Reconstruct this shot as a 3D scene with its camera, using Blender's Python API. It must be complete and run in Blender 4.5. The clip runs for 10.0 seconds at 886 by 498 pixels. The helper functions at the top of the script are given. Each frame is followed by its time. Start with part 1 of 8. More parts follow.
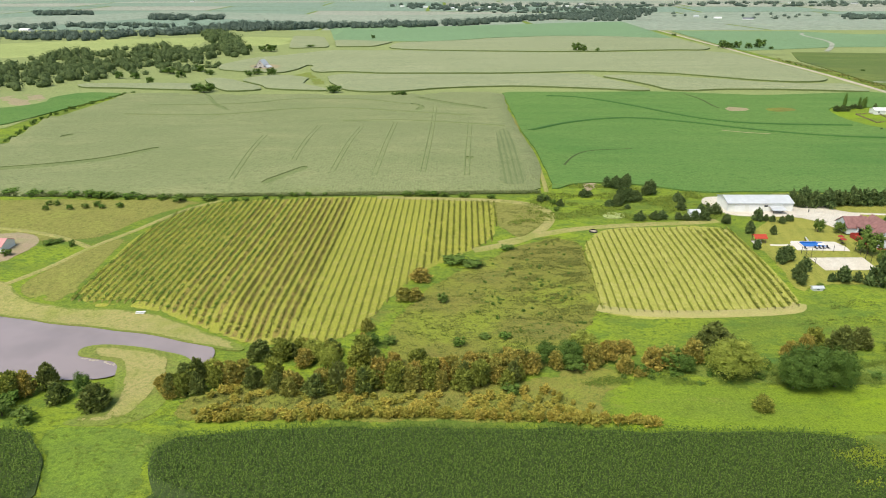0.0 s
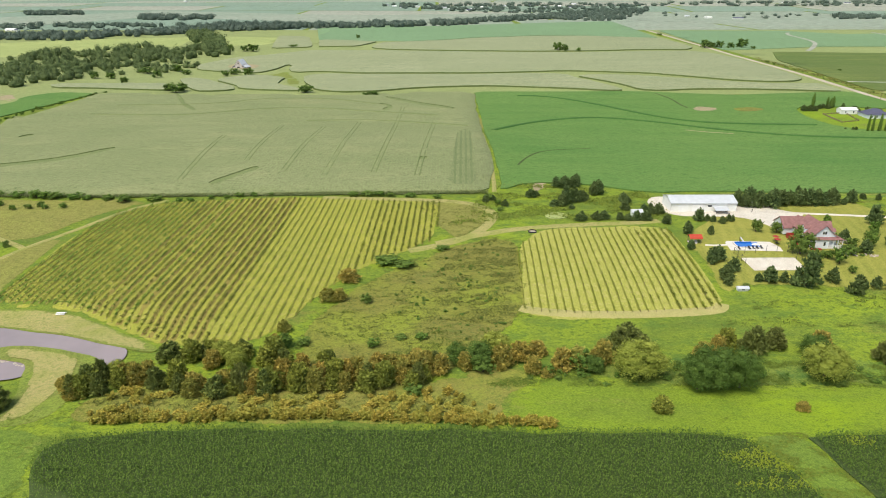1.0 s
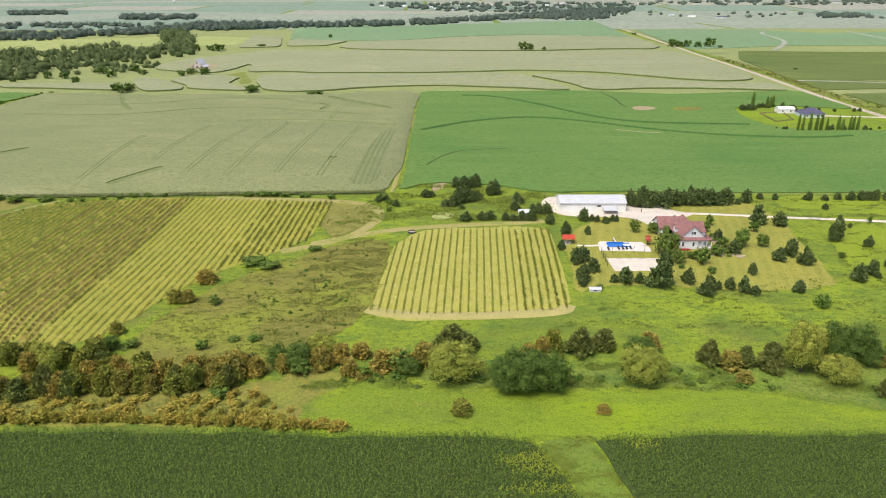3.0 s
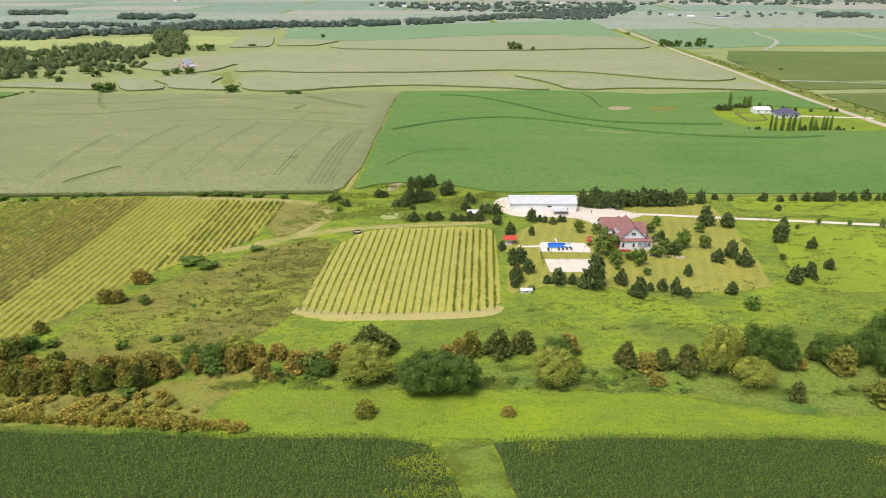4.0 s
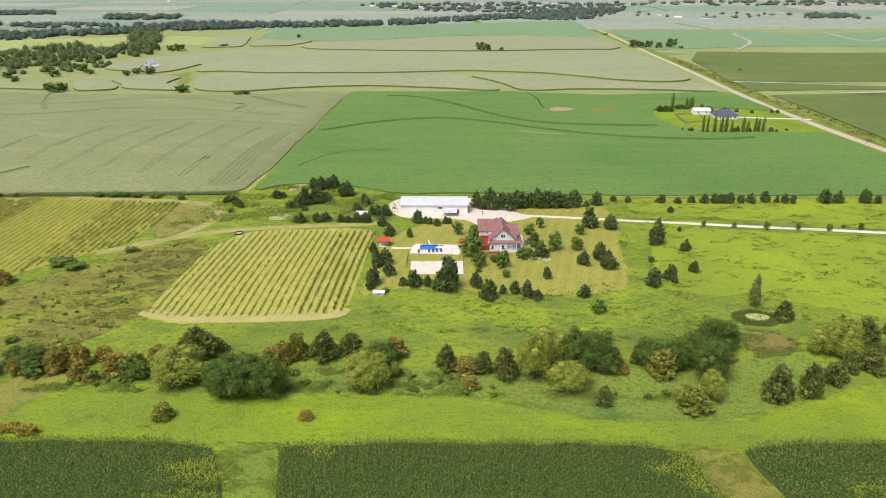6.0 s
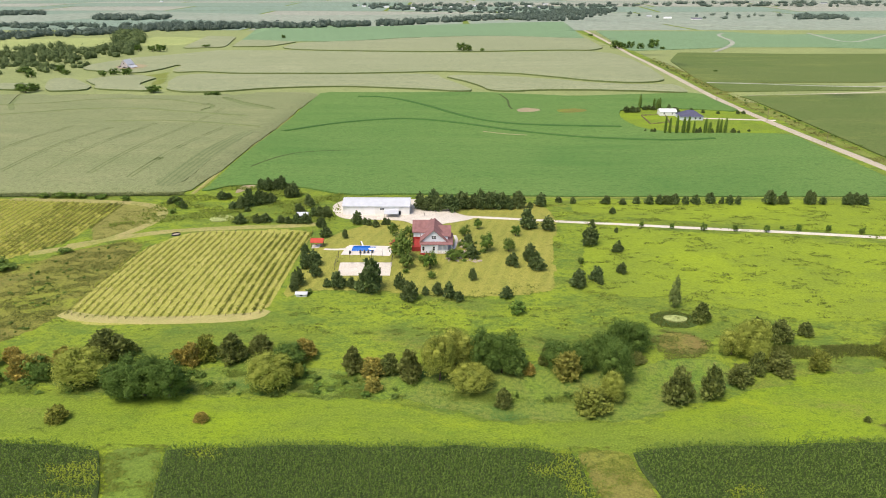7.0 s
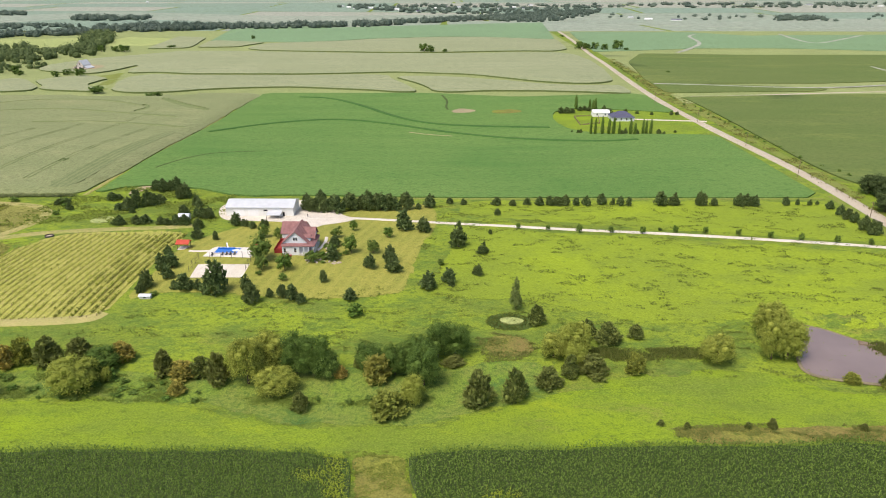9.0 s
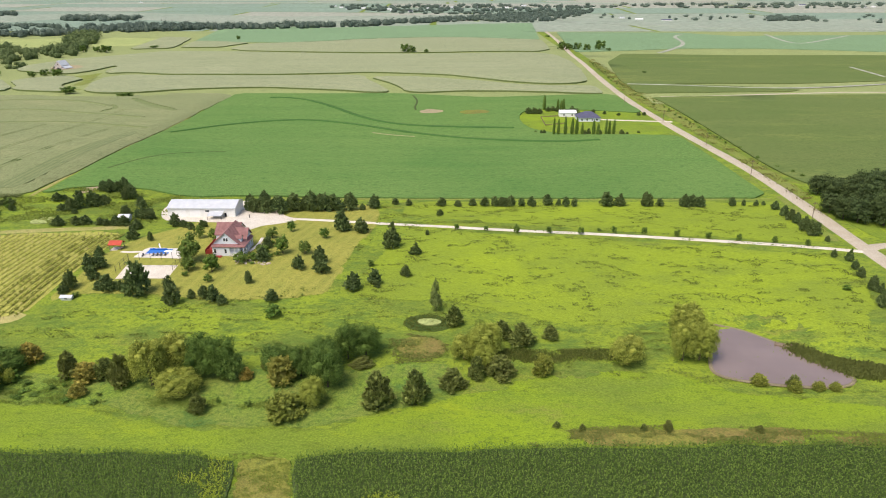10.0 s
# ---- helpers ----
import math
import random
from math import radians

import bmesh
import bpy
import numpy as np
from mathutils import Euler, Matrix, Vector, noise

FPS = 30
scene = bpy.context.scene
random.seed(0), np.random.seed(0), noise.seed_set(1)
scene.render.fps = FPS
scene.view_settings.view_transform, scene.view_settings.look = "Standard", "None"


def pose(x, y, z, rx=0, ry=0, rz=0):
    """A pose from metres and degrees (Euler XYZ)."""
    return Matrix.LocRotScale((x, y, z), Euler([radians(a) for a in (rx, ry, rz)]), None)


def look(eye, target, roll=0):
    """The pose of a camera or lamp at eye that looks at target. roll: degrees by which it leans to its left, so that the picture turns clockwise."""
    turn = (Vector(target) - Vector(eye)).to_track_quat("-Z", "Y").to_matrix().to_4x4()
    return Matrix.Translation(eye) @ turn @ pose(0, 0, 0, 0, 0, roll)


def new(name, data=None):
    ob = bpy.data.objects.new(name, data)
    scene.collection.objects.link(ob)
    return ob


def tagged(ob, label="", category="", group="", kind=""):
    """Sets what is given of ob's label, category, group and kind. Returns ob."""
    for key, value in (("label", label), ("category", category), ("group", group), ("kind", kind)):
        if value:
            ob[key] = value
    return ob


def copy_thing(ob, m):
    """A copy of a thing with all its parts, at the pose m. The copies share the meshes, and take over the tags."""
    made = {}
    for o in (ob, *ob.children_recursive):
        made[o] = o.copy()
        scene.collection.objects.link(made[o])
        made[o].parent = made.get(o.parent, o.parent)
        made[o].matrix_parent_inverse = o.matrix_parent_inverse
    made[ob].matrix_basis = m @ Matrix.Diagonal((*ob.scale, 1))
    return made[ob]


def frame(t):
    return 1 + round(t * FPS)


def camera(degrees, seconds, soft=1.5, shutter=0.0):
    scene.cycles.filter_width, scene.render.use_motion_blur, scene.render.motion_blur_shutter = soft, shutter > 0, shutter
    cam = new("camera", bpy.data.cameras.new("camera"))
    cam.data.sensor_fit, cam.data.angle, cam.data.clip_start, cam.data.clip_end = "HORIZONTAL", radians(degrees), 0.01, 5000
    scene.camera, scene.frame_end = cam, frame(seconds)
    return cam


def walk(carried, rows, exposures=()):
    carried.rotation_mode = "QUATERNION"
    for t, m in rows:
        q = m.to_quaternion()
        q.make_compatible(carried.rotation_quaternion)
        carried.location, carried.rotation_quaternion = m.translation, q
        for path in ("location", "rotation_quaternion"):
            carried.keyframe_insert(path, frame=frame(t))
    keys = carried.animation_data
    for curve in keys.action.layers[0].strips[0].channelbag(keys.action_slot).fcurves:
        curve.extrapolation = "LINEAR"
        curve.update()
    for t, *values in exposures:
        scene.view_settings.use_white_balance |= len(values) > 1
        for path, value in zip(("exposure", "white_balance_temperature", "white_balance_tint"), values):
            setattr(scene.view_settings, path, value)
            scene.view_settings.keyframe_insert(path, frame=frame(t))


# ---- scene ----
cam = camera(66.7, 10.0, soft=1.0)
METRES, EYE, TILT, LEAN, TURN = 260, 101, -21.7, 0, 0
EXPOSURE = 0.5
ROWS = [
    (0.0, 0.0, 0.0, 0.0, 0.0, 0.0, -0.0),
    (0.5, 0.0503, 0.0012, 0.0004, -0.04, -0.01, 0.02),
    (1.0, 0.1005, 0.0025, 0.0009, -0.08, -0.02, 0.05),
    (1.5, 0.1508, 0.0039, 0.0013, -0.13, -0.03, 0.08),
    (2.0, 0.2013, 0.0054, 0.0017, -0.16, -0.04, 0.11),
    (2.5, 0.2516, 0.0073, 0.002, -0.15, -0.05, 0.12),
    (4.0, 0.4016, 0.0136, 0.0031, 0.45, -0.07, -0.05),
    (4.5, 0.4512, 0.0154, 0.0035, 0.65, -0.06, -0.13),
    (5.0, 0.501, 0.0172, 0.004, 0.74, -0.05, -0.18),
    (5.5, 0.5508, 0.0193, 0.0048, 0.74, -0.05, -0.19),
    (7.0, 0.7003, 0.024, 0.007, 0.57, 0.01, -0.2),
    (7.5, 0.7502, 0.0259, 0.0075, 0.51, 0.04, -0.2),
    (8.0, 0.8002, 0.0278, 0.008, 0.46, 0.06, -0.19),
    (8.5, 0.85, 0.0296, 0.0085, 0.42, 0.07, -0.2),
    (9.0, 0.8998, 0.0319, 0.0089, 0.38, 0.08, -0.19),
    (9.5, 0.9494, 0.034, 0.0094, 0.34, 0.09, -0.18),
    (10.0, 0.9993, 0.0356, 0.0099, 0.31, 0.11, -0.17),
]
walk(cam, [(t, pose(0, 0, EYE, TILT, LEAN, TURN) @ pose(METRES * x, METRES * y, METRES * z, 90 + pitch, roll, yaw)) for t, x, y, z, yaw, pitch, roll in ROWS], exposures=((0.0, EXPOSURE - 0.06, 6500, 0), (1.0, EXPOSURE - 0.06, 6500, 2), (2.0, EXPOSURE - 0.04, 6500, 10), (10.0, EXPOSURE - 0.03, 6500, 10)))

# ---------------------------------------------------------------- light
SUN_ELEVATION, SUN_TURN = 60.0, 220.0
world = bpy.data.worlds.new("sky")
scene.world = world
world.use_nodes = True
sky = world.node_tree.nodes.new("ShaderNodeTexSky")
sky.sky_type = "NISHITA"
sky.sun_disc = False
sky.sun_elevation, sky.sun_rotation = radians(SUN_ELEVATION), radians(SUN_TURN)
sky.dust_density = 3.0
background = world.node_tree.nodes["Background"]
background.inputs["Strength"].default_value = 0.125
world.node_tree.links.new(sky.outputs["Color"], background.inputs["Color"])
sun = new("sun", bpy.data.lights.new("sun", "SUN"))
sun.data.energy, sun.data.angle, sun.data.color = 2.6, radians(26), (1.0, 0.910, 0.780)
a, e = radians(SUN_TURN), radians(SUN_ELEVATION)
sun.matrix_world = look((0, 0, 300), Vector((0, 0, 300)) - Vector((math.sin(a) * math.cos(e), math.cos(a) * math.cos(e), math.sin(e))))

# ---------------------------------------------------------------- materials


def mix_nodes(nt, fac, c1, c2):
    m = nt.nodes.new("ShaderNodeMix")
    m.data_type = "RGBA"
    for sock, val in ((m.inputs[0], fac), (m.inputs[6], c1), (m.inputs[7], c2)):
        if isinstance(val, bpy.types.NodeSocket):
            nt.links.new(val, sock)
        elif isinstance(val, tuple):
            sock.default_value = (*val, 1)
        else:
            sock.default_value = val
    return m.outputs[2]


def ramp(nt, fac, lo, hi):
    r = nt.nodes.new("ShaderNodeMapRange")
    r.inputs[1].default_value, r.inputs[2].default_value = lo, hi
    nt.links.new(fac, r.inputs[0])
    return r.outputs[0]


def noise_node(nt, scale, detail=4.0, stretch=(1, 1, 1), turn=0.0, rough=0.55):
    tc = nt.nodes.new("ShaderNodeTexCoord")
    mp = nt.nodes.new("ShaderNodeMapping")
    mp.inputs["Scale"].default_value = stretch
    mp.inputs["Rotation"].default_value = (0, 0, turn)
    nz = nt.nodes.new("ShaderNodeTexNoise")
    nz.inputs["Scale"].default_value, nz.inputs["Detail"].default_value, nz.inputs["Roughness"].default_value = scale, detail, rough
    nt.links.new(tc.outputs["Object"], mp.inputs[0])
    nt.links.new(mp.outputs[0], nz.inputs["Vector"])
    return nz.outputs[0]


def shader(name, rough=0.8, metal=0.0, spec=0.3):
    m = bpy.data.materials.new(name)
    m.use_nodes = True
    b = m.node_tree.nodes["Principled BSDF"]
    b.inputs["Roughness"].default_value, b.inputs["Metallic"].default_value = rough, metal
    b.inputs["Specular IOR Level"].default_value = spec
    return m, m.node_tree, b


def bumped(nt, b, height, strength, distance):
    n = nt.nodes.new("ShaderNodeBump")
    n.inputs["Strength"].default_value, n.inputs["Distance"].default_value = strength, distance
    nt.links.new(height, n.inputs["Height"])
    nt.links.new(n.outputs[0], b.inputs["Normal"])


def ground_mat(name, base, patch, fleck, s1=0.02, s2=0.12, s3=1.2, k1=(0.4, 0.6), k2=(0.45, 0.65), k3=(0.5, 0.75), bump=0.5, stretch=(1, 1, 1), turn=0.0, rows=None, fade=False, grain=0.42, tints=()):
    """Vegetation or soil seen from above: large patches, mottling, flecks; rows: (metres, colour, turn, strength); tints: (colour, scale, from, to) for stray patches."""
    m, nt, b = shader(name, 0.9, 0.0, 0.1)
    n1, n2 = noise_node(nt, s1, 5), noise_node(nt, s2, 8, stretch, turn, 0.62)
    near = tuple(0.6 + 0.4 * v for v in stretch)
    n3 = noise_node(nt, s3, 6, near, turn, 0.65)
    mid = tuple(0.3 * p + 0.7 * q for p, q in zip(base, patch))
    c = mix_nodes(nt, ramp(nt, n1, *k1), base, mid)
    c = mix_nodes(nt, ramp(nt, n2, *k2), c, patch)
    for i, (colour, scale, lo, hi) in enumerate(tints):
        c = mix_nodes(nt, ramp(nt, noise_node(nt, scale, 9, (stretch[0], stretch[1], 1), 0.7 * i, 0.78), lo, hi), c, colour)
    c = mix_nodes(nt, ramp(nt, n3, *k3), c, fleck)
    if rows:
        pitch, colour, angle, strength = rows
        tc, mp = nt.nodes.new("ShaderNodeTexCoord"), nt.nodes.new("ShaderNodeMapping")
        mp.inputs["Rotation"].default_value = (0, 0, angle)
        nt.links.new(tc.outputs["Object"], mp.inputs[0])
        w = nt.nodes.new("ShaderNodeTexWave")
        w.inputs["Scale"].default_value, w.inputs["Distortion"].default_value = 0.314 / pitch, 0.6
        w.inputs["Detail"].default_value, w.inputs["Detail Scale"].default_value = 2, 0.4
        nt.links.new(mp.outputs[0], w.inputs["Vector"])
        f = nt.nodes.new("ShaderNodeMath")
        f.operation = "MULTIPLY"
        nt.links.new(ramp(nt, w.outputs[1], 0.45, 0.8), f.inputs[0])
        f.inputs[1].default_value = strength
        c = mix_nodes(nt, f.outputs[0], c, colour)
    fine = nt.nodes.new("ShaderNodeMapRange")
    for i, val in ((1, 0.3), (2, 0.7), (3, 1 - grain), (4, 1 + grain)):
        fine.inputs[i].default_value = val
    nt.links.new(noise_node(nt, s3 * 3.5, 6, near, turn, 0.75), fine.inputs[0])
    hsv = nt.nodes.new("ShaderNodeHueSaturation")
    nt.links.new(fine.outputs[0], hsv.inputs["Value"])
    nt.links.new(c, hsv.inputs["Color"])
    nt.links.new(hsv.outputs[0], b.inputs["Base Color"])
    bumped(nt, b, n3, bump, 0.3)
    if fade:
        at, ad = nt.nodes.new("ShaderNodeAttribute"), nt.nodes.new("ShaderNodeMath")
        at.attribute_name = "edge"
        ad.operation = "ADD"
        nt.links.new(at.outputs["Fac"], ad.inputs[0])
        nt.links.new(noise_node(nt, 0.5, 10, stretch, 0.0, 0.85), ad.inputs[1])
        nt.links.new(ramp(nt, ad.outputs[0], 0.765, 0.775), b.inputs["Alpha"])
    return m


def leaf_mat(name, dark, light, tint, shine=0.08):
    """Leaves: each leaf its own tone between dark and light, each plant leaning to tint by chance."""
    m, nt, b = shader(name, 0.65, 0.0, shine)
    g, o = nt.nodes.new("ShaderNodeNewGeometry"), nt.nodes.new("ShaderNodeObjectInfo")
    c = mix_nodes(nt, g.outputs["Random Per Island"], dark, light)
    f = nt.nodes.new("ShaderNodeMath")
    f.operation = "MULTIPLY"
    nt.links.new(o.outputs["Random"], f.inputs[0])
    f.inputs[1].default_value = 0.8
    c = mix_nodes(nt, f.outputs[0], c, tint)
    nt.links.new(c, b.inputs["Base Color"])
    t, mx = nt.nodes.new("ShaderNodeBsdfTranslucent"), nt.nodes.new("ShaderNodeMixShader")
    nt.links.new(c, t.inputs["Color"])
    mx.inputs[0].default_value = 0.25
    out = nt.nodes["Material Output"]
    nt.links.new(b.outputs[0], mx.inputs[1])
    nt.links.new(t.outputs[0], mx.inputs[2])
    nt.links.new(mx.outputs[0], out.inputs["Surface"])
    return m


def plain_mat(name, colour, rough=0.6, metal=0.0, spec=0.3, vary=0.12, scale=0.8, bump=0.1, dirt=None):
    m, nt, b = shader(name, rough, metal, spec)
    n1, n2 = noise_node(nt, scale, 5), noise_node(nt, scale * 9, 3)
    d = dirt or tuple(v * (1 - 2.2 * vary) for v in colour)
    c = mix_nodes(nt, ramp(nt, n1, 0.35, 0.75), colour, d)
    f = nt.nodes.new("ShaderNodeMath")
    f.operation = "MULTIPLY"
    nt.links.new(ramp(nt, n2, 0.4, 0.8), f.inputs[0])
    f.inputs[1].default_value = 0.35
    c = mix_nodes(nt, f.outputs[0], c, d)
    nt.links.new(c, b.inputs["Base Color"])
    bumped(nt, b, n2, bump, 0.02)
    return m


MEADOW = ground_mat("meadow", (0.236, 0.306, 0.026), (0.128, 0.172, 0.032), (0.090, 0.138, 0.024), 0.012, 0.055, 0.62, k1=(0.34, 0.66), k2=(0.46, 0.66), k3=(0.50, 0.68), bump=1.0, stretch=(0.55, 1.2, 1), grain=0.40, tints=(((0.190, 0.160, 0.054), 0.028, 0.56, 0.72), ((0.105, 0.166, 0.030), 0.11, 0.49, 0.62)))
LAWN_BRIGHT = ground_mat("bright_hay_grass", (0.206, 0.290, 0.019), (0.150, 0.205, 0.030), (0.112, 0.172, 0.020), 0.02, 0.06, 0.7, k1=(0.35, 0.6), k2=(0.45, 0.65), k3=(0.52, 0.72), bump=1.0, stretch=(0.5, 1.15, 1), fade=True, tints=(((0.205, 0.198, 0.056), 0.032, 0.58, 0.74), ((0.270, 0.335, 0.020), 0.06, 0.58, 0.74), ((0.120, 0.190, 0.024), 0.12, 0.54, 0.70)))
PASTURE_BRIGHT = ground_mat("bright_rough_pasture", (0.238, 0.310, 0.024), (0.176, 0.232, 0.030), (0.112, 0.164, 0.026), 0.015, 0.06, 0.6, k1=(0.34, 0.66), k2=(0.48, 0.68), k3=(0.56, 0.72), bump=1.0, stretch=(0.5, 1.2, 1), grain=0.40, fade=True, tints=(((0.120, 0.140, 0.040), 0.030, 0.60, 0.70), ((0.120, 0.180, 0.030), 0.13, 0.60, 0.70)))
LAWN = ground_mat("mown_lawn", (0.282, 0.272, 0.058), (0.230, 0.240, 0.050), (0.180, 0.196, 0.042), 0.02, 0.08, 0.6, k3=(0.5, 0.7), rows=(4.5, (0.325, 0.308, 0.074), 0.25, 0.3), fade=True)
WEEDY = ground_mat("weedy_slope", (0.212, 0.244, 0.036), (0.182, 0.155, 0.048), (0.112, 0.128, 0.030), 0.022, 0.05, 0.6, k1=(0.40, 0.60), k2=(0.50, 0.66), k3=(0.50, 0.68), bump=1.0, stretch=(0.7, 1.2, 1), fade=True, tints=(((0.130, 0.185, 0.030), 0.05, 0.56, 0.70),))
# Next two corn colours: blue is raised for the haze over distance.
CORN_FAR = ground_mat("tasselled_corn", (0.230, 0.246, 0.122), (0.186, 0.212, 0.098), (0.120, 0.150, 0.062), 0.010, 0.030, 0.5, k1=(0.35, 0.65), k2=(0.40, 0.68), k3=(0.50, 0.72), bump=1.0, stretch=(0.6, 1.4, 1), rows=(1.6, (0.245, 0.275, 0.122), 0.0, 0.18), tints=(((0.262, 0.268, 0.135), 0.022, 0.52, 0.68),))
CORN_STRIP = ground_mat("ripening_corn", (0.286, 0.300, 0.180), (0.230, 0.256, 0.144), (0.178, 0.210, 0.110), 0.010, 0.035, 0.22, k1=(0.35, 0.65), k2=(0.42, 0.66), k3=(0.48, 0.70), stretch=(0.16, 1.6, 1), bump=1.0, rows=(9.0, (0.315, 0.322, 0.172), 1.45, 0.35))
# Darker than the canopy: stalks, and shade below it put into the colour.
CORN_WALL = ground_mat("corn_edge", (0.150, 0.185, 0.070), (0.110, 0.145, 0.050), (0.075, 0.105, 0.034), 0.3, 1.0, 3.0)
SOY = ground_mat("soybean_leaves", (0.092, 0.180, 0.044), (0.130, 0.212, 0.056), (0.058, 0.132, 0.032), 0.009, 0.030, 0.40, k1=(0.35, 0.65), k2=(0.42, 0.66), k3=(0.50, 0.74), stretch=(0.35, 1.4, 1), bump=0.8)
# Darker than the field; the terrace's shaded side is put into the colour.
SOY_RIDGE = ground_mat("terrace_soybean", (0.046, 0.112, 0.028), (0.060, 0.134, 0.032), (0.034, 0.086, 0.020), 0.02, 0.1, 0.6)
CORN_RIDGE = ground_mat("terrace_corn", (0.180, 0.212, 0.088), (0.152, 0.186, 0.074), (0.112, 0.145, 0.054), 0.02, 0.1, 0.6)
CORN_ROWS = ground_mat("open_corn_rows", (0.200, 0.225, 0.105), (0.165, 0.192, 0.088), (0.110, 0.140, 0.058), 0.02, 0.1, 0.6, rows=(3.0, (0.110, 0.140, 0.055), 0.03, 0.45))
WEEDY_GREEN = ground_mat("weedy_verge", (0.185, 0.240, 0.040), (0.190, 0.205, 0.056), (0.110, 0.155, 0.034), 0.03, 0.1, 0.5, fade=True)
DRY_MEADOW = ground_mat("dry_meadow", (0.238, 0.242, 0.060), (0.215, 0.205, 0.058), (0.145, 0.155, 0.038), 0.02, 0.06, 0.5, k2=(0.40, 0.60), k3=(0.48, 0.68), fade=True)
RUSTY_GRASS = ground_mat("rusty_grass", (0.205, 0.200, 0.045), (0.190, 0.155, 0.050), (0.120, 0.135, 0.030), 0.04, 0.08, 0.5, k2=(0.42, 0.62), k3=(0.46, 0.70), fade=True)
REEDS = ground_mat("dark_reeds", (0.070, 0.110, 0.026), (0.050, 0.085, 0.020), (0.120, 0.150, 0.040), 0.1, 0.3, 1.2)
# Shade between plants and in gullies is put into this dark colour.
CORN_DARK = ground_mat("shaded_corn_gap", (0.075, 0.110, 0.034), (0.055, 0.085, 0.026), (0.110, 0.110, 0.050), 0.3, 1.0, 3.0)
MUD = ground_mat("pond_mud", (0.200, 0.165, 0.105), (0.240, 0.200, 0.130), (0.140, 0.130, 0.070), 0.1, 0.4, 2.0)
SOY_DULL = ground_mat("dull_soybean", (0.104, 0.148, 0.040), (0.126, 0.160, 0.048), (0.074, 0.114, 0.030), 0.006, 0.025, 0.5, k2=(0.42, 0.64), k3=(0.50, 0.70), stretch=(0.4, 1.4, 1), tints=(((0.168, 0.200, 0.056), 0.014, 0.52, 0.66),))
# Haze is put into the distant colours FAR_SOY, FAR_HAY, SOY_FAR and FAR_MIX.
FAR_SOY = ground_mat("hazed_soybean", (0.210, 0.275, 0.215), (0.195, 0.260, 0.195), (0.180, 0.240, 0.175), 0.0015, 0.006, 0.03, stretch=(0.25, 1, 1))
FAR_HAY = ground_mat("haze_pale_stubble", (0.315, 0.315, 0.260), (0.290, 0.300, 0.240), (0.260, 0.280, 0.215), 0.0015, 0.006, 0.03, stretch=(0.25, 1, 1))
SOY_FAR = ground_mat("haze_pale_soybean", (0.178, 0.272, 0.145), (0.164, 0.250, 0.132), (0.146, 0.225, 0.112), 0.004, 0.02, 0.1, stretch=(0.4, 1.4, 1))
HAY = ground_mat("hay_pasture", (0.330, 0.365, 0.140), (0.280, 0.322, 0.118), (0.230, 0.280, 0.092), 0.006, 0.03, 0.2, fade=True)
FAR_MIX = ground_mat("hazed_crops", (0.270, 0.300, 0.235), (0.235, 0.280, 0.215), (0.300, 0.315, 0.255), 0.0015, 0.004, 0.02, stretch=(0.25, 1, 1))
VINE_GRASS = ground_mat("vineyard_grass", (0.312, 0.308, 0.052), (0.268, 0.278, 0.048), (0.330, 0.295, 0.090), 0.02, 0.09, 0.6, k2=(0.42, 0.62), k3=(0.5, 0.7), fade=True)
VINE_SOIL = ground_mat("vine_strip", (0.225, 0.225, 0.046), (0.185, 0.200, 0.040), (0.260, 0.215, 0.078), 0.05, 0.2, 1.0)
PASTURE = ground_mat("grazed_pasture", (0.262, 0.296, 0.118), (0.228, 0.262, 0.104), (0.180, 0.215, 0.080), 0.010, 0.04, 0.25, stretch=(0.5, 1.2, 1))
VINE_BROWN = ground_mat("bare_vine_strip", (0.250, 0.208, 0.056), (0.215, 0.185, 0.050), (0.270, 0.215, 0.070), 0.05, 0.2, 1.0)
SAND = ground_mat("dry_track", (0.265, 0.270, 0.076), (0.345, 0.300, 0.122), (0.175, 0.212, 0.052), 0.04, 0.10, 0.8, k2=(0.40, 0.60), k3=(0.46, 0.72), fade=True)
GRAVEL = ground_mat("limestone_gravel", (0.62, 0.57, 0.50), (0.55, 0.49, 0.42), (0.48, 0.43, 0.37), 0.05, 0.3, 3.0, bump=0.2)
ROAD = ground_mat("gravel_road", (0.400, 0.340, 0.265), (0.450, 0.395, 0.320), (0.330, 0.280, 0.215), 0.03, 0.2, 2.0, bump=0.2)
HEADLAND = ground_mat("tan_headland", (0.385, 0.335, 0.140), (0.340, 0.315, 0.120), (0.285, 0.295, 0.090), 0.05, 0.2, 1.2, fade=True)
SOIL = ground_mat("bare_soil", (0.34, 0.26, 0.18), (0.30, 0.27, 0.15), (0.24, 0.18, 0.12), 0.05, 0.2, 1.2, fade=True)
HOLLOW = ground_mat("rough_creek_grass", (0.160, 0.238, 0.032), (0.180, 0.212, 0.048), (0.082, 0.140, 0.026), 0.03, 0.10, 0.8, k2=(0.46, 0.62), k3=(0.46, 0.66), bump=1.0, fade=True, tints=(((0.080, 0.150, 0.036), 0.07, 0.52, 0.62), ((0.235, 0.235, 0.080), 0.12, 0.60, 0.72)))
BRUSH_GRASS = ground_mat("brushy_dry_grass", (0.218, 0.236, 0.044), (0.225, 0.200, 0.056), (0.140, 0.170, 0.034), 0.03, 0.10, 0.8, k2=(0.46, 0.64), k3=(0.46, 0.66), bump=1.0, fade=True)
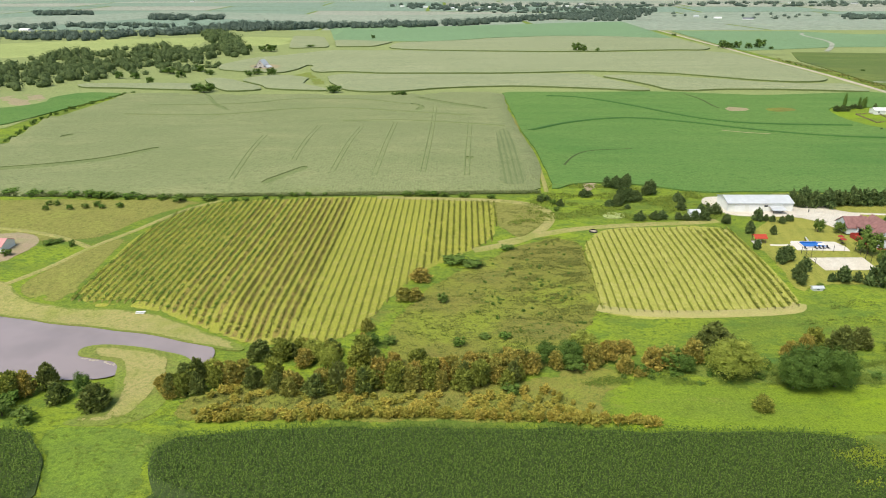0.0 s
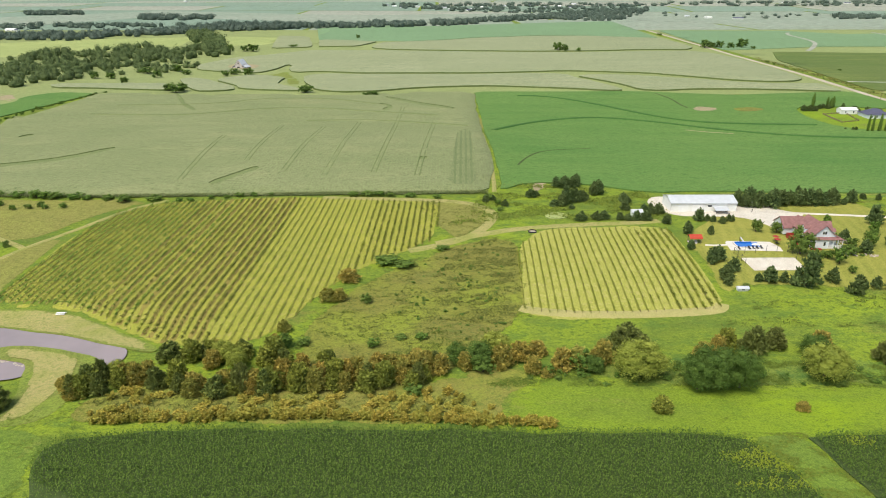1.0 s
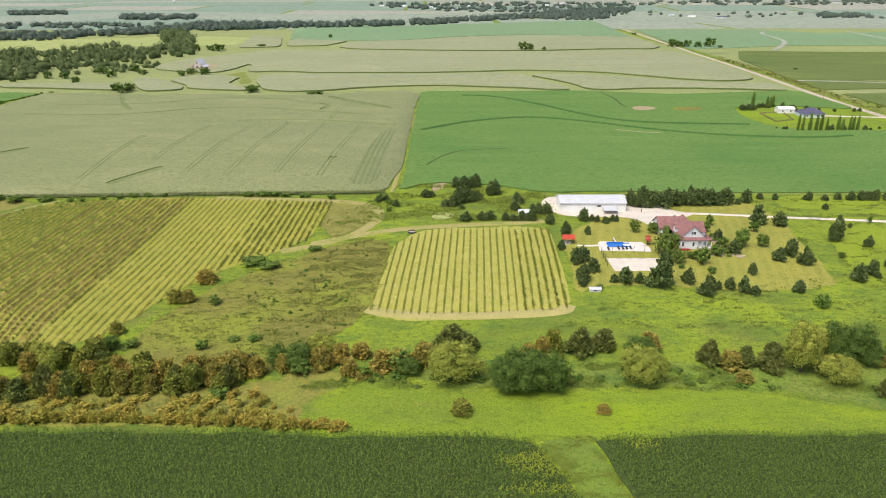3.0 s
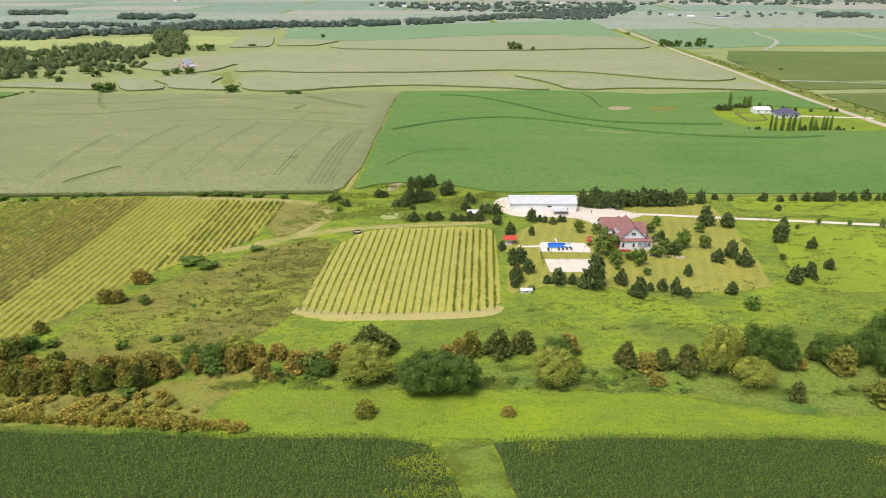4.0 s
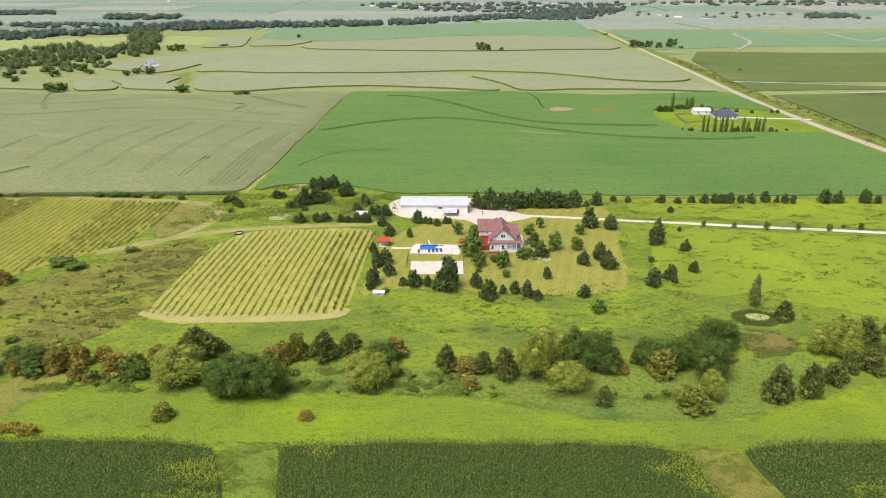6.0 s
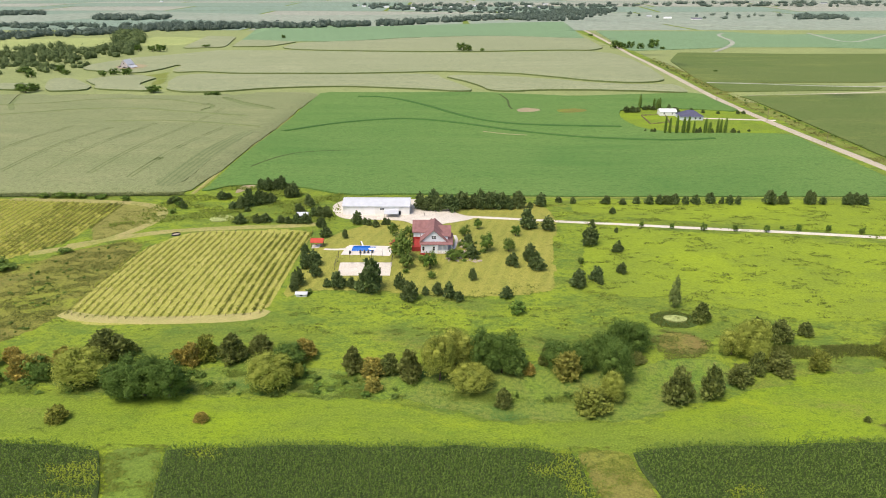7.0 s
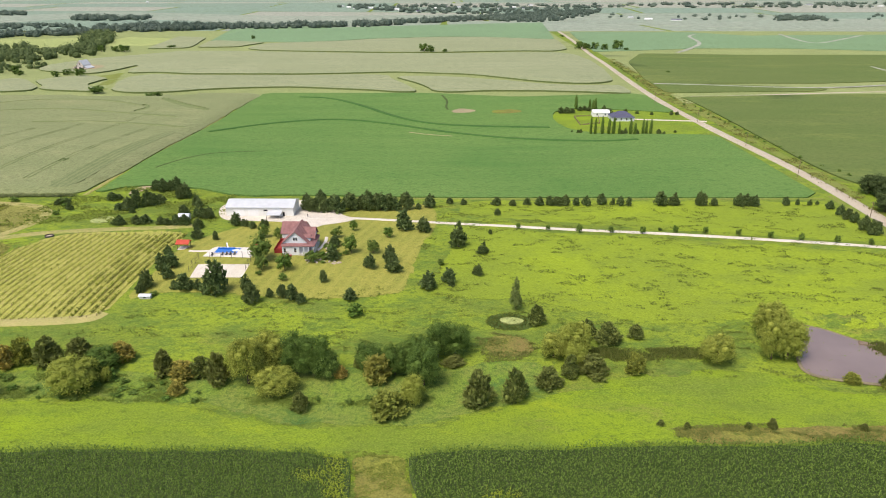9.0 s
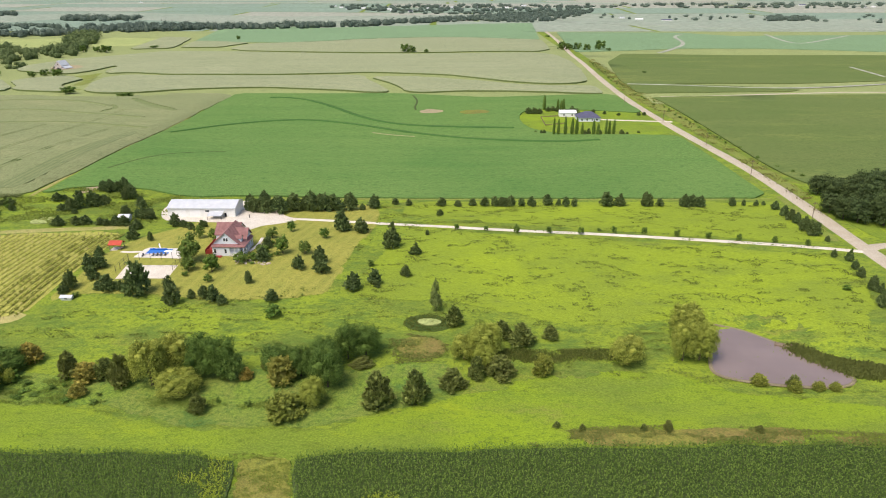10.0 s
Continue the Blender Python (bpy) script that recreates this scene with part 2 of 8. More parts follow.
LANE = ground_mat("green_lane_grass", (0.168, 0.245, 0.032), (0.140, 0.195, 0.036), (0.096, 0.150, 0.026), 0.03, 0.09, 0.8, k2=(0.46, 0.62), k3=(0.47, 0.66), bump=1.0, fade=True, tints=(((0.215, 0.225, 0.060), 0.06, 0.56, 0.72),))
PALE_GRASS = ground_mat("pale_vineyard_grass", (0.345, 0.340, 0.082), (0.305, 0.310, 0.066), (0.390, 0.350, 0.125), 0.02, 0.09, 0.6, k2=(0.42, 0.62), k3=(0.5, 0.7), fade=True)
MEADOW_WEED = leaf_mat("dark_meadow_weeds", (0.098, 0.152, 0.026), (0.180, 0.240, 0.038), (0.150, 0.180, 0.038))
BARK = plain_mat("bark", (0.10, 0.075, 0.055), 0.9, vary=0.2, scale=3, bump=0.5)
CEDAR_LEAF = leaf_mat("cedar_foliage", (0.066, 0.100, 0.030), (0.280, 0.325, 0.082), (0.180, 0.195, 0.054))
OLIVE_LEAF = leaf_mat("olive_foliage", (0.120, 0.145, 0.030), (0.400, 0.405, 0.074), (0.220, 0.255, 0.052))
RUST_LEAF = leaf_mat("rusty_foliage", (0.200, 0.180, 0.046), (0.580, 0.430, 0.100), (0.270, 0.290, 0.065))
OAK_LEAF = leaf_mat("oak_foliage", (0.036, 0.074, 0.018), (0.195, 0.285, 0.062), (0.095, 0.155, 0.030))
WILLOW_LEAF = leaf_mat("willow_foliage", (0.125, 0.160, 0.030), (0.430, 0.450, 0.085), (0.270, 0.310, 0.055))
SHRUB_LEAF = leaf_mat("shrub_foliage", (0.044, 0.094, 0.018), (0.188, 0.300, 0.053), (0.138, 0.188, 0.043))
DARK_LEAF = leaf_mat("dark_grove_foliage", (0.034, 0.060, 0.026), (0.110, 0.155, 0.052), (0.080, 0.105, 0.036))
WEED_LEAF = leaf_mat("meadow_weeds", (0.135, 0.185, 0.030), (0.215, 0.268, 0.046), (0.175, 0.205, 0.040))
BROWN_WEED = leaf_mat("brown_weeds", (0.112, 0.124, 0.034), (0.235, 0.220, 0.062), (0.145, 0.170, 0.042))
BRIGHT_WEED = leaf_mat("bright_weeds", (0.200, 0.260, 0.026), (0.330, 0.370, 0.046), (0.240, 0.310, 0.032))
PINE_LEAF = leaf_mat("pine_needles", (0.052, 0.088, 0.034), (0.190, 0.255, 0.088), (0.130, 0.165, 0.056))
CREEK_LEAF = leaf_mat("creekside_foliage", (0.056, 0.090, 0.036), (0.175, 0.220, 0.082), (0.105, 0.140, 0.054))
SAPLING_LEAF = leaf_mat("sapling_foliage", (0.120, 0.165, 0.050), (0.250, 0.300, 0.090), (0.180, 0.225, 0.064))
REED_LEAF = leaf_mat("reed_blades", (0.110, 0.140, 0.034), (0.230, 0.255, 0.066), (0.160, 0.180, 0.050))
# Far woods: haze is put into these blue-grey leaf tones.
FAR_LEAF = leaf_mat("hazed_foliage", (0.070, 0.102, 0.084), (0.160, 0.202, 0.152), (0.105, 0.140, 0.112))
VINE_LEAF = leaf_mat("vine_leaves", (0.150, 0.175, 0.026), (0.310, 0.345, 0.054), (0.210, 0.240, 0.036))
VINE_LEAF_YOUNG = leaf_mat("young_vine_leaves", (0.170, 0.205, 0.028), (0.300, 0.350, 0.050), (0.220, 0.260, 0.036))
VINE_LEAF_DARK = leaf_mat("dark_vine_leaves", (0.052, 0.104, 0.016), (0.180, 0.282, 0.042), (0.120, 0.195, 0.030))
VINE_LEAF_OLIVE = leaf_mat("olive_vine_leaves", (0.074, 0.098, 0.019), (0.220, 0.246, 0.042), (0.150, 0.158, 0.035))
VINE_LEAF_BROWN = leaf_mat("sparse_vine_leaves", (0.100, 0.122, 0.022), (0.235, 0.260, 0.045), (0.165, 0.180, 0.036))
SUMAC_LEAF = leaf_mat("sumac_foliage", (0.250, 0.225, 0.046), (0.600, 0.465, 0.095), (0.350, 0.350, 0.070))
CORN_LEAF = leaf_mat("corn_leaves", (0.034, 0.070, 0.013), (0.200, 0.286, 0.052), (0.100, 0.158, 0.031))
TASSEL_LEAF = leaf_mat("tasselled_corn_leaves", (0.105, 0.140, 0.046), (0.290, 0.315, 0.135), (0.200, 0.230, 0.090))
WHITE_METAL = plain_mat("white_steel_siding", (0.80, 0.80, 0.78), 0.45, 0.0, 0.4, 0.05, 0.5)
GREY_ROOF = plain_mat("grey_steel_roof", (0.60, 0.61, 0.64), 0.4, 0.1, 0.5, 0.08, 0.4)
RED_SHINGLE = plain_mat("maroon_shingles", (0.30, 0.155, 0.150), 0.9, 0.0, 0.15, 0.18, 0.8, 0.4)
WHITE_SIDING = plain_mat("white_clapboard", (0.74, 0.77, 0.82), 0.6, 0.0, 0.3, 0.05, 1.0)
WINDOW_GLASS = plain_mat("dark_window_glass", (0.03, 0.035, 0.045), 0.08, 0.0, 0.7, 0.1, 1.0, 0.0)
RED_DECK = plain_mat("red_stained_deck", (0.36, 0.045, 0.035), 0.7, 0.0, 0.3, 0.15, 1.5)
CONCRETE = plain_mat("pale_concrete", (0.66, 0.61, 0.56), 0.85, 0.0, 0.2, 0.08, 0.6)
WATER_BLUE = plain_mat("pool_water", (0.03, 0.16, 0.55), 0.05, 0.0, 0.6, 0.06, 0.5, 0.05)
SLATE = plain_mat("slate_blue_shingles", (0.10, 0.10, 0.16), 0.85, 0.0, 0.2, 0.15, 0.8, 0.3)
DARK = plain_mat("dark_metal", (0.03, 0.03, 0.035), 0.5, 0.3, 0.4)
STONE = plain_mat("pale_rock", (0.48, 0.40, 0.33), 0.9, 0.0, 0.2, 0.2, 1.0, 0.5)
WOOD = plain_mat("weathered_wood", (0.24, 0.18, 0.13), 0.85, 0.0, 0.2, 0.2, 2.0, 0.4)
PINK_ROOF = plain_mat("faded_red_roof", (0.62, 0.30, 0.30), 0.6, 0.1, 0.3, 0.1, 0.5)


def water_mat(name, colour):
    m, nt, b = shader(name, 0.12, 0.0, 0.5)
    nt.links.new(mix_nodes(nt, ramp(nt, noise_node(nt, 0.05, 3), 0.4, 0.65), colour, tuple(v * 0.85 for v in colour)), b.inputs["Base Color"])
    bumped(nt, b, noise_node(nt, 1.2, 4, (1, 2, 1)), 0.12, 0.05)
    return m


# Mud colour made paler and bluer, the sky's reflection put into it.
POND_WATER = water_mat("muddy_sky_pale_water", (0.30, 0.245, 0.250))

BROWN_WATER = water_mat("brown_pond_water", (0.225, 0.172, 0.160))

# ---------------------------------------------------------------- ground form
HILLS = ((-135, 185, 55, 45, -2.6), (-70, 405, 190, 75, 5.0), (240, 465, 150, 70, -3.0), (170, 250, 50, 36, 3.1), (430, 760, 220, 170, 4.5), (-230, 860, 160, 170, -5.0), (250, 1060, 300, 160, 3.5), (860, 1200, 300, 260, 6.0), (0, 3300, 2500, 500, 12.0), (700, 2350, 900, 400, -9.0), (8, 222, 48, 58, -2.8), (75, 195, 60, 22, -2.0), (275, 270, 60, 35, 2.5))
PONDS = ((-140, 181, 82, 24, -3.9), (354, 182, 23, 19, -2.5))


def h(x, y):
    """Height of the ground."""
    z = -2.6 / (1 + np.exp(np.clip((y - 186) / 9.0, -50, 50)))
    for cx, cy, sx, sy, a in HILLS:
        z = z + a * np.exp(-((x - cx) / sx) ** 2 - ((y - cy) / sy) ** 2)
    for cx, cy, rx, ry, level in PONDS:
        d = np.sqrt(((x - cx) / rx) ** 2 + ((y - cy) / ry) ** 2)
        w = 1 / (1 + np.exp(np.clip((d - 1.1) * 14, -60, 60)))
        z = z * (1 - w) + (level - 0.5) * w
    return z


def gz(x, y):
    return float(h(np.float64(x), np.float64(y)))


def mesh_ob(name, verts, faces, material, parent=None, label="", smooth=False, edge=None):
    me = bpy.data.meshes.new(name)
    me.from_pydata(verts, [], faces)
    if edge is not None:
        me.attributes.new("edge", "FLOAT", "POINT").data.foreach_set("value", np.asarray(edge, np.float32))
    me.materials.append(material)
    if smooth:
        me.shade_smooth()
    ob = new(name, me)
    if parent:
        ob.parent = parent
    if label:
        ob["label"] = label
    return ob


def part(name, bm, material, parent, label=""):
    me = bpy.data.meshes.new(name)
    bm.to_mesh(me)
    bm.free()
    me.materials.append(material)
    ob = new(name, me)
    ob.parent = parent
    if label:
        ob["label"] = label
    return ob


def axis(stops):
    """Grid lines: (from, step) pairs, the last one ends it."""
    out = []
    for (a, step), (b, _) in zip(stops, stops[1:]):
        out.extend(np.arange(a, b, step))
    out.append(stops[-1][0])
    return np.array(out)


def build_ground():
    xs = axis(((-6000, 250), (-1500, 60), (-480, 20), (-260, 4), (480, 20), (1000, 60), (2000, 250), (7000, 0)))
    ys = axis(((-1500, 150), (0, 20), (60, 6), (138, 3), (222, 6), (420, 12), (820, 25), (1500, 60), (3000, 150), (7500, 0)))
    X, Y = np.meshgrid(xs, ys)
    Z = h(X, Y)
    v = np.stack([X.ravel(), Y.ravel(), Z.ravel()], 1)
    nx, ny = len(xs), len(ys)
    i = (np.arange(ny - 1)[:, None] * nx + np.arange(nx - 1)).ravel()
    f = np.stack([i, i + 1, i + nx + 1, i + nx], 1)
    ob = mesh_ob("ground", v.tolist(), f.tolist(), MEADOW, smooth=True)
    return tagged(ob, "rolling green meadow ground with uneven grass", "ground", kind="structure")


def inside(px, py, poly):
    p = np.array(poly)
    q = np.roll(p, -1, 0)
    r = np.zeros(px.shape, bool)
    for (x1, y1), (x2, y2) in zip(p, q):
        if y1 != y2:
            r ^= ((y1 > py) != (y2 > py)) & (px < (x2 - x1) * (py - y1) / (y2 - y1) + x1)
    return r


def smooth_loop(poly, step, rounds=2, wobble=0.0, seed=1, cut=8.0):
    """Cuts the corners of an outline, then divides it into steps."""
    p = np.array(poly, float)
    for _ in range(rounds):
        q = np.roll(p, -1, 0)
        k = np.minimum(0.25, cut / (np.linalg.norm(q - p, axis=1) + 1e-6))[:, None]
        p = np.stack([(1 - k) * p + k * q, k * p + (1 - k) * q], 1).reshape(-1, 2)
        cut *= 0.5
    out = []
    for a, b in zip(p, np.roll(p, -1, 0)):
        n = max(1, int(np.linalg.norm(b - a) / step))
        out.extend(a + (b - a) * k / n for k in range(n))
    out = np.array(out)
    if wobble:
        out += np.array([noise.noise_vector(Vector((x * 0.09, y * 0.09, seed)))[:2] for x, y in out]) * wobble
    return out


def draped(name, poly, up, step, material, label, category, holes=(), rounds=2, wobble=0.0, wall=None, rough=0.0, kind="structure", floor=-99.0, soft=0.0, lip=0.0):
    """A field, lawn or yard laid over the ground, its top at up above it, with a standing edge."""
    from mathutils.geometry import delaunay_2d_cdt
    loops = [smooth_loop(poly, step, rounds, wobble)] + [smooth_loop(q, step * 0.5, 1) for q in holes]
    lo, hi = loops[0].min(0), loops[0].max(0)
    gx, gy = np.meshgrid(np.arange(lo[0], hi[0], step) + step * 0.5, np.arange(lo[1], hi[1], step) + step * 0.5)
    gx, gy = gx.ravel(), gy.ravel()
    keep = inside(gx, gy, loops[0])
    for q in loops[1:]:
        keep &= ~inside(gx, gy, q)
    pts, edges = [], []
    for q in loops:
        n = len(pts)
        pts.extend(q)
        edges.extend((n + k, n + (k + 1) % len(q)) for k in range(len(q)))
    near = np.array(pts)
    cand = np.stack([gx[keep], gy[keep]], 1)
    if len(cand):
        d = np.array([np.min(np.abs(near - c).max(1)) for c in cand])
        pts.extend(cand[d > step * 0.35])
    v2, _, tris, *_ = delaunay_2d_cdt([Vector(p) for p in pts], edges, [], 0, 1e-4)
    v = np.array([(p.x, p.y) for p in v2])
    t = np.array([f[:3] for f in tris])
    c = v[t].mean(1)
    ok = inside(c[:, 0], c[:, 1], loops[0])
    for q in loops[1:]:
        ok &= ~inside(c[:, 0], c[:, 1], q)
    z = np.maximum(h(v[:, 0], v[:, 1]) + up, floor)
    if lip:
        z -= lip * (np.array([np.min(np.hypot(*(loops[0] - p).T)) for p in v]) < 0.05)
    if rough:
        z += np.array([noise.noise(Vector((x * 0.35, y * 0.35, 3))) for x, y in v]) * rough
    rim = np.concatenate(loops)
    fade = np.array([min(1.0, np.min(np.hypot(*(rim - p).T)) / soft) for p in v]) if soft else np.ones(len(v))
    ob = mesh_ob(name, np.column_stack([v, z]).tolist(), t[ok].tolist(), material, smooth=True, edge=fade)
    tagged(ob, label, category, kind=kind)
    if soft:
        return ob
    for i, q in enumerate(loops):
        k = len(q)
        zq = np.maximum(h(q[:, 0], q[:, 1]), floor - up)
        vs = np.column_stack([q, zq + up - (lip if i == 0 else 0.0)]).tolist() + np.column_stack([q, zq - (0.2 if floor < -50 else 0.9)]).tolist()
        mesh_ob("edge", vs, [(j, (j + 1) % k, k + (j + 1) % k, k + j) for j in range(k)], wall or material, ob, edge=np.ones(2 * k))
    return ob


def ribbon(name, line, width, up, material, label, category, step=6.0, floor=-99.0):
    """A road or track along a line."""
    p = np.array(line, float)
    for _ in range(3):
        q = np.concatenate([[p[0]], np.stack([0.75 * p[:-1] + 0.25 * p[1:], 0.25 * p[:-1] + 0.75 * p[1:]], 1).reshape(-1, 2), [p[-1]]])
        p = q
    out = []
    for a, b in zip(p, p[1:]):
        n = max(1, int(np.linalg.norm(b - a) / step))
        out.extend(a + (b - a) * k / n for k in range(n))
    out.append(p[-1])
    p = np.array(out)
    d = np.gradient(p, axis=0)
    d /= np.linalg.norm(d, axis=1)[:, None] + 1e-9
    side = np.stack([-d[:, 1], d[:, 0]], 1)
    w = width * (1 + 0.12 * np.array([noise.noise(Vector((x * 0.05, y * 0.05, 7))) for x, y in p]))
    v, f = [], []
    n = len(p)
    for s, drop in ((-0.62, -0.25), (-0.5, 0.0), (0.0, 0.06), (0.5, 0.0), (0.62, -0.25)):
        q = p + side * (w * s)[:, None]
        v.extend(np.column_stack([q, np.maximum(h(q[:, 0], q[:, 1]) + up + drop, floor + drop)]).tolist())
    for r in range(4):
        f.extend((r * n + k, r * n + k + 1, (r + 1) * n + k + 1, (r + 1) * n + k) for k in range(n - 1))
    fade = np.repeat((0.0, 0.55, 1.0, 0.55, 0.0) if material in (SAND, HEADLAND) else (1.0,) * 5, n)
    ob = mesh_ob(name, v, f, material, smooth=True, edge=fade)
    return tagged(ob, label, category, kind="structure")


def bank(name, line, width, up, rise, material, label, category):
    """A low contour ridge with a steep side towards the lower field."""
    ob = ribbon(name, line, width, up, material, label, category, 8.0)
    v = ob.data.vertices
    n = len(v) // 5
    for i, z in enumerate((-0.3, rise, rise * 0.9, rise * 0.4, -0.3)):
        for k in range(n):
            v[i * n + k].co.z += z
    return ob


build_ground()
GULLIES = (((-255.4, 368), (-220.9, 375.1), (-194.2, 387.6), (-175.7, 411.2), (-173.1, 403.7), (-188.3, 380.7), (-218.0, 368.0), (-252.2, 361.0)), ((-95.1, 337.4), (-85, 351.9), (-76.7, 364.6), (-73.2, 359.5), (-81.5, 347.0), (-91.3, 332.6)), ((-259.8, 451.2), (-255.2, 461), (-251.2, 454.6), (-255.7, 447.1)), ((12.5, 384.9), (17.8, 385.3), (17.6, 379.3), (12.4, 378.9)), ((-228.7, 654.7), (-218.5, 639.6), (-196.1, 590.1), (-177.9, 564), (-177.8, 555.8), (-194.2, 578.2), (-217.8, 629.5)), ((-23.9, 560.1), (-18.3, 576.2), (-28.9, 587.6), (-26.1, 592.4), (-13.9, 575.2), (-18.9, 553.9)), ((-25, 630.3), (9.4, 592.8), (36.5, 570.4), (37.1, 561.1), (9.7, 580.3), (-24.7, 619.8)))
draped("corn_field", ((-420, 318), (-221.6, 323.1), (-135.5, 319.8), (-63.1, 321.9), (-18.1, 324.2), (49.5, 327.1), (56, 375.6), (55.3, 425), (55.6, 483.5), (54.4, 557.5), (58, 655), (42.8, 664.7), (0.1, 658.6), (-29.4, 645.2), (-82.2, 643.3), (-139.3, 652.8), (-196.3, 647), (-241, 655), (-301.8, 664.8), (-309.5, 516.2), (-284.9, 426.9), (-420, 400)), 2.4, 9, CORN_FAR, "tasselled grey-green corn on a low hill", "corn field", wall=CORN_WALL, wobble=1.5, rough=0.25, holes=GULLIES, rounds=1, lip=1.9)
for outline in GULLIES:
    draped("gully_floor", outline, 2.05, 3, CORN_RIDGE, "weedy washed strip sunk in the corn", "gully", rounds=1)
draped("pasture", ((-1100, 640), (424, 640), (455, 1560), (-1500, 1560)), 0.14, 40, PASTURE, "pale grass between the contour strips", "pasture", rounds=0)
draped("pasture", ((440, 600), (1900, 600), (2300, 1560), (475, 1560)), 0.14, 40, PASTURE, "pale grass between the soybean fields", "pasture", rounds=0)
ribbon("headland", ((52.9, 206.5), (56.4, 204.6), (63.3, 202.9), (71.0, 201.6), (86.0, 200.7), (100.9, 200.8), (113.9, 201.5), (119.6, 202.6), (121.0, 205.7)), 4.2, 0.16, HEADLAND, "tan bare headland at the end of the vine rows", "track", 2.0)
draped("pasture", ((-326, 537.2), (-309.3, 681.7), (-222.6, 702.3), (-127.4, 688.4), (-154.8, 844.2), (-122.2, 1048), (-184.6, 1246.1), (-272.8, 1393.1), (-564.3, 1454.7), (-809.6, 1283.9), (-1900, 1500), (-1500, 1000), (-700, 560), (-322.6, 487.6)), 0.2, 30, PASTURE, "pale grazed pasture round the creek woods", "pasture", rounds=1)
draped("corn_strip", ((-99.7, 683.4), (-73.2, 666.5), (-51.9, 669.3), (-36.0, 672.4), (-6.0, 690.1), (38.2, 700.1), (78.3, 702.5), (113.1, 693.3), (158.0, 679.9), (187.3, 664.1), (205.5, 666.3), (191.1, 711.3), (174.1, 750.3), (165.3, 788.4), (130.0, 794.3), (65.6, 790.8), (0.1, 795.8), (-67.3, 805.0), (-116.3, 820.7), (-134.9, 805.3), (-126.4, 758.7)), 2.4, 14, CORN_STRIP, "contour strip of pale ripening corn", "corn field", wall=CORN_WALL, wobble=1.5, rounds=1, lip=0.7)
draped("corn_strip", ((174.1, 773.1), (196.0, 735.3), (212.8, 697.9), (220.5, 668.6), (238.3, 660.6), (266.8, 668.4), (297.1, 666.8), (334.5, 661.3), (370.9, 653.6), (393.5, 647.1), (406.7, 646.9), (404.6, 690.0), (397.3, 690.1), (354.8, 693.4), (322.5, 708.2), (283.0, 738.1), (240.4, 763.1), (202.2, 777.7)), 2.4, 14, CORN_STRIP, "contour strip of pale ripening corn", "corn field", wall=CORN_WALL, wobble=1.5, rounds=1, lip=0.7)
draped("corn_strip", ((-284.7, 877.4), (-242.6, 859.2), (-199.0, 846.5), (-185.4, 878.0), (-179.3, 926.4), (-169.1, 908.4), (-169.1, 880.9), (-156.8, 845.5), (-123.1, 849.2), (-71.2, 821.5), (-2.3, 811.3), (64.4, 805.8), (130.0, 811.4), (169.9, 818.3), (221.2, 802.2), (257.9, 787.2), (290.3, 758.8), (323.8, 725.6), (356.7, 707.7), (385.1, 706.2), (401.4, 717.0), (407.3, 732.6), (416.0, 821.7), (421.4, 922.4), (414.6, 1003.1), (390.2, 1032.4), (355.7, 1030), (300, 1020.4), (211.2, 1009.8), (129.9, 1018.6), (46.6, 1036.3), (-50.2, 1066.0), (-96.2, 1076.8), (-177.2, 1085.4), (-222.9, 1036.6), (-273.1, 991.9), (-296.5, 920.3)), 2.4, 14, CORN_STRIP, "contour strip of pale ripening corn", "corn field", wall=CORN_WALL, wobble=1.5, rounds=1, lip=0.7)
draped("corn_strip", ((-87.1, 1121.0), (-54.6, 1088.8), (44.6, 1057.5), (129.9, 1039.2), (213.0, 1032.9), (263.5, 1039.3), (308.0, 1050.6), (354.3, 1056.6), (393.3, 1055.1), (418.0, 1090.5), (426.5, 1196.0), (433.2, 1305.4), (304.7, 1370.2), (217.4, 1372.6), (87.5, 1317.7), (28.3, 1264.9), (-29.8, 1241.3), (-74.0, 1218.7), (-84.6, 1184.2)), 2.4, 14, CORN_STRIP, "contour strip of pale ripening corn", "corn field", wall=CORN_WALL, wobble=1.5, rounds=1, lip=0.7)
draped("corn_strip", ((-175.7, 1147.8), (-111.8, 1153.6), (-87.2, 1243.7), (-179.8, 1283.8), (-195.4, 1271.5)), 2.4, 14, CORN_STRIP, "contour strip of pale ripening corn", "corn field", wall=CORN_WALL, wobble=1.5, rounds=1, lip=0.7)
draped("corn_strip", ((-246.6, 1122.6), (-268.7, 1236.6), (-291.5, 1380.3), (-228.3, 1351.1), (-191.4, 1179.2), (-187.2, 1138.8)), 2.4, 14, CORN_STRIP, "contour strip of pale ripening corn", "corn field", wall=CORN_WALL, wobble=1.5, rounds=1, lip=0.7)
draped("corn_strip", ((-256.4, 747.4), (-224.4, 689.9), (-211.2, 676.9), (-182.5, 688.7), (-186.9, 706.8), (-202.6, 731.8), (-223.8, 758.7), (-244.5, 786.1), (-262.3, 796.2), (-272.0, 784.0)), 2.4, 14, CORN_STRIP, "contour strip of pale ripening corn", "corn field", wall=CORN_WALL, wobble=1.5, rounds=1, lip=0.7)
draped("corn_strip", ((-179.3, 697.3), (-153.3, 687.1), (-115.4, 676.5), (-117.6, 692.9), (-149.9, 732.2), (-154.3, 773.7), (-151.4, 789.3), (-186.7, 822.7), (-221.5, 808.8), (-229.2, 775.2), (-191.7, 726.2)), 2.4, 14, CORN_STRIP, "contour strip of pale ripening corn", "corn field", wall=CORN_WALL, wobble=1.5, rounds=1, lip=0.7)
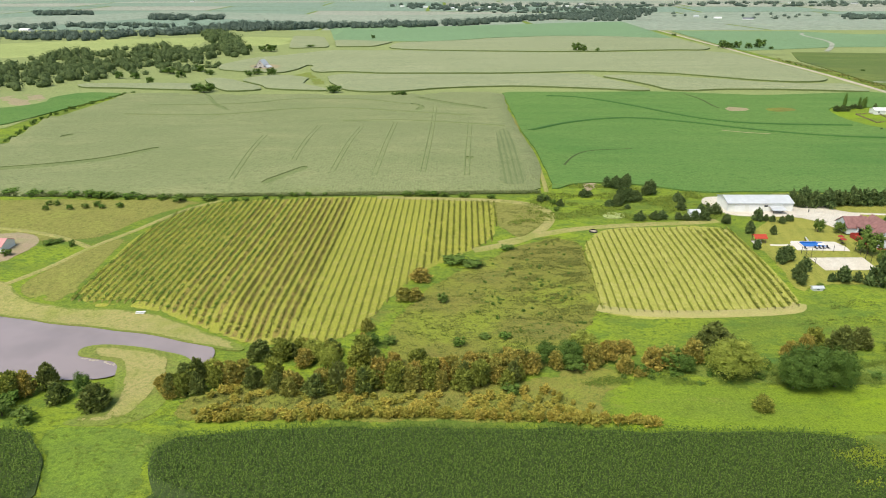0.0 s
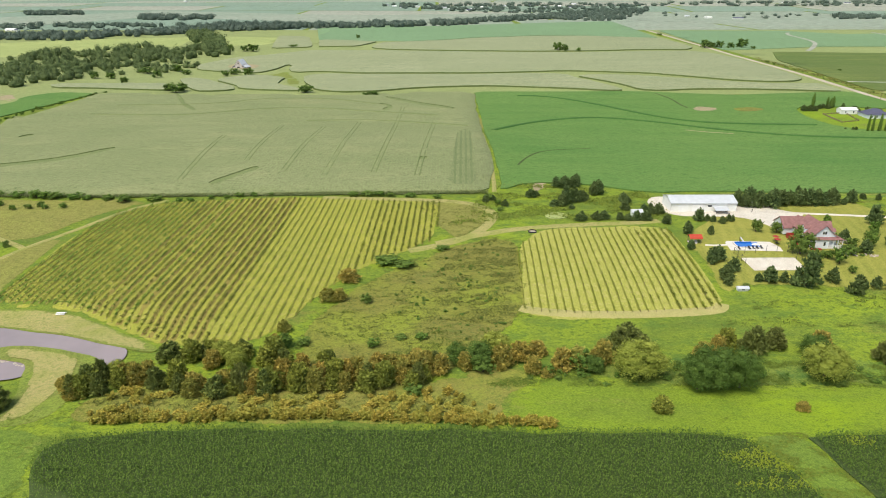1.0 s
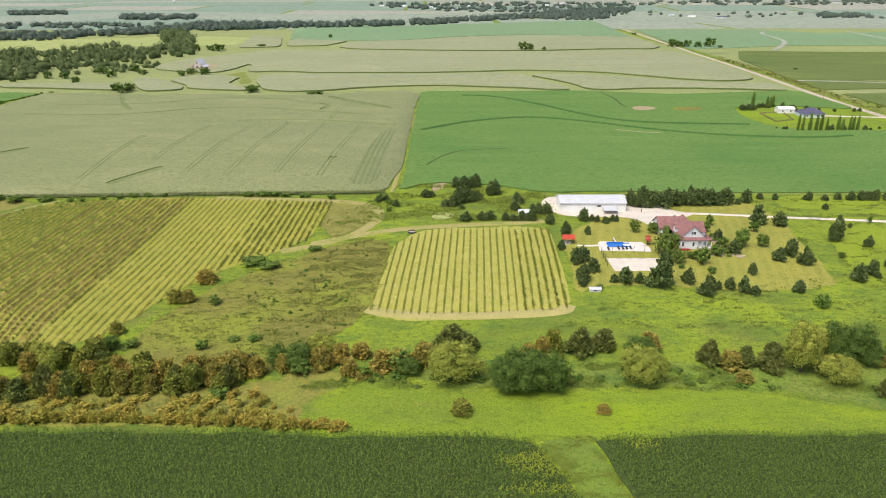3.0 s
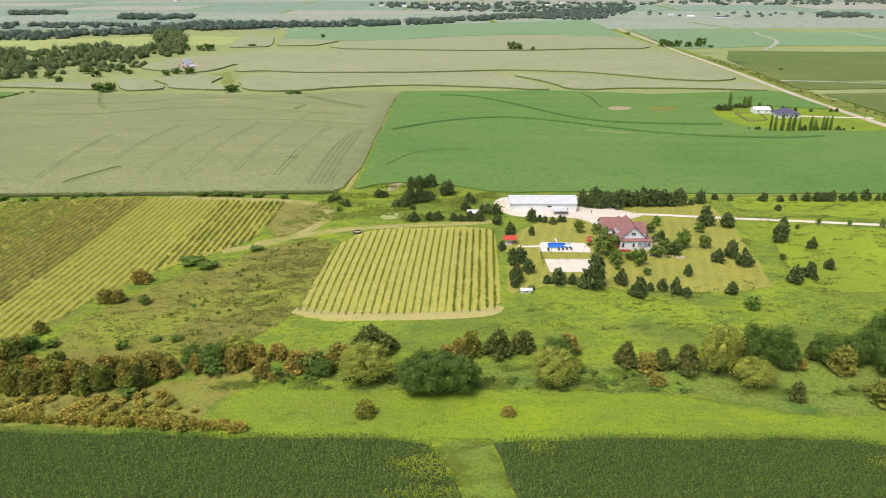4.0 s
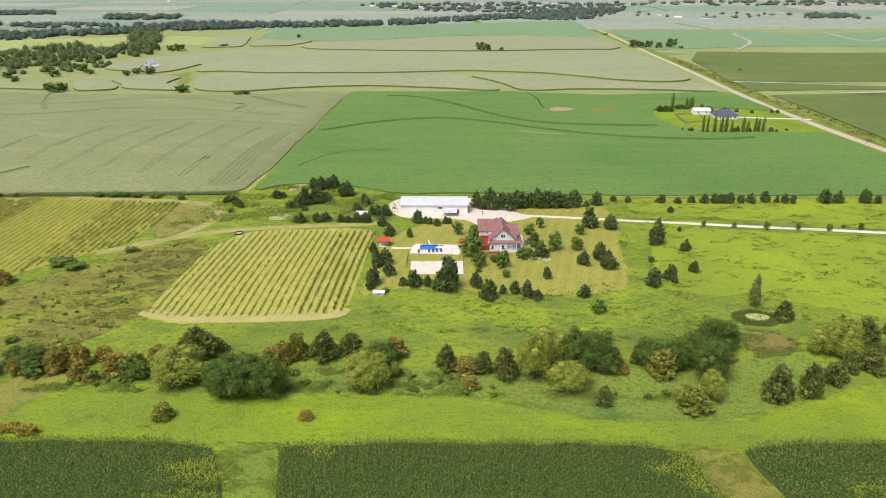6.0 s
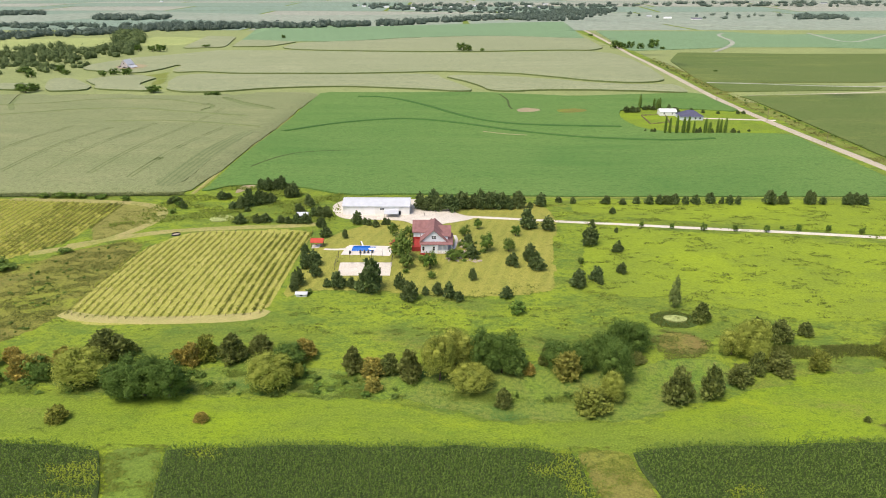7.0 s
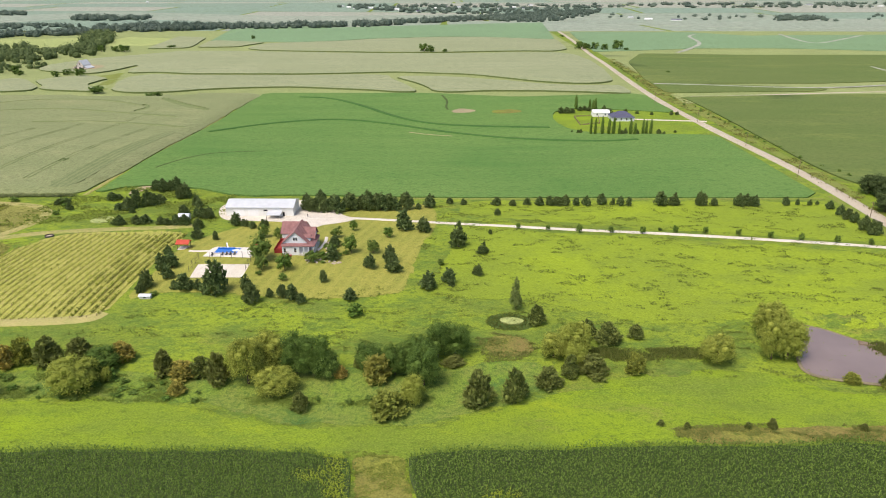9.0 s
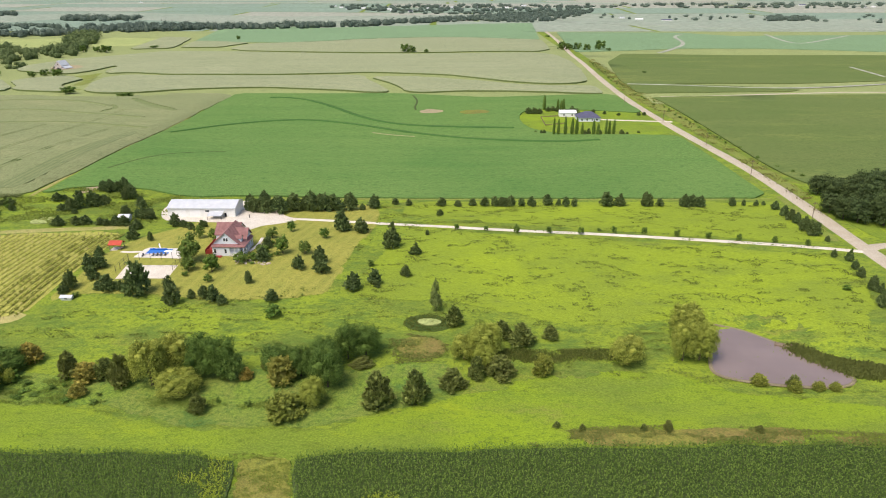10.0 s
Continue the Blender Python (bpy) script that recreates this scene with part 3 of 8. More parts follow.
draped("corn_strip", ((-371.7, 700.0), (-325.3, 699.0), (-263.6, 689.1), (-230.6, 686.6), (-262.1, 735.5), (-292.2, 738.8), (-337.9, 733.9), (-386.2, 724.5)), 2.4, 14, CORN_STRIP, "contour strip of pale ripening corn", "corn field", wall=CORN_WALL, wobble=1.5, rounds=1, lip=0.7)
draped("grass_lane", ((-203.3, 813.3), (-173.3, 843), (-172.2, 905), (-162.5, 852.2), (-136.4, 781.2), (-120.8, 719.4), (-102, 686), (-114, 690), (-142.8, 741.1), (-149.4, 783.6), (-186.7, 822.7)), 0.3, 10, WEEDY_GREEN, "green grassed waterway between corn strips", "waterway", wobble=1.0, soft=5)
draped("barn_yard", ((-253.9, 900), (-240, 878), (-213.9, 876), (-206, 895), (-221.2, 925), (-254.9, 925)), 2.6, 6, SOIL, "brown weedy yard round the old barn", "yard", wobble=2.0, soft=6)
draped("grass_notch", ((53.4, 489), (45.1, 528.9), (48.7, 555.3), (52.9, 562.9), (55.6, 536.2), (60.2, 500.5)), 0.3, 5, DRY_MEADOW, "weedy grass notch between corn and soybeans", "verge", wobble=2.0)
draped("soybean_field", ((55.8, 330.5), (71, 344.8), (100.9, 343.3), (132.4, 328.3), (155, 332), (234.4, 328.7), (318.5, 329.9), (421, 330.9), (422.2, 396.4), (423.2, 468.2), (420.5, 480.8), (344.3, 488.5), (323.7, 502), (316.1, 529.9), (319.2, 561), (332.8, 579.3), (394.5, 568.8), (419.9, 559.4), (414.8, 648.4), (295.4, 634.3), (210.6, 661.1), (57.8, 666.4), (57.1, 571.6), (57.1, 532.2), (57, 470), (57.5, 430), (57.5, 385), (57.5, 345)), 0.8, 12, SOY, "bright green soybean field", "soybean field", wobble=1.0, rounds=1)
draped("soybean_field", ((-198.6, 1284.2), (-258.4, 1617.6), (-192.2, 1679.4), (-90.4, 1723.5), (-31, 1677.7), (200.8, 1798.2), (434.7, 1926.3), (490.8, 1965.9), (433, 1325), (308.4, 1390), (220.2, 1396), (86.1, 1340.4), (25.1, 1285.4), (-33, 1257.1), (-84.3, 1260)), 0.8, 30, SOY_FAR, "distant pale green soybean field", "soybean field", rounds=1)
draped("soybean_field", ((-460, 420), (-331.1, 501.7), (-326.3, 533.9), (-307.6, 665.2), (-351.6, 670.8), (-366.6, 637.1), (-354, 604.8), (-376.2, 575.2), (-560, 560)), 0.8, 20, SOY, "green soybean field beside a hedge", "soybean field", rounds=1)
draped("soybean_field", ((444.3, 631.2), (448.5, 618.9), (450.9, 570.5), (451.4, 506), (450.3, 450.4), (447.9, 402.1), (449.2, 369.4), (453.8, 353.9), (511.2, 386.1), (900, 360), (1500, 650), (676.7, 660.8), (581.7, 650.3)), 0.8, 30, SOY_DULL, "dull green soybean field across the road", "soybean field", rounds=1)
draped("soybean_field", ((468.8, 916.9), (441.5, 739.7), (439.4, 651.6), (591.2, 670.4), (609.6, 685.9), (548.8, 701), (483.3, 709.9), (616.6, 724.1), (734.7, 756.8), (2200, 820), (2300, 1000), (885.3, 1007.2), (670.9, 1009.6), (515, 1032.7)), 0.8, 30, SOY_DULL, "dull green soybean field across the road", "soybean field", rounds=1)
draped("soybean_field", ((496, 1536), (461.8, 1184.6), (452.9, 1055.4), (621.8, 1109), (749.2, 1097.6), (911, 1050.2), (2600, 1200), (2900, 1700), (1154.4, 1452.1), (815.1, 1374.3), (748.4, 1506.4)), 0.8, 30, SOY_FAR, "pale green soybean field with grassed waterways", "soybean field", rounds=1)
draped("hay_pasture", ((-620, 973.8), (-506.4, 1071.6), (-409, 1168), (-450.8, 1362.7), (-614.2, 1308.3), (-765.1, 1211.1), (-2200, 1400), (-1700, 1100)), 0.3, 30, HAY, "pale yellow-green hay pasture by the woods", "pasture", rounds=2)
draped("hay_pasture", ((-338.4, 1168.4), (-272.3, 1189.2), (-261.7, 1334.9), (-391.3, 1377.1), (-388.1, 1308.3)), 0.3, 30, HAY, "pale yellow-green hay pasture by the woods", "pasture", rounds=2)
draped("distant_field", ((-997, 1590.5), (-833, 2166.5), (-237.5, 1816.8), (399.1, 2325.8), (442.7, 2585.9), (-261.7, 2289.2), (-978.1, 2551.2), (-1303.6, 2091.9), (-2900, 2500)), 0.7, 90, FAR_MIX, "distant farmland with haze in its pale colour", "field", rounds=1)
draped("distant_field", ((538.9, 2093.1), (807.8, 1692.4), (1240.1, 1593.6), (3300, 2300), (1598.2, 2185.6), (1080, 2264.7), (833.9, 2521.9)), 0.7, 90, FAR_MIX, "distant farmland with haze in its pale colour", "field", rounds=1)
draped("vineyard_ground", ((-129.8, 208.5), (-131.3, 268.3), (-122.8, 303), (-106.2, 315), (-46.2, 321.6), (26.6, 316.1), (22.6, 265.2), (-5.3, 240.8), (-16.8, 215.5), (-23.7, 194.3), (-30.5, 183.1), (-45.4, 179.2), (-60.1, 182.4), (-74.4, 191.2), (-91.8, 201.5), (-104.9, 206)), 0.1, 5, VINE_GRASS, "yellow-green mown grass between vine rows", "vineyard", wobble=0.5, soft=3)
draped("vineyard_ground", ((52.4, 201.3), (57.1, 262.8), (72.7, 280.6), (125.8, 280), (124, 235.6), (122.2, 200.9), (118.4, 198.4), (76.9, 197.4), (62.4, 198.2)), 0.1, 5, PALE_GRASS, "yellow-green mown grass between vine rows", "vineyard", wobble=0.5, soft=2.5)
draped("rough_pasture", ((226, 212), (236, 284), (300, 274), (360, 270), (418, 258), (408, 215), (388, 186), (352, 206), (334, 203), (300, 196), (266, 210), (245, 212)), 0.06, 6, PASTURE_BRIGHT, "bright green rough pasture with dark weed flecks", "meadow", wobble=4.0, soft=10)
draped("rough_pasture", ((236, 300), (300, 284), (424, 268), (421, 327), (330, 327), (240, 326)), 0.06, 6, PASTURE_BRIGHT, "bright green rough pasture along the driveway", "meadow", wobble=2.0, soft=6)
draped("hay_meadow", ((42.9, 140.3), (43.3, 152.4), (52.7, 159), (53.5, 165.4), (67.7, 165.2), (81.1, 158.2), (99.4, 158.2), (113.1, 158.7), (126.8, 158.2), (137.5, 158.8), (156.1, 159.8), (165.7, 156.2), (178.7, 155), (185.5, 150), (225.5, 148.5), (239.4, 152.2), (262.4, 162.5), (295, 172.4), (301.7, 175.8), (325.5, 174.7), (338, 165.7), (374.9, 159.1), (470, 126), (250, 126), (236, 138), (225, 126), (110, 126), (100, 138), (85, 126), (42, 126.1)), 0.07, 5, LAWN_BRIGHT, "bright green mown hay meadow", "meadow", wobble=4.0, soft=7)
draped("lawn", ((123, 204.5), (127.1, 265), (159, 302.9), (226.6, 323.3), (231.7, 290.5), (222.8, 251.2), (221.1, 221.6), (215.1, 215), (187.5, 211.3), (169.9, 213.9), (147, 216.4), (129.3, 216.6)), 0.07, 5, LAWN, "yellowish mown lawn round the farmhouse", "lawn", wobble=0.5, soft=3)
draped("gravel_yard", ((125.1, 312.9), (128.1, 319.9), (132.7, 323.6), (183.9, 324.8), (182.7, 311.8), (185.2, 301), (194.7, 294.8), (183.5, 287.4), (179.5, 285.5), (169.8, 268.7), (167.9, 275.6), (165.8, 285.5), (161.1, 290.9), (148.4, 292.2), (135.7, 292.5), (129.8, 299.3)), 0.14, 4, GRAVEL, "pale limestone gravel yard before the shed", "yard", wobble=0.8)
draped("weedy_slope", ((-17.2, 159.1), (-19.3, 200.8), (6, 241), (21.1, 253.9), (44.2, 270.1), (59.8, 266.6), (57.5, 230), (56.3, 199.9), (41.6, 188.2), (37.6, 171.4), (13.6, 159.6)), 0.05, 5, WEEDY, "weedy brown-green slope of rough brush", "meadow", wobble=3.0, soft=8)
draped("farm_lot", ((421.6, 483.9), (344.9, 491.5), (324.1, 504.9), (316.4, 533), (319.1, 559.9), (333, 580.5), (394.8, 570), (423.2, 562.9)), 0.12, 8, LAWN_BRIGHT, "bright green lawn round the ranch house", "lawn", wobble=0.5)
draped("brush_meadow", ((-71.4, 142.1), (-72.3, 150.4), (-67.1, 157), (-53, 161.9), (-28.4, 157), (2.5, 160.4), (34.4, 164.7), (25.8, 168.5), (40.9, 171.3), (52.9, 167.9), (52.7, 159), (44, 152.4), (43.2, 140.3), (39.3, 141.6), (-12, 143.2), (-54.7, 141.5)), 0.05, 4, BRUSH_GRASS, "olive-gold rough grass among brush", "meadow", wobble=3.0, soft=5)
draped("creek_hollow", ((52.1, 171.7), (89.2, 173.6), (138.2, 173), (187.2, 172.8), (199.2, 175.7), (240.1, 176.1), (265.7, 179.2), (262.4, 162.5), (239, 151), (225.2, 147.3), (185, 148.8), (178.4, 154.2), (165.4, 155.4), (135.9, 158), (90.3, 157.4), (67.9, 164)), 0.045, 4, HOLLOW, "rough mottled grass in the creek hollow", "meadow", wobble=3.0, soft=5)
draped("barn_yard", ((-178.5, 237.4), (-170.6, 238.6), (-168.5, 246.3), (-164.9, 258.1), (-172, 269.6), (-182.5, 274.4), (-191.1, 272.4), (-199.5, 270.3)), 0.1, 4, SOIL, "bare dirt yard beside the barn", "yard", wobble=1.5, soft=4)
ribbon("barn_track", ((-144.5, 255.8), (-154.4, 262.5), (-166.1, 269), (-180.1, 274.4), (-194.5, 277.9), (-205.3, 279.4)), 2.6, 0.16, SAND, "dirt track looping past the barn", "track")
draped("spit_shore", ((-110.8, 176), (-111.1, 182), (-102.8, 183.8), (-83.5, 179.4), (-74, 174.1), (-71.5, 164.5), (-73.9, 154.4), (-75.5, 144.1), (-85.8, 140.7), (-98.4, 141.7), (-92.6, 145.7), (-88.1, 153.5), (-93.4, 164.2), (-95.3, 172.5), (-104.6, 174.7)), 0.06, 3, WEEDY_GREEN, "green weedy shore of the spit", "bank", wobble=0.8, floor=PONDS[0][4] + 0.14, wall=MUD)
draped("weedy_lane", ((-103.5, 141.8), (-73.1, 141.2), (-68, 130.5), (-65.2, 120.7), (-60.9, 113.6), (-89.9, 113.7), (-92.4, 124.6), (-98.2, 132.9)), 0.06, 4, LANE, "green weedy grass lane between corn blocks", "lane", wobble=2.0, soft=5)
draped("dry_knoll", ((11.7, 315.6), (36.9, 316), (47.8, 306.7), (50.5, 290.3), (41.2, 278.4), (31.7, 264.1), (24.1, 286.7)), 0.08, 4, DRY_MEADOW, "olive dry grass beside the vineyard loop", "meadow", wobble=1.0, soft=3)
draped("pond_shore", ((-167.8, 223.9), (-159, 224.6), (-150.4, 215), (-141.5, 209.3), (-126.8, 207.2), (-104.7, 205.4), (-91.6, 200.9), (-73.9, 189.7), (-59.9, 181.7), (-62.5, 178.4), (-78.3, 184), (-86.5, 187.3), (-102.9, 192), (-127.2, 196.6), (-149.3, 202.4), (-157.9, 204)), 0.12, 3, WEEDY_GREEN, "green weedy shore of the pond", "bank", wobble=0.6, floor=PONDS[0][4] + 0.2)
draped("pond_bank", ((-167.8, 223.9), (-159, 224.6), (-150.4, 215), (-141.5, 209.3), (-126.8, 207.2), (-104.7, 205.4), (-91.6, 200.9), (-73.9, 189.7), (-59.9, 181.7), (-62.5, 178.4), (-78.3, 184), (-86.5, 187.3), (-102.9, 192), (-127.2, 196.6), (-149.3, 202.4), (-157.9, 204)), 0.2, 3, SAND, "dry straw-coloured grass on the pond bank", "bank", wobble=0.6, floor=PONDS[0][4] + 0.27, soft=3.5)
draped("spit", ((-110, 180.6), (-102, 182), (-82.7, 177.4), (-80.3, 170.9), (-79, 157.5), (-79.8, 146.6), (-86.5, 142.3), (-98.6, 143.3), (-86.6, 145.5), (-87.1, 154.9), (-92.6, 169.3), (-95.8, 174), (-106, 176)), 0.15, 3, SAND, "dry grassy spit in the pond", "bank", wobble=0.6, floor=PONDS[0][4] + 0.32, soft=2.5)
draped("dry_weeds", ((-394.6, 605.1), (-420.1, 646.8), (-387.8, 665.9), (-360.8, 621.4), (-362.7, 584.8)), 0.2, 12, SOIL, "brown patch of dry weeds", "weeds", wobble=2.0, soft=5)
draped("pool_deck", ((140, 246.9), (141, 255.2), (142.3, 256.9), (158.4, 254), (159.8, 247.9), (159.2, 244)), 0.1, 2, CONCRETE, "pale concrete pool deck", "deck", rounds=0)
draped("sand_court", ((141.5, 228.5), (140.9, 239.4), (160.6, 238), (160.6, 227.6)), 0.1, 2, GRAVEL, "white sand volleyball court", "court", rounds=0)
draped("dry_meadow", ((-155.1, 221.3), (-145.2, 253.5), (-132.6, 272.4), (-129.7, 209.1), (-141.8, 210), (-148.5, 213.2)), 0.08, 5, DRY_MEADOW, "olive dry grass beside the vineyard", "meadow", wobble=0.5, soft=4)
ribbon("mown_track", ((-158.6, 222.1), (-153.3, 231), (-149.1, 239), (-144, 255.8), (-135, 272.3), (-130, 284.2), (-121.4, 303.1), (-107.9, 315.9)), 2.4, 0.14, SAND, "mown track beside the vineyard", "track")
ribbon("side_lane", ((429.7, 263.3), (438.4, 268.4), (520, 274)), 4.5, 0.22, ROAD, "gravel lane joining the road", "lane")
draped("bare_patch", ((230.8, 563.9), (238.5, 575.7), (245.5, 582.9), (253.5, 575.3), (264.8, 570.2), (255.3, 561.2), (241.1, 559.2)), 0.85, 8, SOIL, "bare tan patch in the soybeans", "soil", wobble=1.5, soft=4)
draped("bare_patch", ((270.9, 574.8), (267.6, 555.3), (290.8, 556.9), (297.6, 574.0)), 0.85, 5, WEEDY, "weedy bare patch in the soybeans", "soil", wobble=2.5, soft=4)
draped("dirt_patch", ((72.7, 329.4), (73.6, 346.2), (79.9, 350.4), (81.7, 340.7), (77.5, 333.1)), 0.2, 3, SOIL, "bare reddish earth beside cedars", "soil", wobble=1.0, soft=2)
draped("algae_pool", ((73.4, 291.2), (73.9, 297.3), (80, 298.8), (84.4, 295.7), (83.1, 291.2), (78.1, 289.7)), 0.4, 3, HAY, "pale green algae-covered pool", "pool")
draped("reed_pool", ((250, 199.1), (251.7, 201.3), (256.2, 201.3), (258.4, 199.2), (255.4, 196.9), (251.8, 197.2)), 0.5, 3, HAY, "pale yellow-green reed patch", "reeds", wobble=1.0)
# Dark sheets under the plants; their colour holds the shade between rows.
draped("corn_floor", ((-250, 128), (-250, 92), (-105, 92), (-87.8, 113.6), (-91, 123.1), (-100.4, 136.9), (-110.8, 140.1)), 0.4, 2.0, CORN_DARK, "near corn floor, shade put into its dark colour", "corn field", rounds=1, wobble=1.6)
draped("corn_floor", ((-82, 92), (-61.7, 113.9), (-65.9, 122.9), (-69.5, 134.2), (-53.5, 137.9), (-31.6, 139.9), (2.2, 139.6), (53.8, 138.1), (98.9, 136.4), (101.2, 131.7), (104.6, 125.7), (107, 120.2), (108.5, 114), (112, 92)), 0.4, 2.0, CORN_DARK, "near corn floor, shade put into its dark colour", "corn field", rounds=1, wobble=1.6)
draped("corn_floor", ((124, 92), (119.6, 116), (118, 123.8), (116.2, 131.6), (115.6, 136.8), (156, 137.7), (209.4, 136.8), (211.6, 130), (213.5, 120), (217, 92)), 0.4, 2.0, CORN_DARK, "near corn floor, shade put into its dark colour", "corn field", rounds=1, wobble=1.6)
draped("corn_floor", ((232, 92), (228, 119), (226.4, 129.5), (224.7, 137.2), (248, 138.4), (287.9, 140.3), (364.1, 141.7), (415, 133), (415, 92)), 0.4, 2.0, CORN_DARK, "near corn floor, shade put into its dark colour", "corn field", rounds=1, wobble=1.6)
ribbon("gravel_road", ((425, -200), (427, 150), (428.9, 263.9), (432.1, 310.9), (434.5, 378.5), (431.7, 450.5), (421, 599.6), (421.7, 744.6), (436.7, 922.3), (438.5, 1019.7), (465.2, 1331.6), (480.4, 1649.5), (518, 2198.5)), 5.8, 0.25, ROAD, "straight pale gravel road over low rises", "road")
ribbon("driveway", ((161.5, 291.7), (172.8, 297.1), (196, 296.4), (252.2, 284.4), (286, 277.3), (333.6, 276.5), (379.2, 270.9), (406.9, 265.6), (421, 262), (429.8, 259.6)), 2.4, 0.2, GRAVEL, "pale limestone driveway through grass", "driveway")
ribbon("field_track", ((12.3, 256.8), (29.5, 263.6), (41.2, 273.3), (50, 291.2), (49.3, 303.1), (40.9, 312.6), (20.8, 317.3), (-32.7, 319.6)), 4.2, 0.14, SAND, "dry mown track round the vineyard", "track")
ribbon("field_track", ((23.7, 263.8), (48, 274.8), (64.2, 279.5), (91.1, 283.1), (116.1, 284.6), (123.7, 286.6)), 4.2, 0.14, SAND, "dry grass track above the small vineyard", "track")
ribbon("farm_lane", ((455.9, 635.4), (498.8, 639.8), (587, 661.3), (690.5, 683.4), (1500, 670)), 4.0, 0.25, ROAD, "pale field lane between soybeans", "lane")
ribbon("farm_lane", ((433.1, 527.9), (403.9, 532.5), (378.7, 537.2)), 3.0, 0.25, GRAVEL, "pale lane to the ranch house", "lane")
bank("terrace", ((62.9, 482.9), (93, 515.4), (131.4, 534.2), (157.7, 535.1), (195, 518.8), (222, 501.6), (257, 484.8), (287, 473.9), (340.4, 464), (364.6, 469.3)), 4.2, 0.85, 0.45, SOY_RIDGE, "contour terrace ridge in the soybeans", "terrace")
bank("terrace", ((96.9, 639.8), (123.9, 636.1), (155.9, 599.9), (192, 544.1), (220.6, 521.2), (256.8, 514.1), (309.9, 509.1)), 4.2, 0.85, 0.45, SOY_RIDGE, "contour terrace ridge in the soybeans", "terrace")
bank("terrace", ((-254.6, 540.9), (-206.2, 535.4), (-171.2, 537.6), (-128.1, 565.8), (-82.3, 570.6), (-30.4, 551.6), (22.6, 534.3)), 4.0, 2.4, 0.3, CORN_RIDGE, "contour ridge of taller corn", "terrace")
bank("terrace", ((-76.1, 509), (-30.4, 514.1), (14.9, 500.8), (45.4, 490.9)), 4.0, 2.4, 0.3, CORN_RIDGE, "contour ridge of taller corn", "terrace")
bank("terrace", ((-252.1, 583.7), (-171.4, 588.9), (-134.5, 622.3), (-71.1, 617.3), (-28.7, 586.6)), 4.0, 2.4, 0.3, CORN_RIDGE, "contour ridge of taller corn", "terrace")
# Tracks are strips on the canopy, coloured darker for the shade in the gaps.
ribbon("wheel_track", ((-36.8, 501.5), (-36.8, 399.5), (-38, 347)), 0.7, 2.46, CORN_RIDGE, "narrow wheel track through the corn", "track")
ribbon("wheel_track", ((-34.2, 501.5), (-34.2, 399.5), (-35.4, 347)), 0.7, 2.46, CORN_RIDGE, "narrow wheel track through the corn", "track")
ribbon("wheel_track", ((-8, 570.4), (-9.8, 416.5), (-12.3, 353.2)), 0.7, 2.46, CORN_RIDGE, "narrow wheel track through the corn", "track")
ribbon("wheel_track", ((-5.4, 570.4), (-7.2, 416.5), (-9.7, 353.2)), 0.7, 2.46, CORN_RIDGE, "narrow wheel track through the corn", "track")
ribbon("wheel_track", ((-59.7, 480.7), (-60.6, 374.5), (-61.6, 349.6)), 0.7, 2.46, CORN_RIDGE, "narrow wheel track through the corn", "track")
ribbon("wheel_track", ((-57.1, 480.7), (-58, 374.5), (-59, 349.6)), 0.7, 2.46, CORN_RIDGE, "narrow wheel track through the corn", "track")
ribbon("wheel_track", ((-91, 485.8), (-86.3, 374.5)), 0.7, 2.46, CORN_RIDGE, "narrow wheel track through the corn", "track")
ribbon("wheel_track", ((-88.4, 485.8), (-83.7, 374.5)), 0.7, 2.46, CORN_RIDGE, "narrow wheel track through the corn", "track")
ribbon("wheel_track", ((19.2, 508.2), (13.9, 402.9), (11.4, 348.3)), 0.7, 2.46, CORN_RIDGE, "narrow wheel track through the corn", "track")
ribbon("wheel_track", ((21.8, 508.2), (16.5, 402.9), (14, 348.3)), 0.7, 2.46, CORN_RIDGE, "narrow wheel track through the corn", "track")
ribbon("wheel_track", ((-119.6, 444.4), (-112.2, 340.8)), 0.7, 2.46, CORN_RIDGE, "narrow wheel track through the corn", "track")
ribbon("wheel_track", ((-117, 444.4), (-109.6, 340.8)), 0.7, 2.46, CORN_RIDGE, "narrow wheel track through the corn", "track")
ribbon("gully", ((228.2, 646.6), (233.9, 615.9), (232, 588.4), (234, 573)), 1.6, 0.9, CORN_DARK, "thin dark gully in the soybeans", "gully")
ribbon("washed_strip", ((206, 494.5), (220, 487.6), (237, 483.6)), 1.1, 0.95, SOIL, "tan washed strip in the soybeans", "soil")
ribbon("gully", ((69.4, 375.9), (76.9, 395.2), (89.4, 414.6), (121, 424.4)), 1.2, 0.86, CORN_DARK, "thin dark gully in the soybeans", "gully")
ribbon("dirt_track", ((52.7, 329.5), (53.7, 343.2), (54.4, 382.1), (54.5, 429.8), (54.5, 473.8)), 2.2, 0.12, SAND, "bare dirt track between corn and soybeans", "track")
ribbon("waterway", ((571.1, 1040.8), (610, 1099.1), (663.2, 1194.5), (692.1, 1363.8), (731.8, 1436.2)), 6, 0.95, FAR_HAY, "pale grassed waterway in the field", "waterway")
ribbon("waterway", ((900.8, 1432.4), (843.9, 1247.4), (833.6, 1154.7), (926, 1252.8), (1054.7, 1413)), 6, 0.95, FAR_HAY, "pale grassed waterway in the field", "waterway")
ribbon("waterway", ((442.1, 705.3), (491.9, 700.5), (544.9, 690.8), (612, 690.6), (719.4, 731.1)), 4, 0.95, FAR_HAY, "pale grassed waterway in the field", "waterway")
ribbon("waterway", ((763.7, 878.2), (759.7, 840.4), (752.3, 785.7)), 4, 0.95, FAR_HAY, "pale grassed waterway in the field", "waterway")
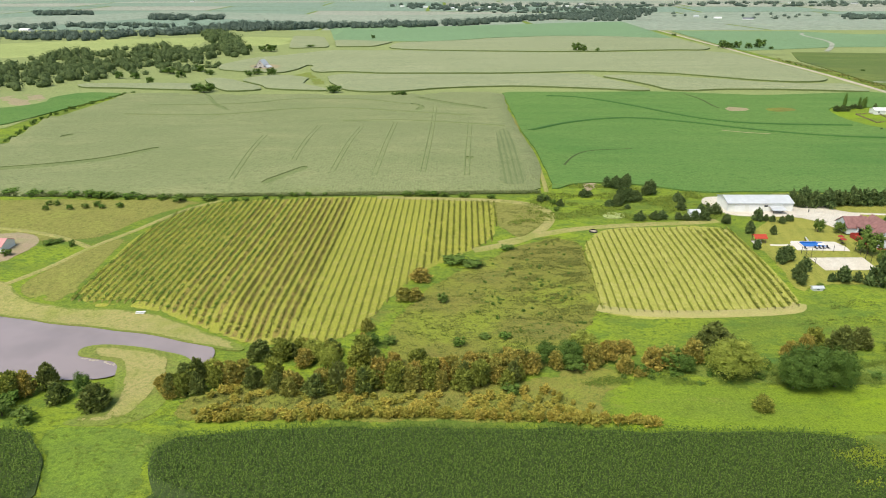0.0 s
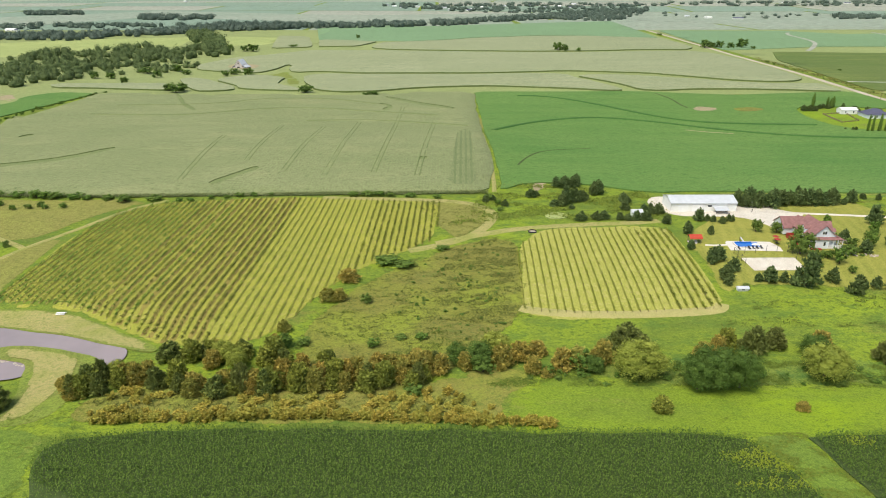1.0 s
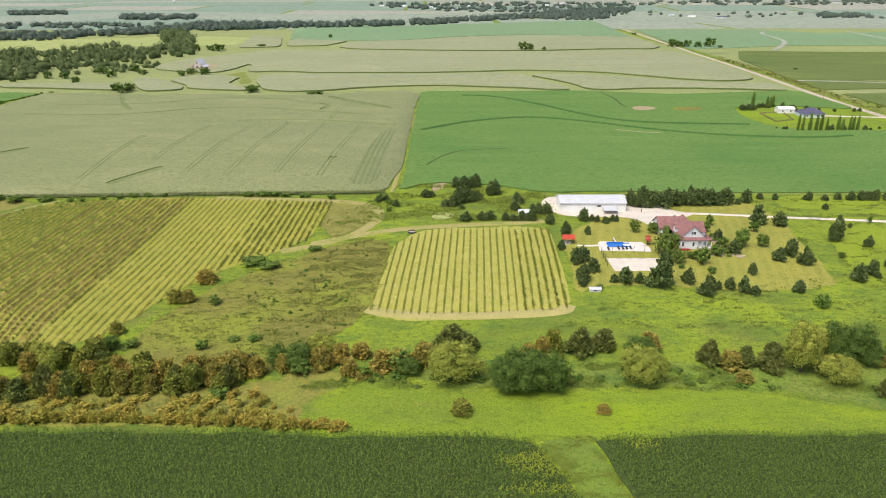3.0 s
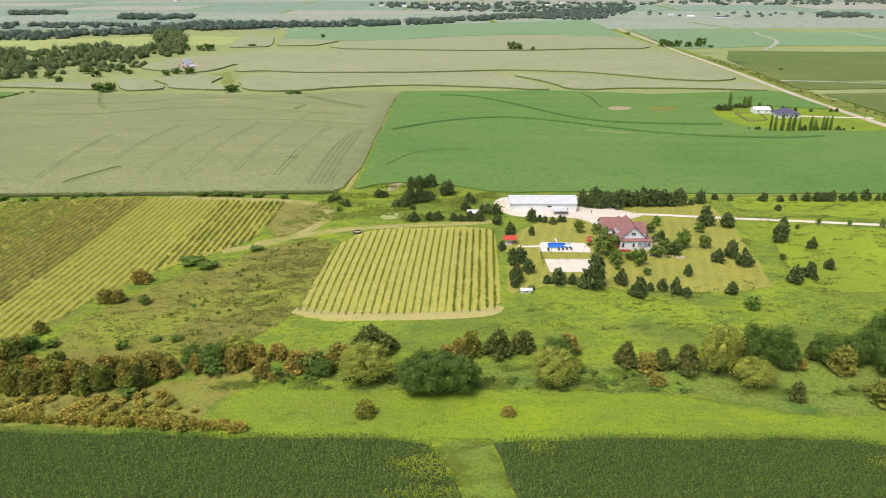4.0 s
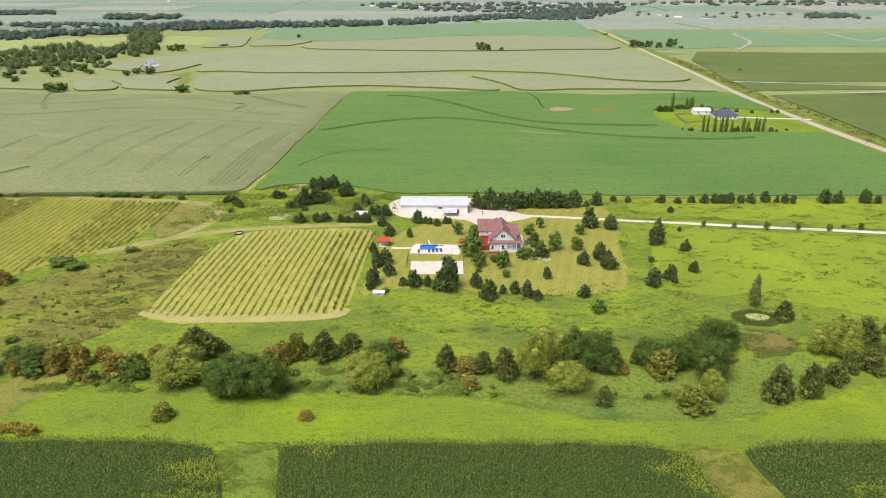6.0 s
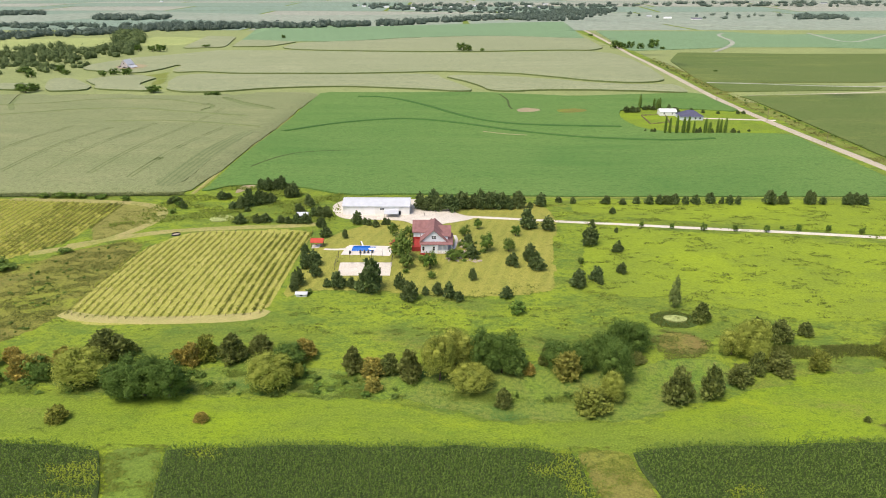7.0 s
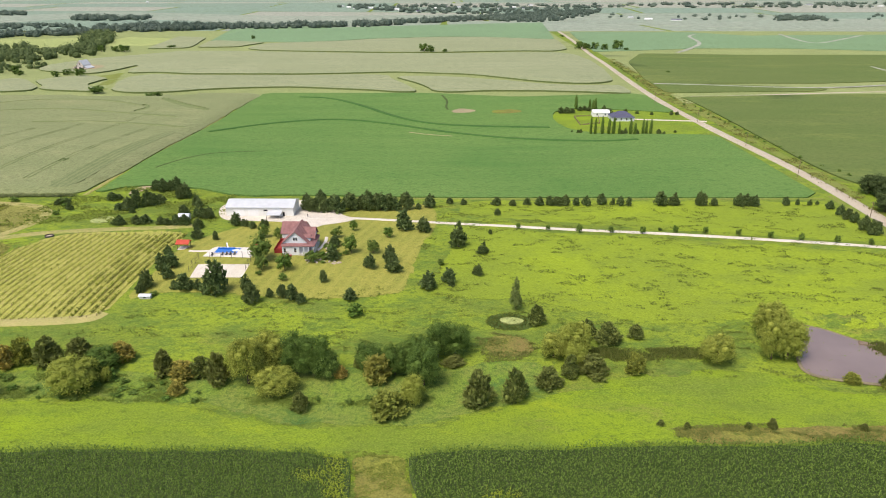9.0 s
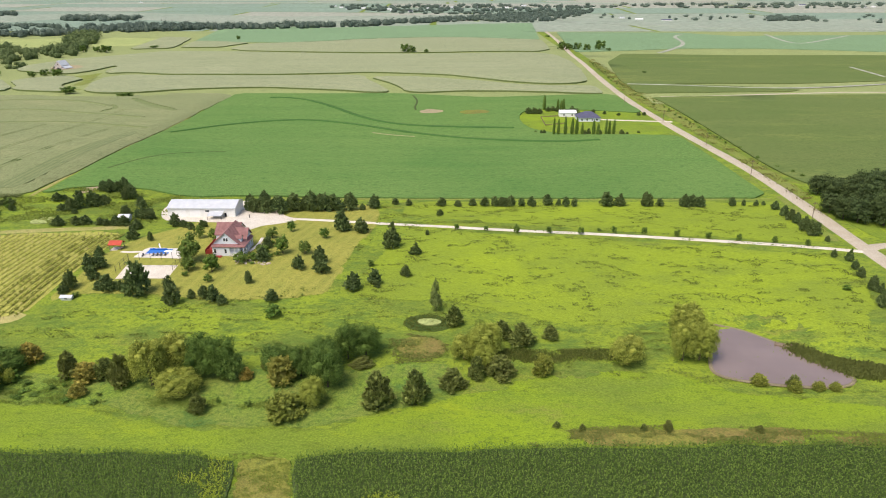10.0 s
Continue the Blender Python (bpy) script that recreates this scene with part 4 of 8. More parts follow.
ribbon("garden_path", ((184.2, 267.4), (184.9, 262.2), (184.4, 255.3), (183.4, 251)), 1.2, 0.16, CONCRETE, "pale curved garden path", "path")
draped("corn_rows", ((29.4, 334.1), (37, 466.6), (43, 478), (46, 468), (44.4, 335)), 2.5, 6, CORN_ROWS, "corn block with dark open rows", "corn field", rounds=1, wobble=1.0)
draped("road_verge", ((424.1, 331.3), (426, 455.7), (421.3, 464.5), (426, 473), (429.3, 444), (427.7, 323.9), (425.5, 270.2), (417.4, 263.8)), 0.1, 5, WEEDY_GREEN, "weedy verge of the gravel road", "verge", wobble=1.0, soft=3)
draped("ditch_verge", ((445.1, 348.3), (447.5, 443.5), (448.6, 563), (443.3, 687.8), (459.1, 959.7), (444.2, 922.6), (426.1, 640.6), (435.7, 536.3), (437.8, 427.9), (434.4, 338.1), (432.1, 291.2)), 0.1, 6, WEEDY_GREEN, "weedy ditch beside the gravel road", "verge", wobble=1.5, soft=5)
draped("corner_lawn", ((445.8, 362.3), (454.5, 338.3), (449.7, 284.1), (441.5, 270.4), (439.2, 295), (445.1, 348.3)), 0.1, 6, LAWN_BRIGHT, "bright mown grass by the road", "lawn", wobble=1.0)
draped("dry_meadow", ((-330, 316), (-219.6, 319.3), (-135, 317.9), (-107, 317.6), (-129, 301.7), (-144.7, 262), (-169.2, 259.4), (-187.9, 267.1), (-300, 270)), 0.06, 6, DRY_MEADOW, "tan dry meadow between corn and vineyard", "meadow", wobble=3.0, soft=8)
draped("weedy_gap", ((99.5, 138), (101.2, 131.7), (104.8, 125.7), (107, 120.2), (108.5, 112), (110, 104), (122, 104), (119.6, 116), (118, 123.8), (116, 131.6), (115.3, 138)), 0.08, 4, LANE, "weedy grass lane between corn blocks", "lane", wobble=1.0, soft=3)
draped("weedy_gap", ((210, 138), (211.6, 130), (213.5, 120), (215.5, 104), (230, 104), (228, 119), (226.4, 129.5), (224.5, 138)), 0.08, 4, WEEDY, "tan weedy lane between corn blocks", "lane", wobble=1.0, soft=3)
draped("rusty_patch", ((242.6, 190), (247.6, 193.2), (259.8, 190.1), (261.5, 184.1), (254.9, 178.3), (245.3, 176.8)), 0.1, 4, RUSTY_GRASS, "rusty dry grass in the hollow", "meadow", wobble=3.0, soft=5)
draped("reed_ring", ((246, 197.1), (247.9, 203.4), (256.1, 205), (261.6, 201.4), (261.6, 196.6), (255.4, 193.9), (249.3, 194.2)), 0.09, 3, REEDS, "dark reeds round a small wet hollow", "reeds", wobble=1.5)
draped("corn_margin", ((278.7, 140.9), (284.1, 146.1), (293.5, 148.6), (317.6, 149.7), (345, 148.3), (367.4, 146.7), (364.3, 141.5), (328.8, 142.5), (301.6, 141.5)), 0.1, 4, RUSTY_GRASS, "brownish weedy margin along the corn", "meadow", wobble=2.5, soft=3)
ribbon("garden_path", ((132.4, 253.7), (136.2, 252.6), (141.1, 252.6)), 1.4, 0.14, CONCRETE, "pale path from pavilion to pool", "path")
ribbon("fence_row", ((167.1, 328.9), (234.4, 328.2), (318.5, 329.2), (420.9, 330.3)), 2.2, 0.2, WEEDY_GREEN, "rough grass fence row along the soybeans", "verge")
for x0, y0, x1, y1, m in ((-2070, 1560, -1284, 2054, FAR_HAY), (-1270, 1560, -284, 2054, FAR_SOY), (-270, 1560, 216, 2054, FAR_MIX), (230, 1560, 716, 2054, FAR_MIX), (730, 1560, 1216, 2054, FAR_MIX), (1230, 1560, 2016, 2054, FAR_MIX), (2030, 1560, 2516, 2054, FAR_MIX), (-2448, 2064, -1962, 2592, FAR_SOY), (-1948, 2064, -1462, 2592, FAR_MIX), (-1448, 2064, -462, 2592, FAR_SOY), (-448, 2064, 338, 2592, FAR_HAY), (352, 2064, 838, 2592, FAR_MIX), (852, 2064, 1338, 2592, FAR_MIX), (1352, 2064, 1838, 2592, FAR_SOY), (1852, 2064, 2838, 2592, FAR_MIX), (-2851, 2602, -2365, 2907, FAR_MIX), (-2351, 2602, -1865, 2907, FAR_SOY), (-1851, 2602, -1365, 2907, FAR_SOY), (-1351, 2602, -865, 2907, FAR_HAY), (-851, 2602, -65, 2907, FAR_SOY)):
    draped("distant_field", ((x0, y0), (x1, y0), (x1, y1), (x0, y1)), 0.4, 120, m, "distant farmland with haze in its pale colour", "field", rounds=0, wobble=6.0)
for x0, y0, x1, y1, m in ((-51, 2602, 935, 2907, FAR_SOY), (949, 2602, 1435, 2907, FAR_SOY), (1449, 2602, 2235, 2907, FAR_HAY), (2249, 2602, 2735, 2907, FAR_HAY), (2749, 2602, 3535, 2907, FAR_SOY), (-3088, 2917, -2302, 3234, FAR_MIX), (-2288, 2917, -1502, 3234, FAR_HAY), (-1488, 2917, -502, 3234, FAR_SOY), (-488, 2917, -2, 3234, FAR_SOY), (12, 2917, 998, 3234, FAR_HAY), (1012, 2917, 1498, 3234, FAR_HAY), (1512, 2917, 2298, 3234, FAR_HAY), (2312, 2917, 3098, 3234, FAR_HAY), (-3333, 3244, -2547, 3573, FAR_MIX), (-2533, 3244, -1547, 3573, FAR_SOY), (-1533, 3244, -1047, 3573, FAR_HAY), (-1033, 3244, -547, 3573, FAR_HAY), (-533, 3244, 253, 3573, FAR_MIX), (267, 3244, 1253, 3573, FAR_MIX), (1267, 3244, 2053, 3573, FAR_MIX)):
    draped("distant_field", ((x0, y0), (x1, y0), (x1, y1), (x0, y1)), 0.4, 120, m, "distant farmland with haze in its pale colour", "field", rounds=0, wobble=6.0)
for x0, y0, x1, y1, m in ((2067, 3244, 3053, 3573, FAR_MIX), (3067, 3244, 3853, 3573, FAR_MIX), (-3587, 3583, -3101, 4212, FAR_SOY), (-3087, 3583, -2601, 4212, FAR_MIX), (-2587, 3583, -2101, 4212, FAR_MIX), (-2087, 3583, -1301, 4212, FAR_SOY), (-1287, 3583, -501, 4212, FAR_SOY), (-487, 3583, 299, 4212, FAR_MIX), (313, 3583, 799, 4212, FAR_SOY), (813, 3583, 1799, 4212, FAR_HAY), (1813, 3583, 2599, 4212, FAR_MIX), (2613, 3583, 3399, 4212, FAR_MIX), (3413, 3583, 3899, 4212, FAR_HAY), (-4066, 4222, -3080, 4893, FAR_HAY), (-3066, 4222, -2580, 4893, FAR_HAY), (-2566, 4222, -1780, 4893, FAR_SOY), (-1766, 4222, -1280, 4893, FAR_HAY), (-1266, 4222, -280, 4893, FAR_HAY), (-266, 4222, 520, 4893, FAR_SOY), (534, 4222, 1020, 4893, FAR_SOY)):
    draped("distant_field", ((x0, y0), (x1, y0), (x1, y1), (x0, y1)), 0.4, 120, m, "distant farmland with haze in its pale colour", "field", rounds=0, wobble=6.0)
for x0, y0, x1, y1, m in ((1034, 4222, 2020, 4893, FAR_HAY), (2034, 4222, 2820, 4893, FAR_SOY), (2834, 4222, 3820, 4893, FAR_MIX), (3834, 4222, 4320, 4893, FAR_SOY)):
    draped("distant_field", ((x0, y0), (x1, y0), (x1, y1), (x0, y1)), 0.4, 120, m, "distant farmland with haze in its pale colour", "field", rounds=0, wobble=6.0)

# ---------------------------------------------------------------- water


def pond(name, poly, level, label, water, reach=0.0):
    q = smooth_loop(poly, 2.0, 2, 0.8)
    d = np.roll(q, -1, 0) - np.roll(q, 1, 0)
    side = 1 if np.sum(q[:, 0] * np.roll(q[:, 1], -1) - q[:, 1] * np.roll(q[:, 0], -1)) > 0 else -1
    q = q + side * reach * np.stack([d[:, 1], -d[:, 0]], 1) / (np.linalg.norm(d, axis=1)[:, None] + 1e-9)
    v = [(x, y, level) for x, y in q]
    ob = mesh_ob(name, v, [tuple(range(len(v)))], water)
    return tagged(ob, label, "pond", kind="structure")


ribbon("mud_shore", ((345.2, 201.5), (351.9, 201), (358.3, 194.6), (363.8, 187.7), (368.6, 180.6), (375.3, 172.3), (369.2, 166.8), (357, 167), (342.7, 169.7), (335, 173.2), (336.7, 181), (345.2, 201.5)), 0.9, 0.02, MUD, "muddy rim of the farm pond", "shore", 3.0, PONDS[1][4] + 0.02)
pond("pond_west", ((-149.3, 202.3), (-127.2, 196.5), (-103, 192.2), (-86.4, 187.1), (-72, 182.1), (-69.7, 174), (-76.5, 174.1), (-85.2, 179.1), (-101.8, 181.4), (-109.8, 180.1), (-110.2, 175.8), (-103.2, 173.5), (-95.3, 171.6), (-93.7, 165.5), (-108.4, 164.3), (-123.4, 167.9), (-129.3, 169.4), (-200, 170), (-230, 190), (-190, 204)), PONDS[0][4], "muddy grey-brown farm pond with a spit", POND_WATER, 1.6)
pond("pond_east", ((345.2, 201.5), (351.9, 201), (358.3, 194.6), (363.8, 187.7), (368.6, 180.6), (375.3, 172.3), (369.2, 166.8), (357, 167), (342.7, 169.7), (335, 173.2), (336.7, 181)), PONDS[1][4], "muddy mauve-brown farm pond with reeds", BROWN_WATER)

# ---------------------------------------------------------------- trees and shrubs


def leaf_quads(centres, normals, size, rng, long=1.0, spike=0.0):
    """One small four-cornered leaf clump at each centre, facing roughly along its normal."""
    n = len(centres)
    nr = normals + rng.normal(0, 0.55, (n, 3))
    nr /= np.linalg.norm(nr, axis=1)[:, None] + 1e-9
    ref = rng.normal(0, 1, (n, 3))
    u = np.cross(nr, ref)
    u /= np.linalg.norm(u, axis=1)[:, None] + 1e-9
    w = np.cross(nr, u)
    if spike:
        w = normals + np.array((0, 0, spike)) + rng.normal(0, 0.35, (n, 3))
        w /= np.linalg.norm(w, axis=1)[:, None] + 1e-9
        u = np.cross(w, ref)
        u /= np.linalg.norm(u, axis=1)[:, None] + 1e-9
    s = (size * rng.uniform(0.6, 1.35, n))[:, None]
    k = rng.uniform(0.55, 1.0, (n, 4))[:, :, None]
    c = np.stack([-u * s, -w * s * long, u * s, w * s * long], 1) * k + centres[:, None, :]
    c[:, 0] += nr * s * 0.25
    c[:, 2] += nr * s * 0.25
    return c.reshape(-1, 3), np.arange(4 * n).reshape(-1, 4)


def core(pts_fn, rings=8, seg=10):
    """A closed rough body under the leaves, from a radius for each height and side."""
    v, f = [], []
    for i in range(rings):
        for j in range(seg):
            v.append(pts_fn(i / (rings - 1), 2 * math.pi * j / seg))
    for i in range(rings - 1):
        for j in range(seg):
            k = (j + 1) % seg
            f.append((i * seg + j, i * seg + k, (i + 1) * seg + k, (i + 1) * seg + j))
    return v, f


def trunk_mesh(limbs, r0, seg=5):
    """Tapered trunk and limbs: each limb a chain of (x, y, z, r)."""
    v, f = [], []
    for chain in limbs:
        n0 = len(v)
        for x, y, z, r in chain:
            for j in range(seg):
                a = 2 * math.pi * j / seg
                v.append((x + r * math.cos(a), y + r * math.sin(a), z))
        for i in range(len(chain) - 1):
            for j in range(seg):
                k = (j + 1) % seg
                f.append((n0 + i * seg + j, n0 + i * seg + k, n0 + (i + 1) * seg + k, n0 + (i + 1) * seg + j))
    me = bpy.data.meshes.new("trunk")
    me.from_pydata(v, [], f)
    me.materials.append(BARK)
    return me


def crown_mesh(v, f, extra, material):
    me = bpy.data.meshes.new("crown")
    verts = [tuple(p) for p in v]
    faces = [tuple(q) for q in f]
    if extra:
        n = len(verts)
        verts += extra[0]
        faces += [tuple(n + i for i in q) for q in extra[1]]
    me.from_pydata(verts, [], faces)
    me.materials.append(material)
    return me


def conifer(seed, material, leaves, size, fat=1.0, low=0.04, point=1.0, tiers=9, ragged=0.2, bulge=1.4):
    """Trunk and crown of a tree one high and one wide that narrows to its top."""
    rng = np.random.default_rng(seed)
    ph = rng.uniform(0, 6.28, 4)

    def radius(z, a):
        t = np.clip((z - low) / (1 - low), 0, 1)
        body = np.minimum((1 - t ** bulge) ** point, 0.62 + 2.4 * t)
        wave = 1 + 0.10 * np.sin(3 * a + ph[0] + 5 * z) + 0.10 * np.sin(2 * a + ph[1] - 7 * z)
        return 0.5 * fat * body * wave

    z = low + (1 - low) * rng.uniform(0, 1, leaves) ** 1.25
    a = rng.uniform(0, 2 * math.pi, leaves)
    tier = 0.8 + 0.2 * np.abs(np.sin(z * math.pi * tiers + ph[2]))
    r = radius(z, a) * tier * (1 + rng.normal(0, ragged * 0.5, leaves) + ragged * np.sin(5 * a + z * 23))
    r = np.abs(r)
    c = np.stack([r * np.cos(a), r * np.sin(a), z + rng.normal(0, 0.012, leaves)], 1)
    nr = np.stack([np.cos(a), np.sin(a), np.full(leaves, 0.75)], 1)
    v, f = leaf_quads(c, nr, size * (0.5 + 0.5 * (1 - z)), rng)
    body = core(lambda t, b: (0.78 * float(radius(low + t * (0.97 - low), b)) * math.cos(b), 0.78 * float(radius(low + t * (0.97 - low), b)) * math.sin(b), low + t * (0.96 - low)))
    trunk = trunk_mesh([[(0, 0, -0.02, 0.035), (0, 0, 0.3, 0.028), (0.005, 0, 0.7, 0.012), (0, 0, 0.93, 0.004)]], 0.03)
    return trunk, crown_mesh(v, f, body, material)


def broadleaf(seed, material, leaves, size, lobes=11, base=0.22, droop=0.0, taper=0.0, spike=0.0):
    """Trunk with limbs and a crown of many lobes, one high and one wide."""
    rng = np.random.default_rng(seed)
    centres, radii, limbs = [], [], [[(0, 0, -0.02, 0.04), (0.01, 0, base * 0.7, 0.032), (0.0, 0.01, base + 0.25, 0.02), (0, 0, 0.75, 0.008)]]
    for i in range(lobes):
        a = 2.4 * i + rng.uniform(-0.4, 0.4)
        t = (i + 0.5) / lobes
        zz = base + 0.16 + t * (0.84 - base - 0.17)
        rr = 0.33 * (math.sqrt(max(0.05, 1 - ((zz - 0.5) / 0.47) ** 2)) if not taper else 1 - taper * t) * (rng.uniform(0.85, 1.08) if taper else rng.uniform(0.68, 1.16))
        c = np.array((rr * math.cos(a), rr * math.sin(a), zz))
        centres.append(c)
        radii.append((rng.uniform(0.10, 0.19) if taper else rng.uniform(0.08, 0.20) if lobes > 20 else rng.uniform(0.13, 0.23)) * (1 - 0.5 * taper * t))
        if i % 3 == 0:
            limbs.append([(0, 0, base + 0.4 * (zz - base) * 0.8, 0.018), (*(c[:2] * 0.5), base + (zz - base) * 0.75, 0.011), (*c, 0.004)])
    for zz, rad in ((0.5, 0.30),) if not taper else ((0.26, 0.30), (0.5, 0.22), (0.7, 0.15), (0.83, 0.10), (0.93, 0.055)):
        centres.append(np.array((0, 0, zz)))
        radii.append(rad)
    centres, radii = np.array(centres), np.array(radii)
    # tufts of leaves on the outer side of each lobe
    m = max(60, leaves // (5 if taper else 14))
    k = rng.choice(len(radii), m * 9, p=radii ** 2 / (radii ** 2).sum())
    d = rng.normal(0, 1, (m * 9, 3))
    d[:, 2] = d[:, 2] + 0.25
    d /= np.linalg.norm(d, axis=1)[:, None]
    at = centres[k] + d * radii[k][:, None] * np.array((1, 1, 0.8))
    buried = np.zeros(len(at), bool)
    for c, rad in zip(centres, radii):
        buried |= np.linalg.norm((at - c) / np.array((1, 1, 0.8)), axis=1) < 0.88 * rad
    k, d, at = k[~buried][:m], d[~buried][:m], at[~buried][:m]
    j = rng.integers(0, len(k), leaves)
    off = rng.normal(0, 1, (leaves, 3)) * (np.clip(radii[k[j]], 0.06, 0.16) * (0.20 if taper else 0.28))[:, None] * np.array((1, 1, 0.7))
    p = at[j] + off + d[j] * (rng.uniform(-0.10, 0.16, leaves) * radii[k[j]])[:, None]
    d = d[j] + off / (np.linalg.norm(off, axis=1)[:, None] + 1e-9) * 0.8
    if droop:
        p[:, 2] -= droop * (np.hypot(p[:, 0], p[:, 1]) ** 2) * rng.uniform(0.3, 1.4, leaves)
    p[:, 2] = np.maximum(p[:, 2], 0.015)
    v, f = leaf_quads(p, d + np.array((0, 0, 0.35)), size, rng, 1.4 if droop else 2.0 if spike else 1.0, spike)
    bv, bf = [], []
    for c, rad in zip(centres, radii):
        if rad < 0.10:
            continue
        s = core(lambda t, b: (c[0] + 0.7 * rad * math.sin(math.pi * (0.02 + 0.96 * t)) * math.cos(b), c[1] + 0.7 * rad * math.sin(math.pi * (0.02 + 0.96 * t)) * math.sin(b), max(0.02, c[2] - 0.55 * rad * math.cos(math.pi * t))), 4, 5)
        n = len(bv)
        bv += s[0]
        bf += [tuple(n + i for i in q) for q in s[1]]
    return trunk_mesh(limbs, 0.04), crown_mesh(v, f, (bv, bf), material)


KINDS = {
    "red_cedar": (lambda s: broadleaf(s, CEDAR_LEAF, 1600, 0.034, 26, 0.0, 0.0, 0.72, 0.5), 4, "red cedar"),
    "olive_cedar": (lambda s: broadleaf(s, OLIVE_LEAF, 1600, 0.034, 26, 0.0, 0.0, 0.45, 0.5), 4, "cedar"),
    "rusty_cedar": (lambda s: broadleaf(s, RUST_LEAF, 1600, 0.034, 26, 0.0, 0.0, 0.6, 0.5), 5, "cedar"),
    "maple_tree": (lambda s: broadleaf(s, OAK_LEAF, 6400, 0.0180, 40, 0.08), 3, "tree"),
    "willow_tree": (lambda s: broadleaf(s, WILLOW_LEAF, 6600, 0.0155, 40, 0.12, 0.35), 3, "tree"),
    "shrub": (lambda s: broadleaf(s, SHRUB_LEAF, 340, 0.066, 10, 0.02), 4, "shrub"),
    "low_shrub": (lambda s: broadleaf(s, SHRUB_LEAF, 170, 0.090, 6, 0.02), 4, "shrub"),
    "pine_tree": (lambda s: broadleaf(s, PINE_LEAF, 760, 0.044, 18, 0.02, 0.0, 0.60, 0.3), 5, "pine"),
    "garden_tree": (lambda s: broadleaf(s, SHRUB_LEAF, 900, 0.043, 11, 0.1), 4, "tree"),
    "field_tree": (lambda s: broadleaf(s, OAK_LEAF, 600, 0.058, 9, 0.06), 3, "tree"),
    "grove_tree": (lambda s: broadleaf(s, DARK_LEAF, 2600, 0.031, 30, 0.06), 3, "tree"),
    "poplar_tree": (lambda s: conifer(s, OAK_LEAF, 500, 0.07, 0.95, 0.03, 0.5, 10, 0.2, 3.0), 2, "poplar"),
    "cottonwood_sapling": (lambda s: broadleaf(s, SAPLING_LEAF, 1300, 0.030, 22, 0.02, 0.0, 0.75), 1, "tree"),
    "sumac_bush": (lambda s: broadleaf(s, SUMAC_LEAF, 310, 0.072, 12, 0.02, 0.0, 0.0, 0.4), 5, "shrub"),
}
MADE = {}


def plant(kind, rows, label, group):
    """Plants of one kind, each row x, y, height, width."""
    build, variants, category = KINDS[kind]
    for x, y, high, wide in rows:
        rng = random.Random(int(x * 71 + y * 13))
        key = (kind, rng.randrange(variants))
        m = pose(x, y, gz(x, y) - 0.05, 0, 0, rng.uniform(0, 360)) @ Matrix.Diagonal((wide, wide * rng.uniform(0.85, 1.1), high, 1))
        if key not in MADE:
            trunk, crown = build(100 + 7 * key[1] + len(kind))
            ob = new(kind[4:] if kind.startswith("low_") else kind)
            for name, me in (("trunk", trunk), ("crown", crown)):
                new(name, me).parent = ob
            ob.matrix_basis = m
            MADE[key] = ob
        else:
            ob = MADE[key]
            c = copy_thing(ob, Matrix.Identity(4))
            c.matrix_basis = m
            ob = c
        tagged(ob, label, category, group)


def scatter(poly, count, high, wide, seed):
    """Rows for plants strewn over an area."""
    rng = np.random.default_rng(seed)
    p = np.array(poly)
    lo, hi = p.min(0), p.max(0)
    out = []
    while len(out) < count:
        q = rng.uniform(lo, hi, (200, 2))
        out.extend(q[inside(q[:, 0], q[:, 1], poly)].tolist())
    return [(round(x, 1), round(y, 1), rng.uniform(*high), rng.uniform(*wide)) for x, y in out[:count]]


def along(line, spacing, high, wide, seed, spread=1.0):
    rng = np.random.default_rng(seed)
    p = np.array(line, float)
    out = []
    for a, b in zip(p, p[1:]):
        n = max(1, int(np.linalg.norm(b - a) / spacing))
        for k in range(n):
            q = a + (b - a) * (k + rng.uniform(0, 0.8)) / n + rng.normal(0, spread, 2)
            out.append((float(q[0]), float(q[1]), rng.uniform(*high), rng.uniform(*wide)))
    return out


plant("red_cedar", ((-109.6, 160.2, 8.3, 7), (-103, 152.5, 6.1, 7.4), (-91.3, 149.1, 7.7, 10.2), (-70.3, 158.4, 8.2, 7.7), (-68.3, 161.2, 8.3, 7), (-54.3, 174.2, 6.6, 8.2), (-28.3, 156.9, 9.7, 7.6), (81.9, 178.4, 9.9, 14.2), (78.2, 178, 7, 8.4)), "dark green conical red cedar in rough grass", "cedars along the creek")
plant("red_cedar", ((82.3, 180.5, 6, 7), (86.4, 180.5, 5.2, 7.4), (119, 176.5, 9.1, 9.2), (126.5, 179.2, 7.2, 9), (154.9, 170.5, 8.3, 7.8), (165.2, 169.8, 6.7, 7.3), (171.1, 166.9, 9.7, 9.6), (196.2, 154.4, 5.9, 5.8), (242.2, 157.1, 11.3, 10.3), (251.7, 159.1, 10.1, 8.7), (261.6, 165.4, 6.5, 8.5), (268.1, 170, 7.5, 5.5), (274.8, 171.6, 6.5, 9.6), (282.4, 187.5, 7.3, 8.9), (291.6, 190.6, 4.7, 5.6), (262.2, 198.3, 7, 6.6), (276.6, 190.9, 6.2, 6.8), (236, 175.9, 3, 7.5), (209.6, 174.1, 6.4, 4.7)), "dark green conical red cedar in rough grass", "cedars along the creek")
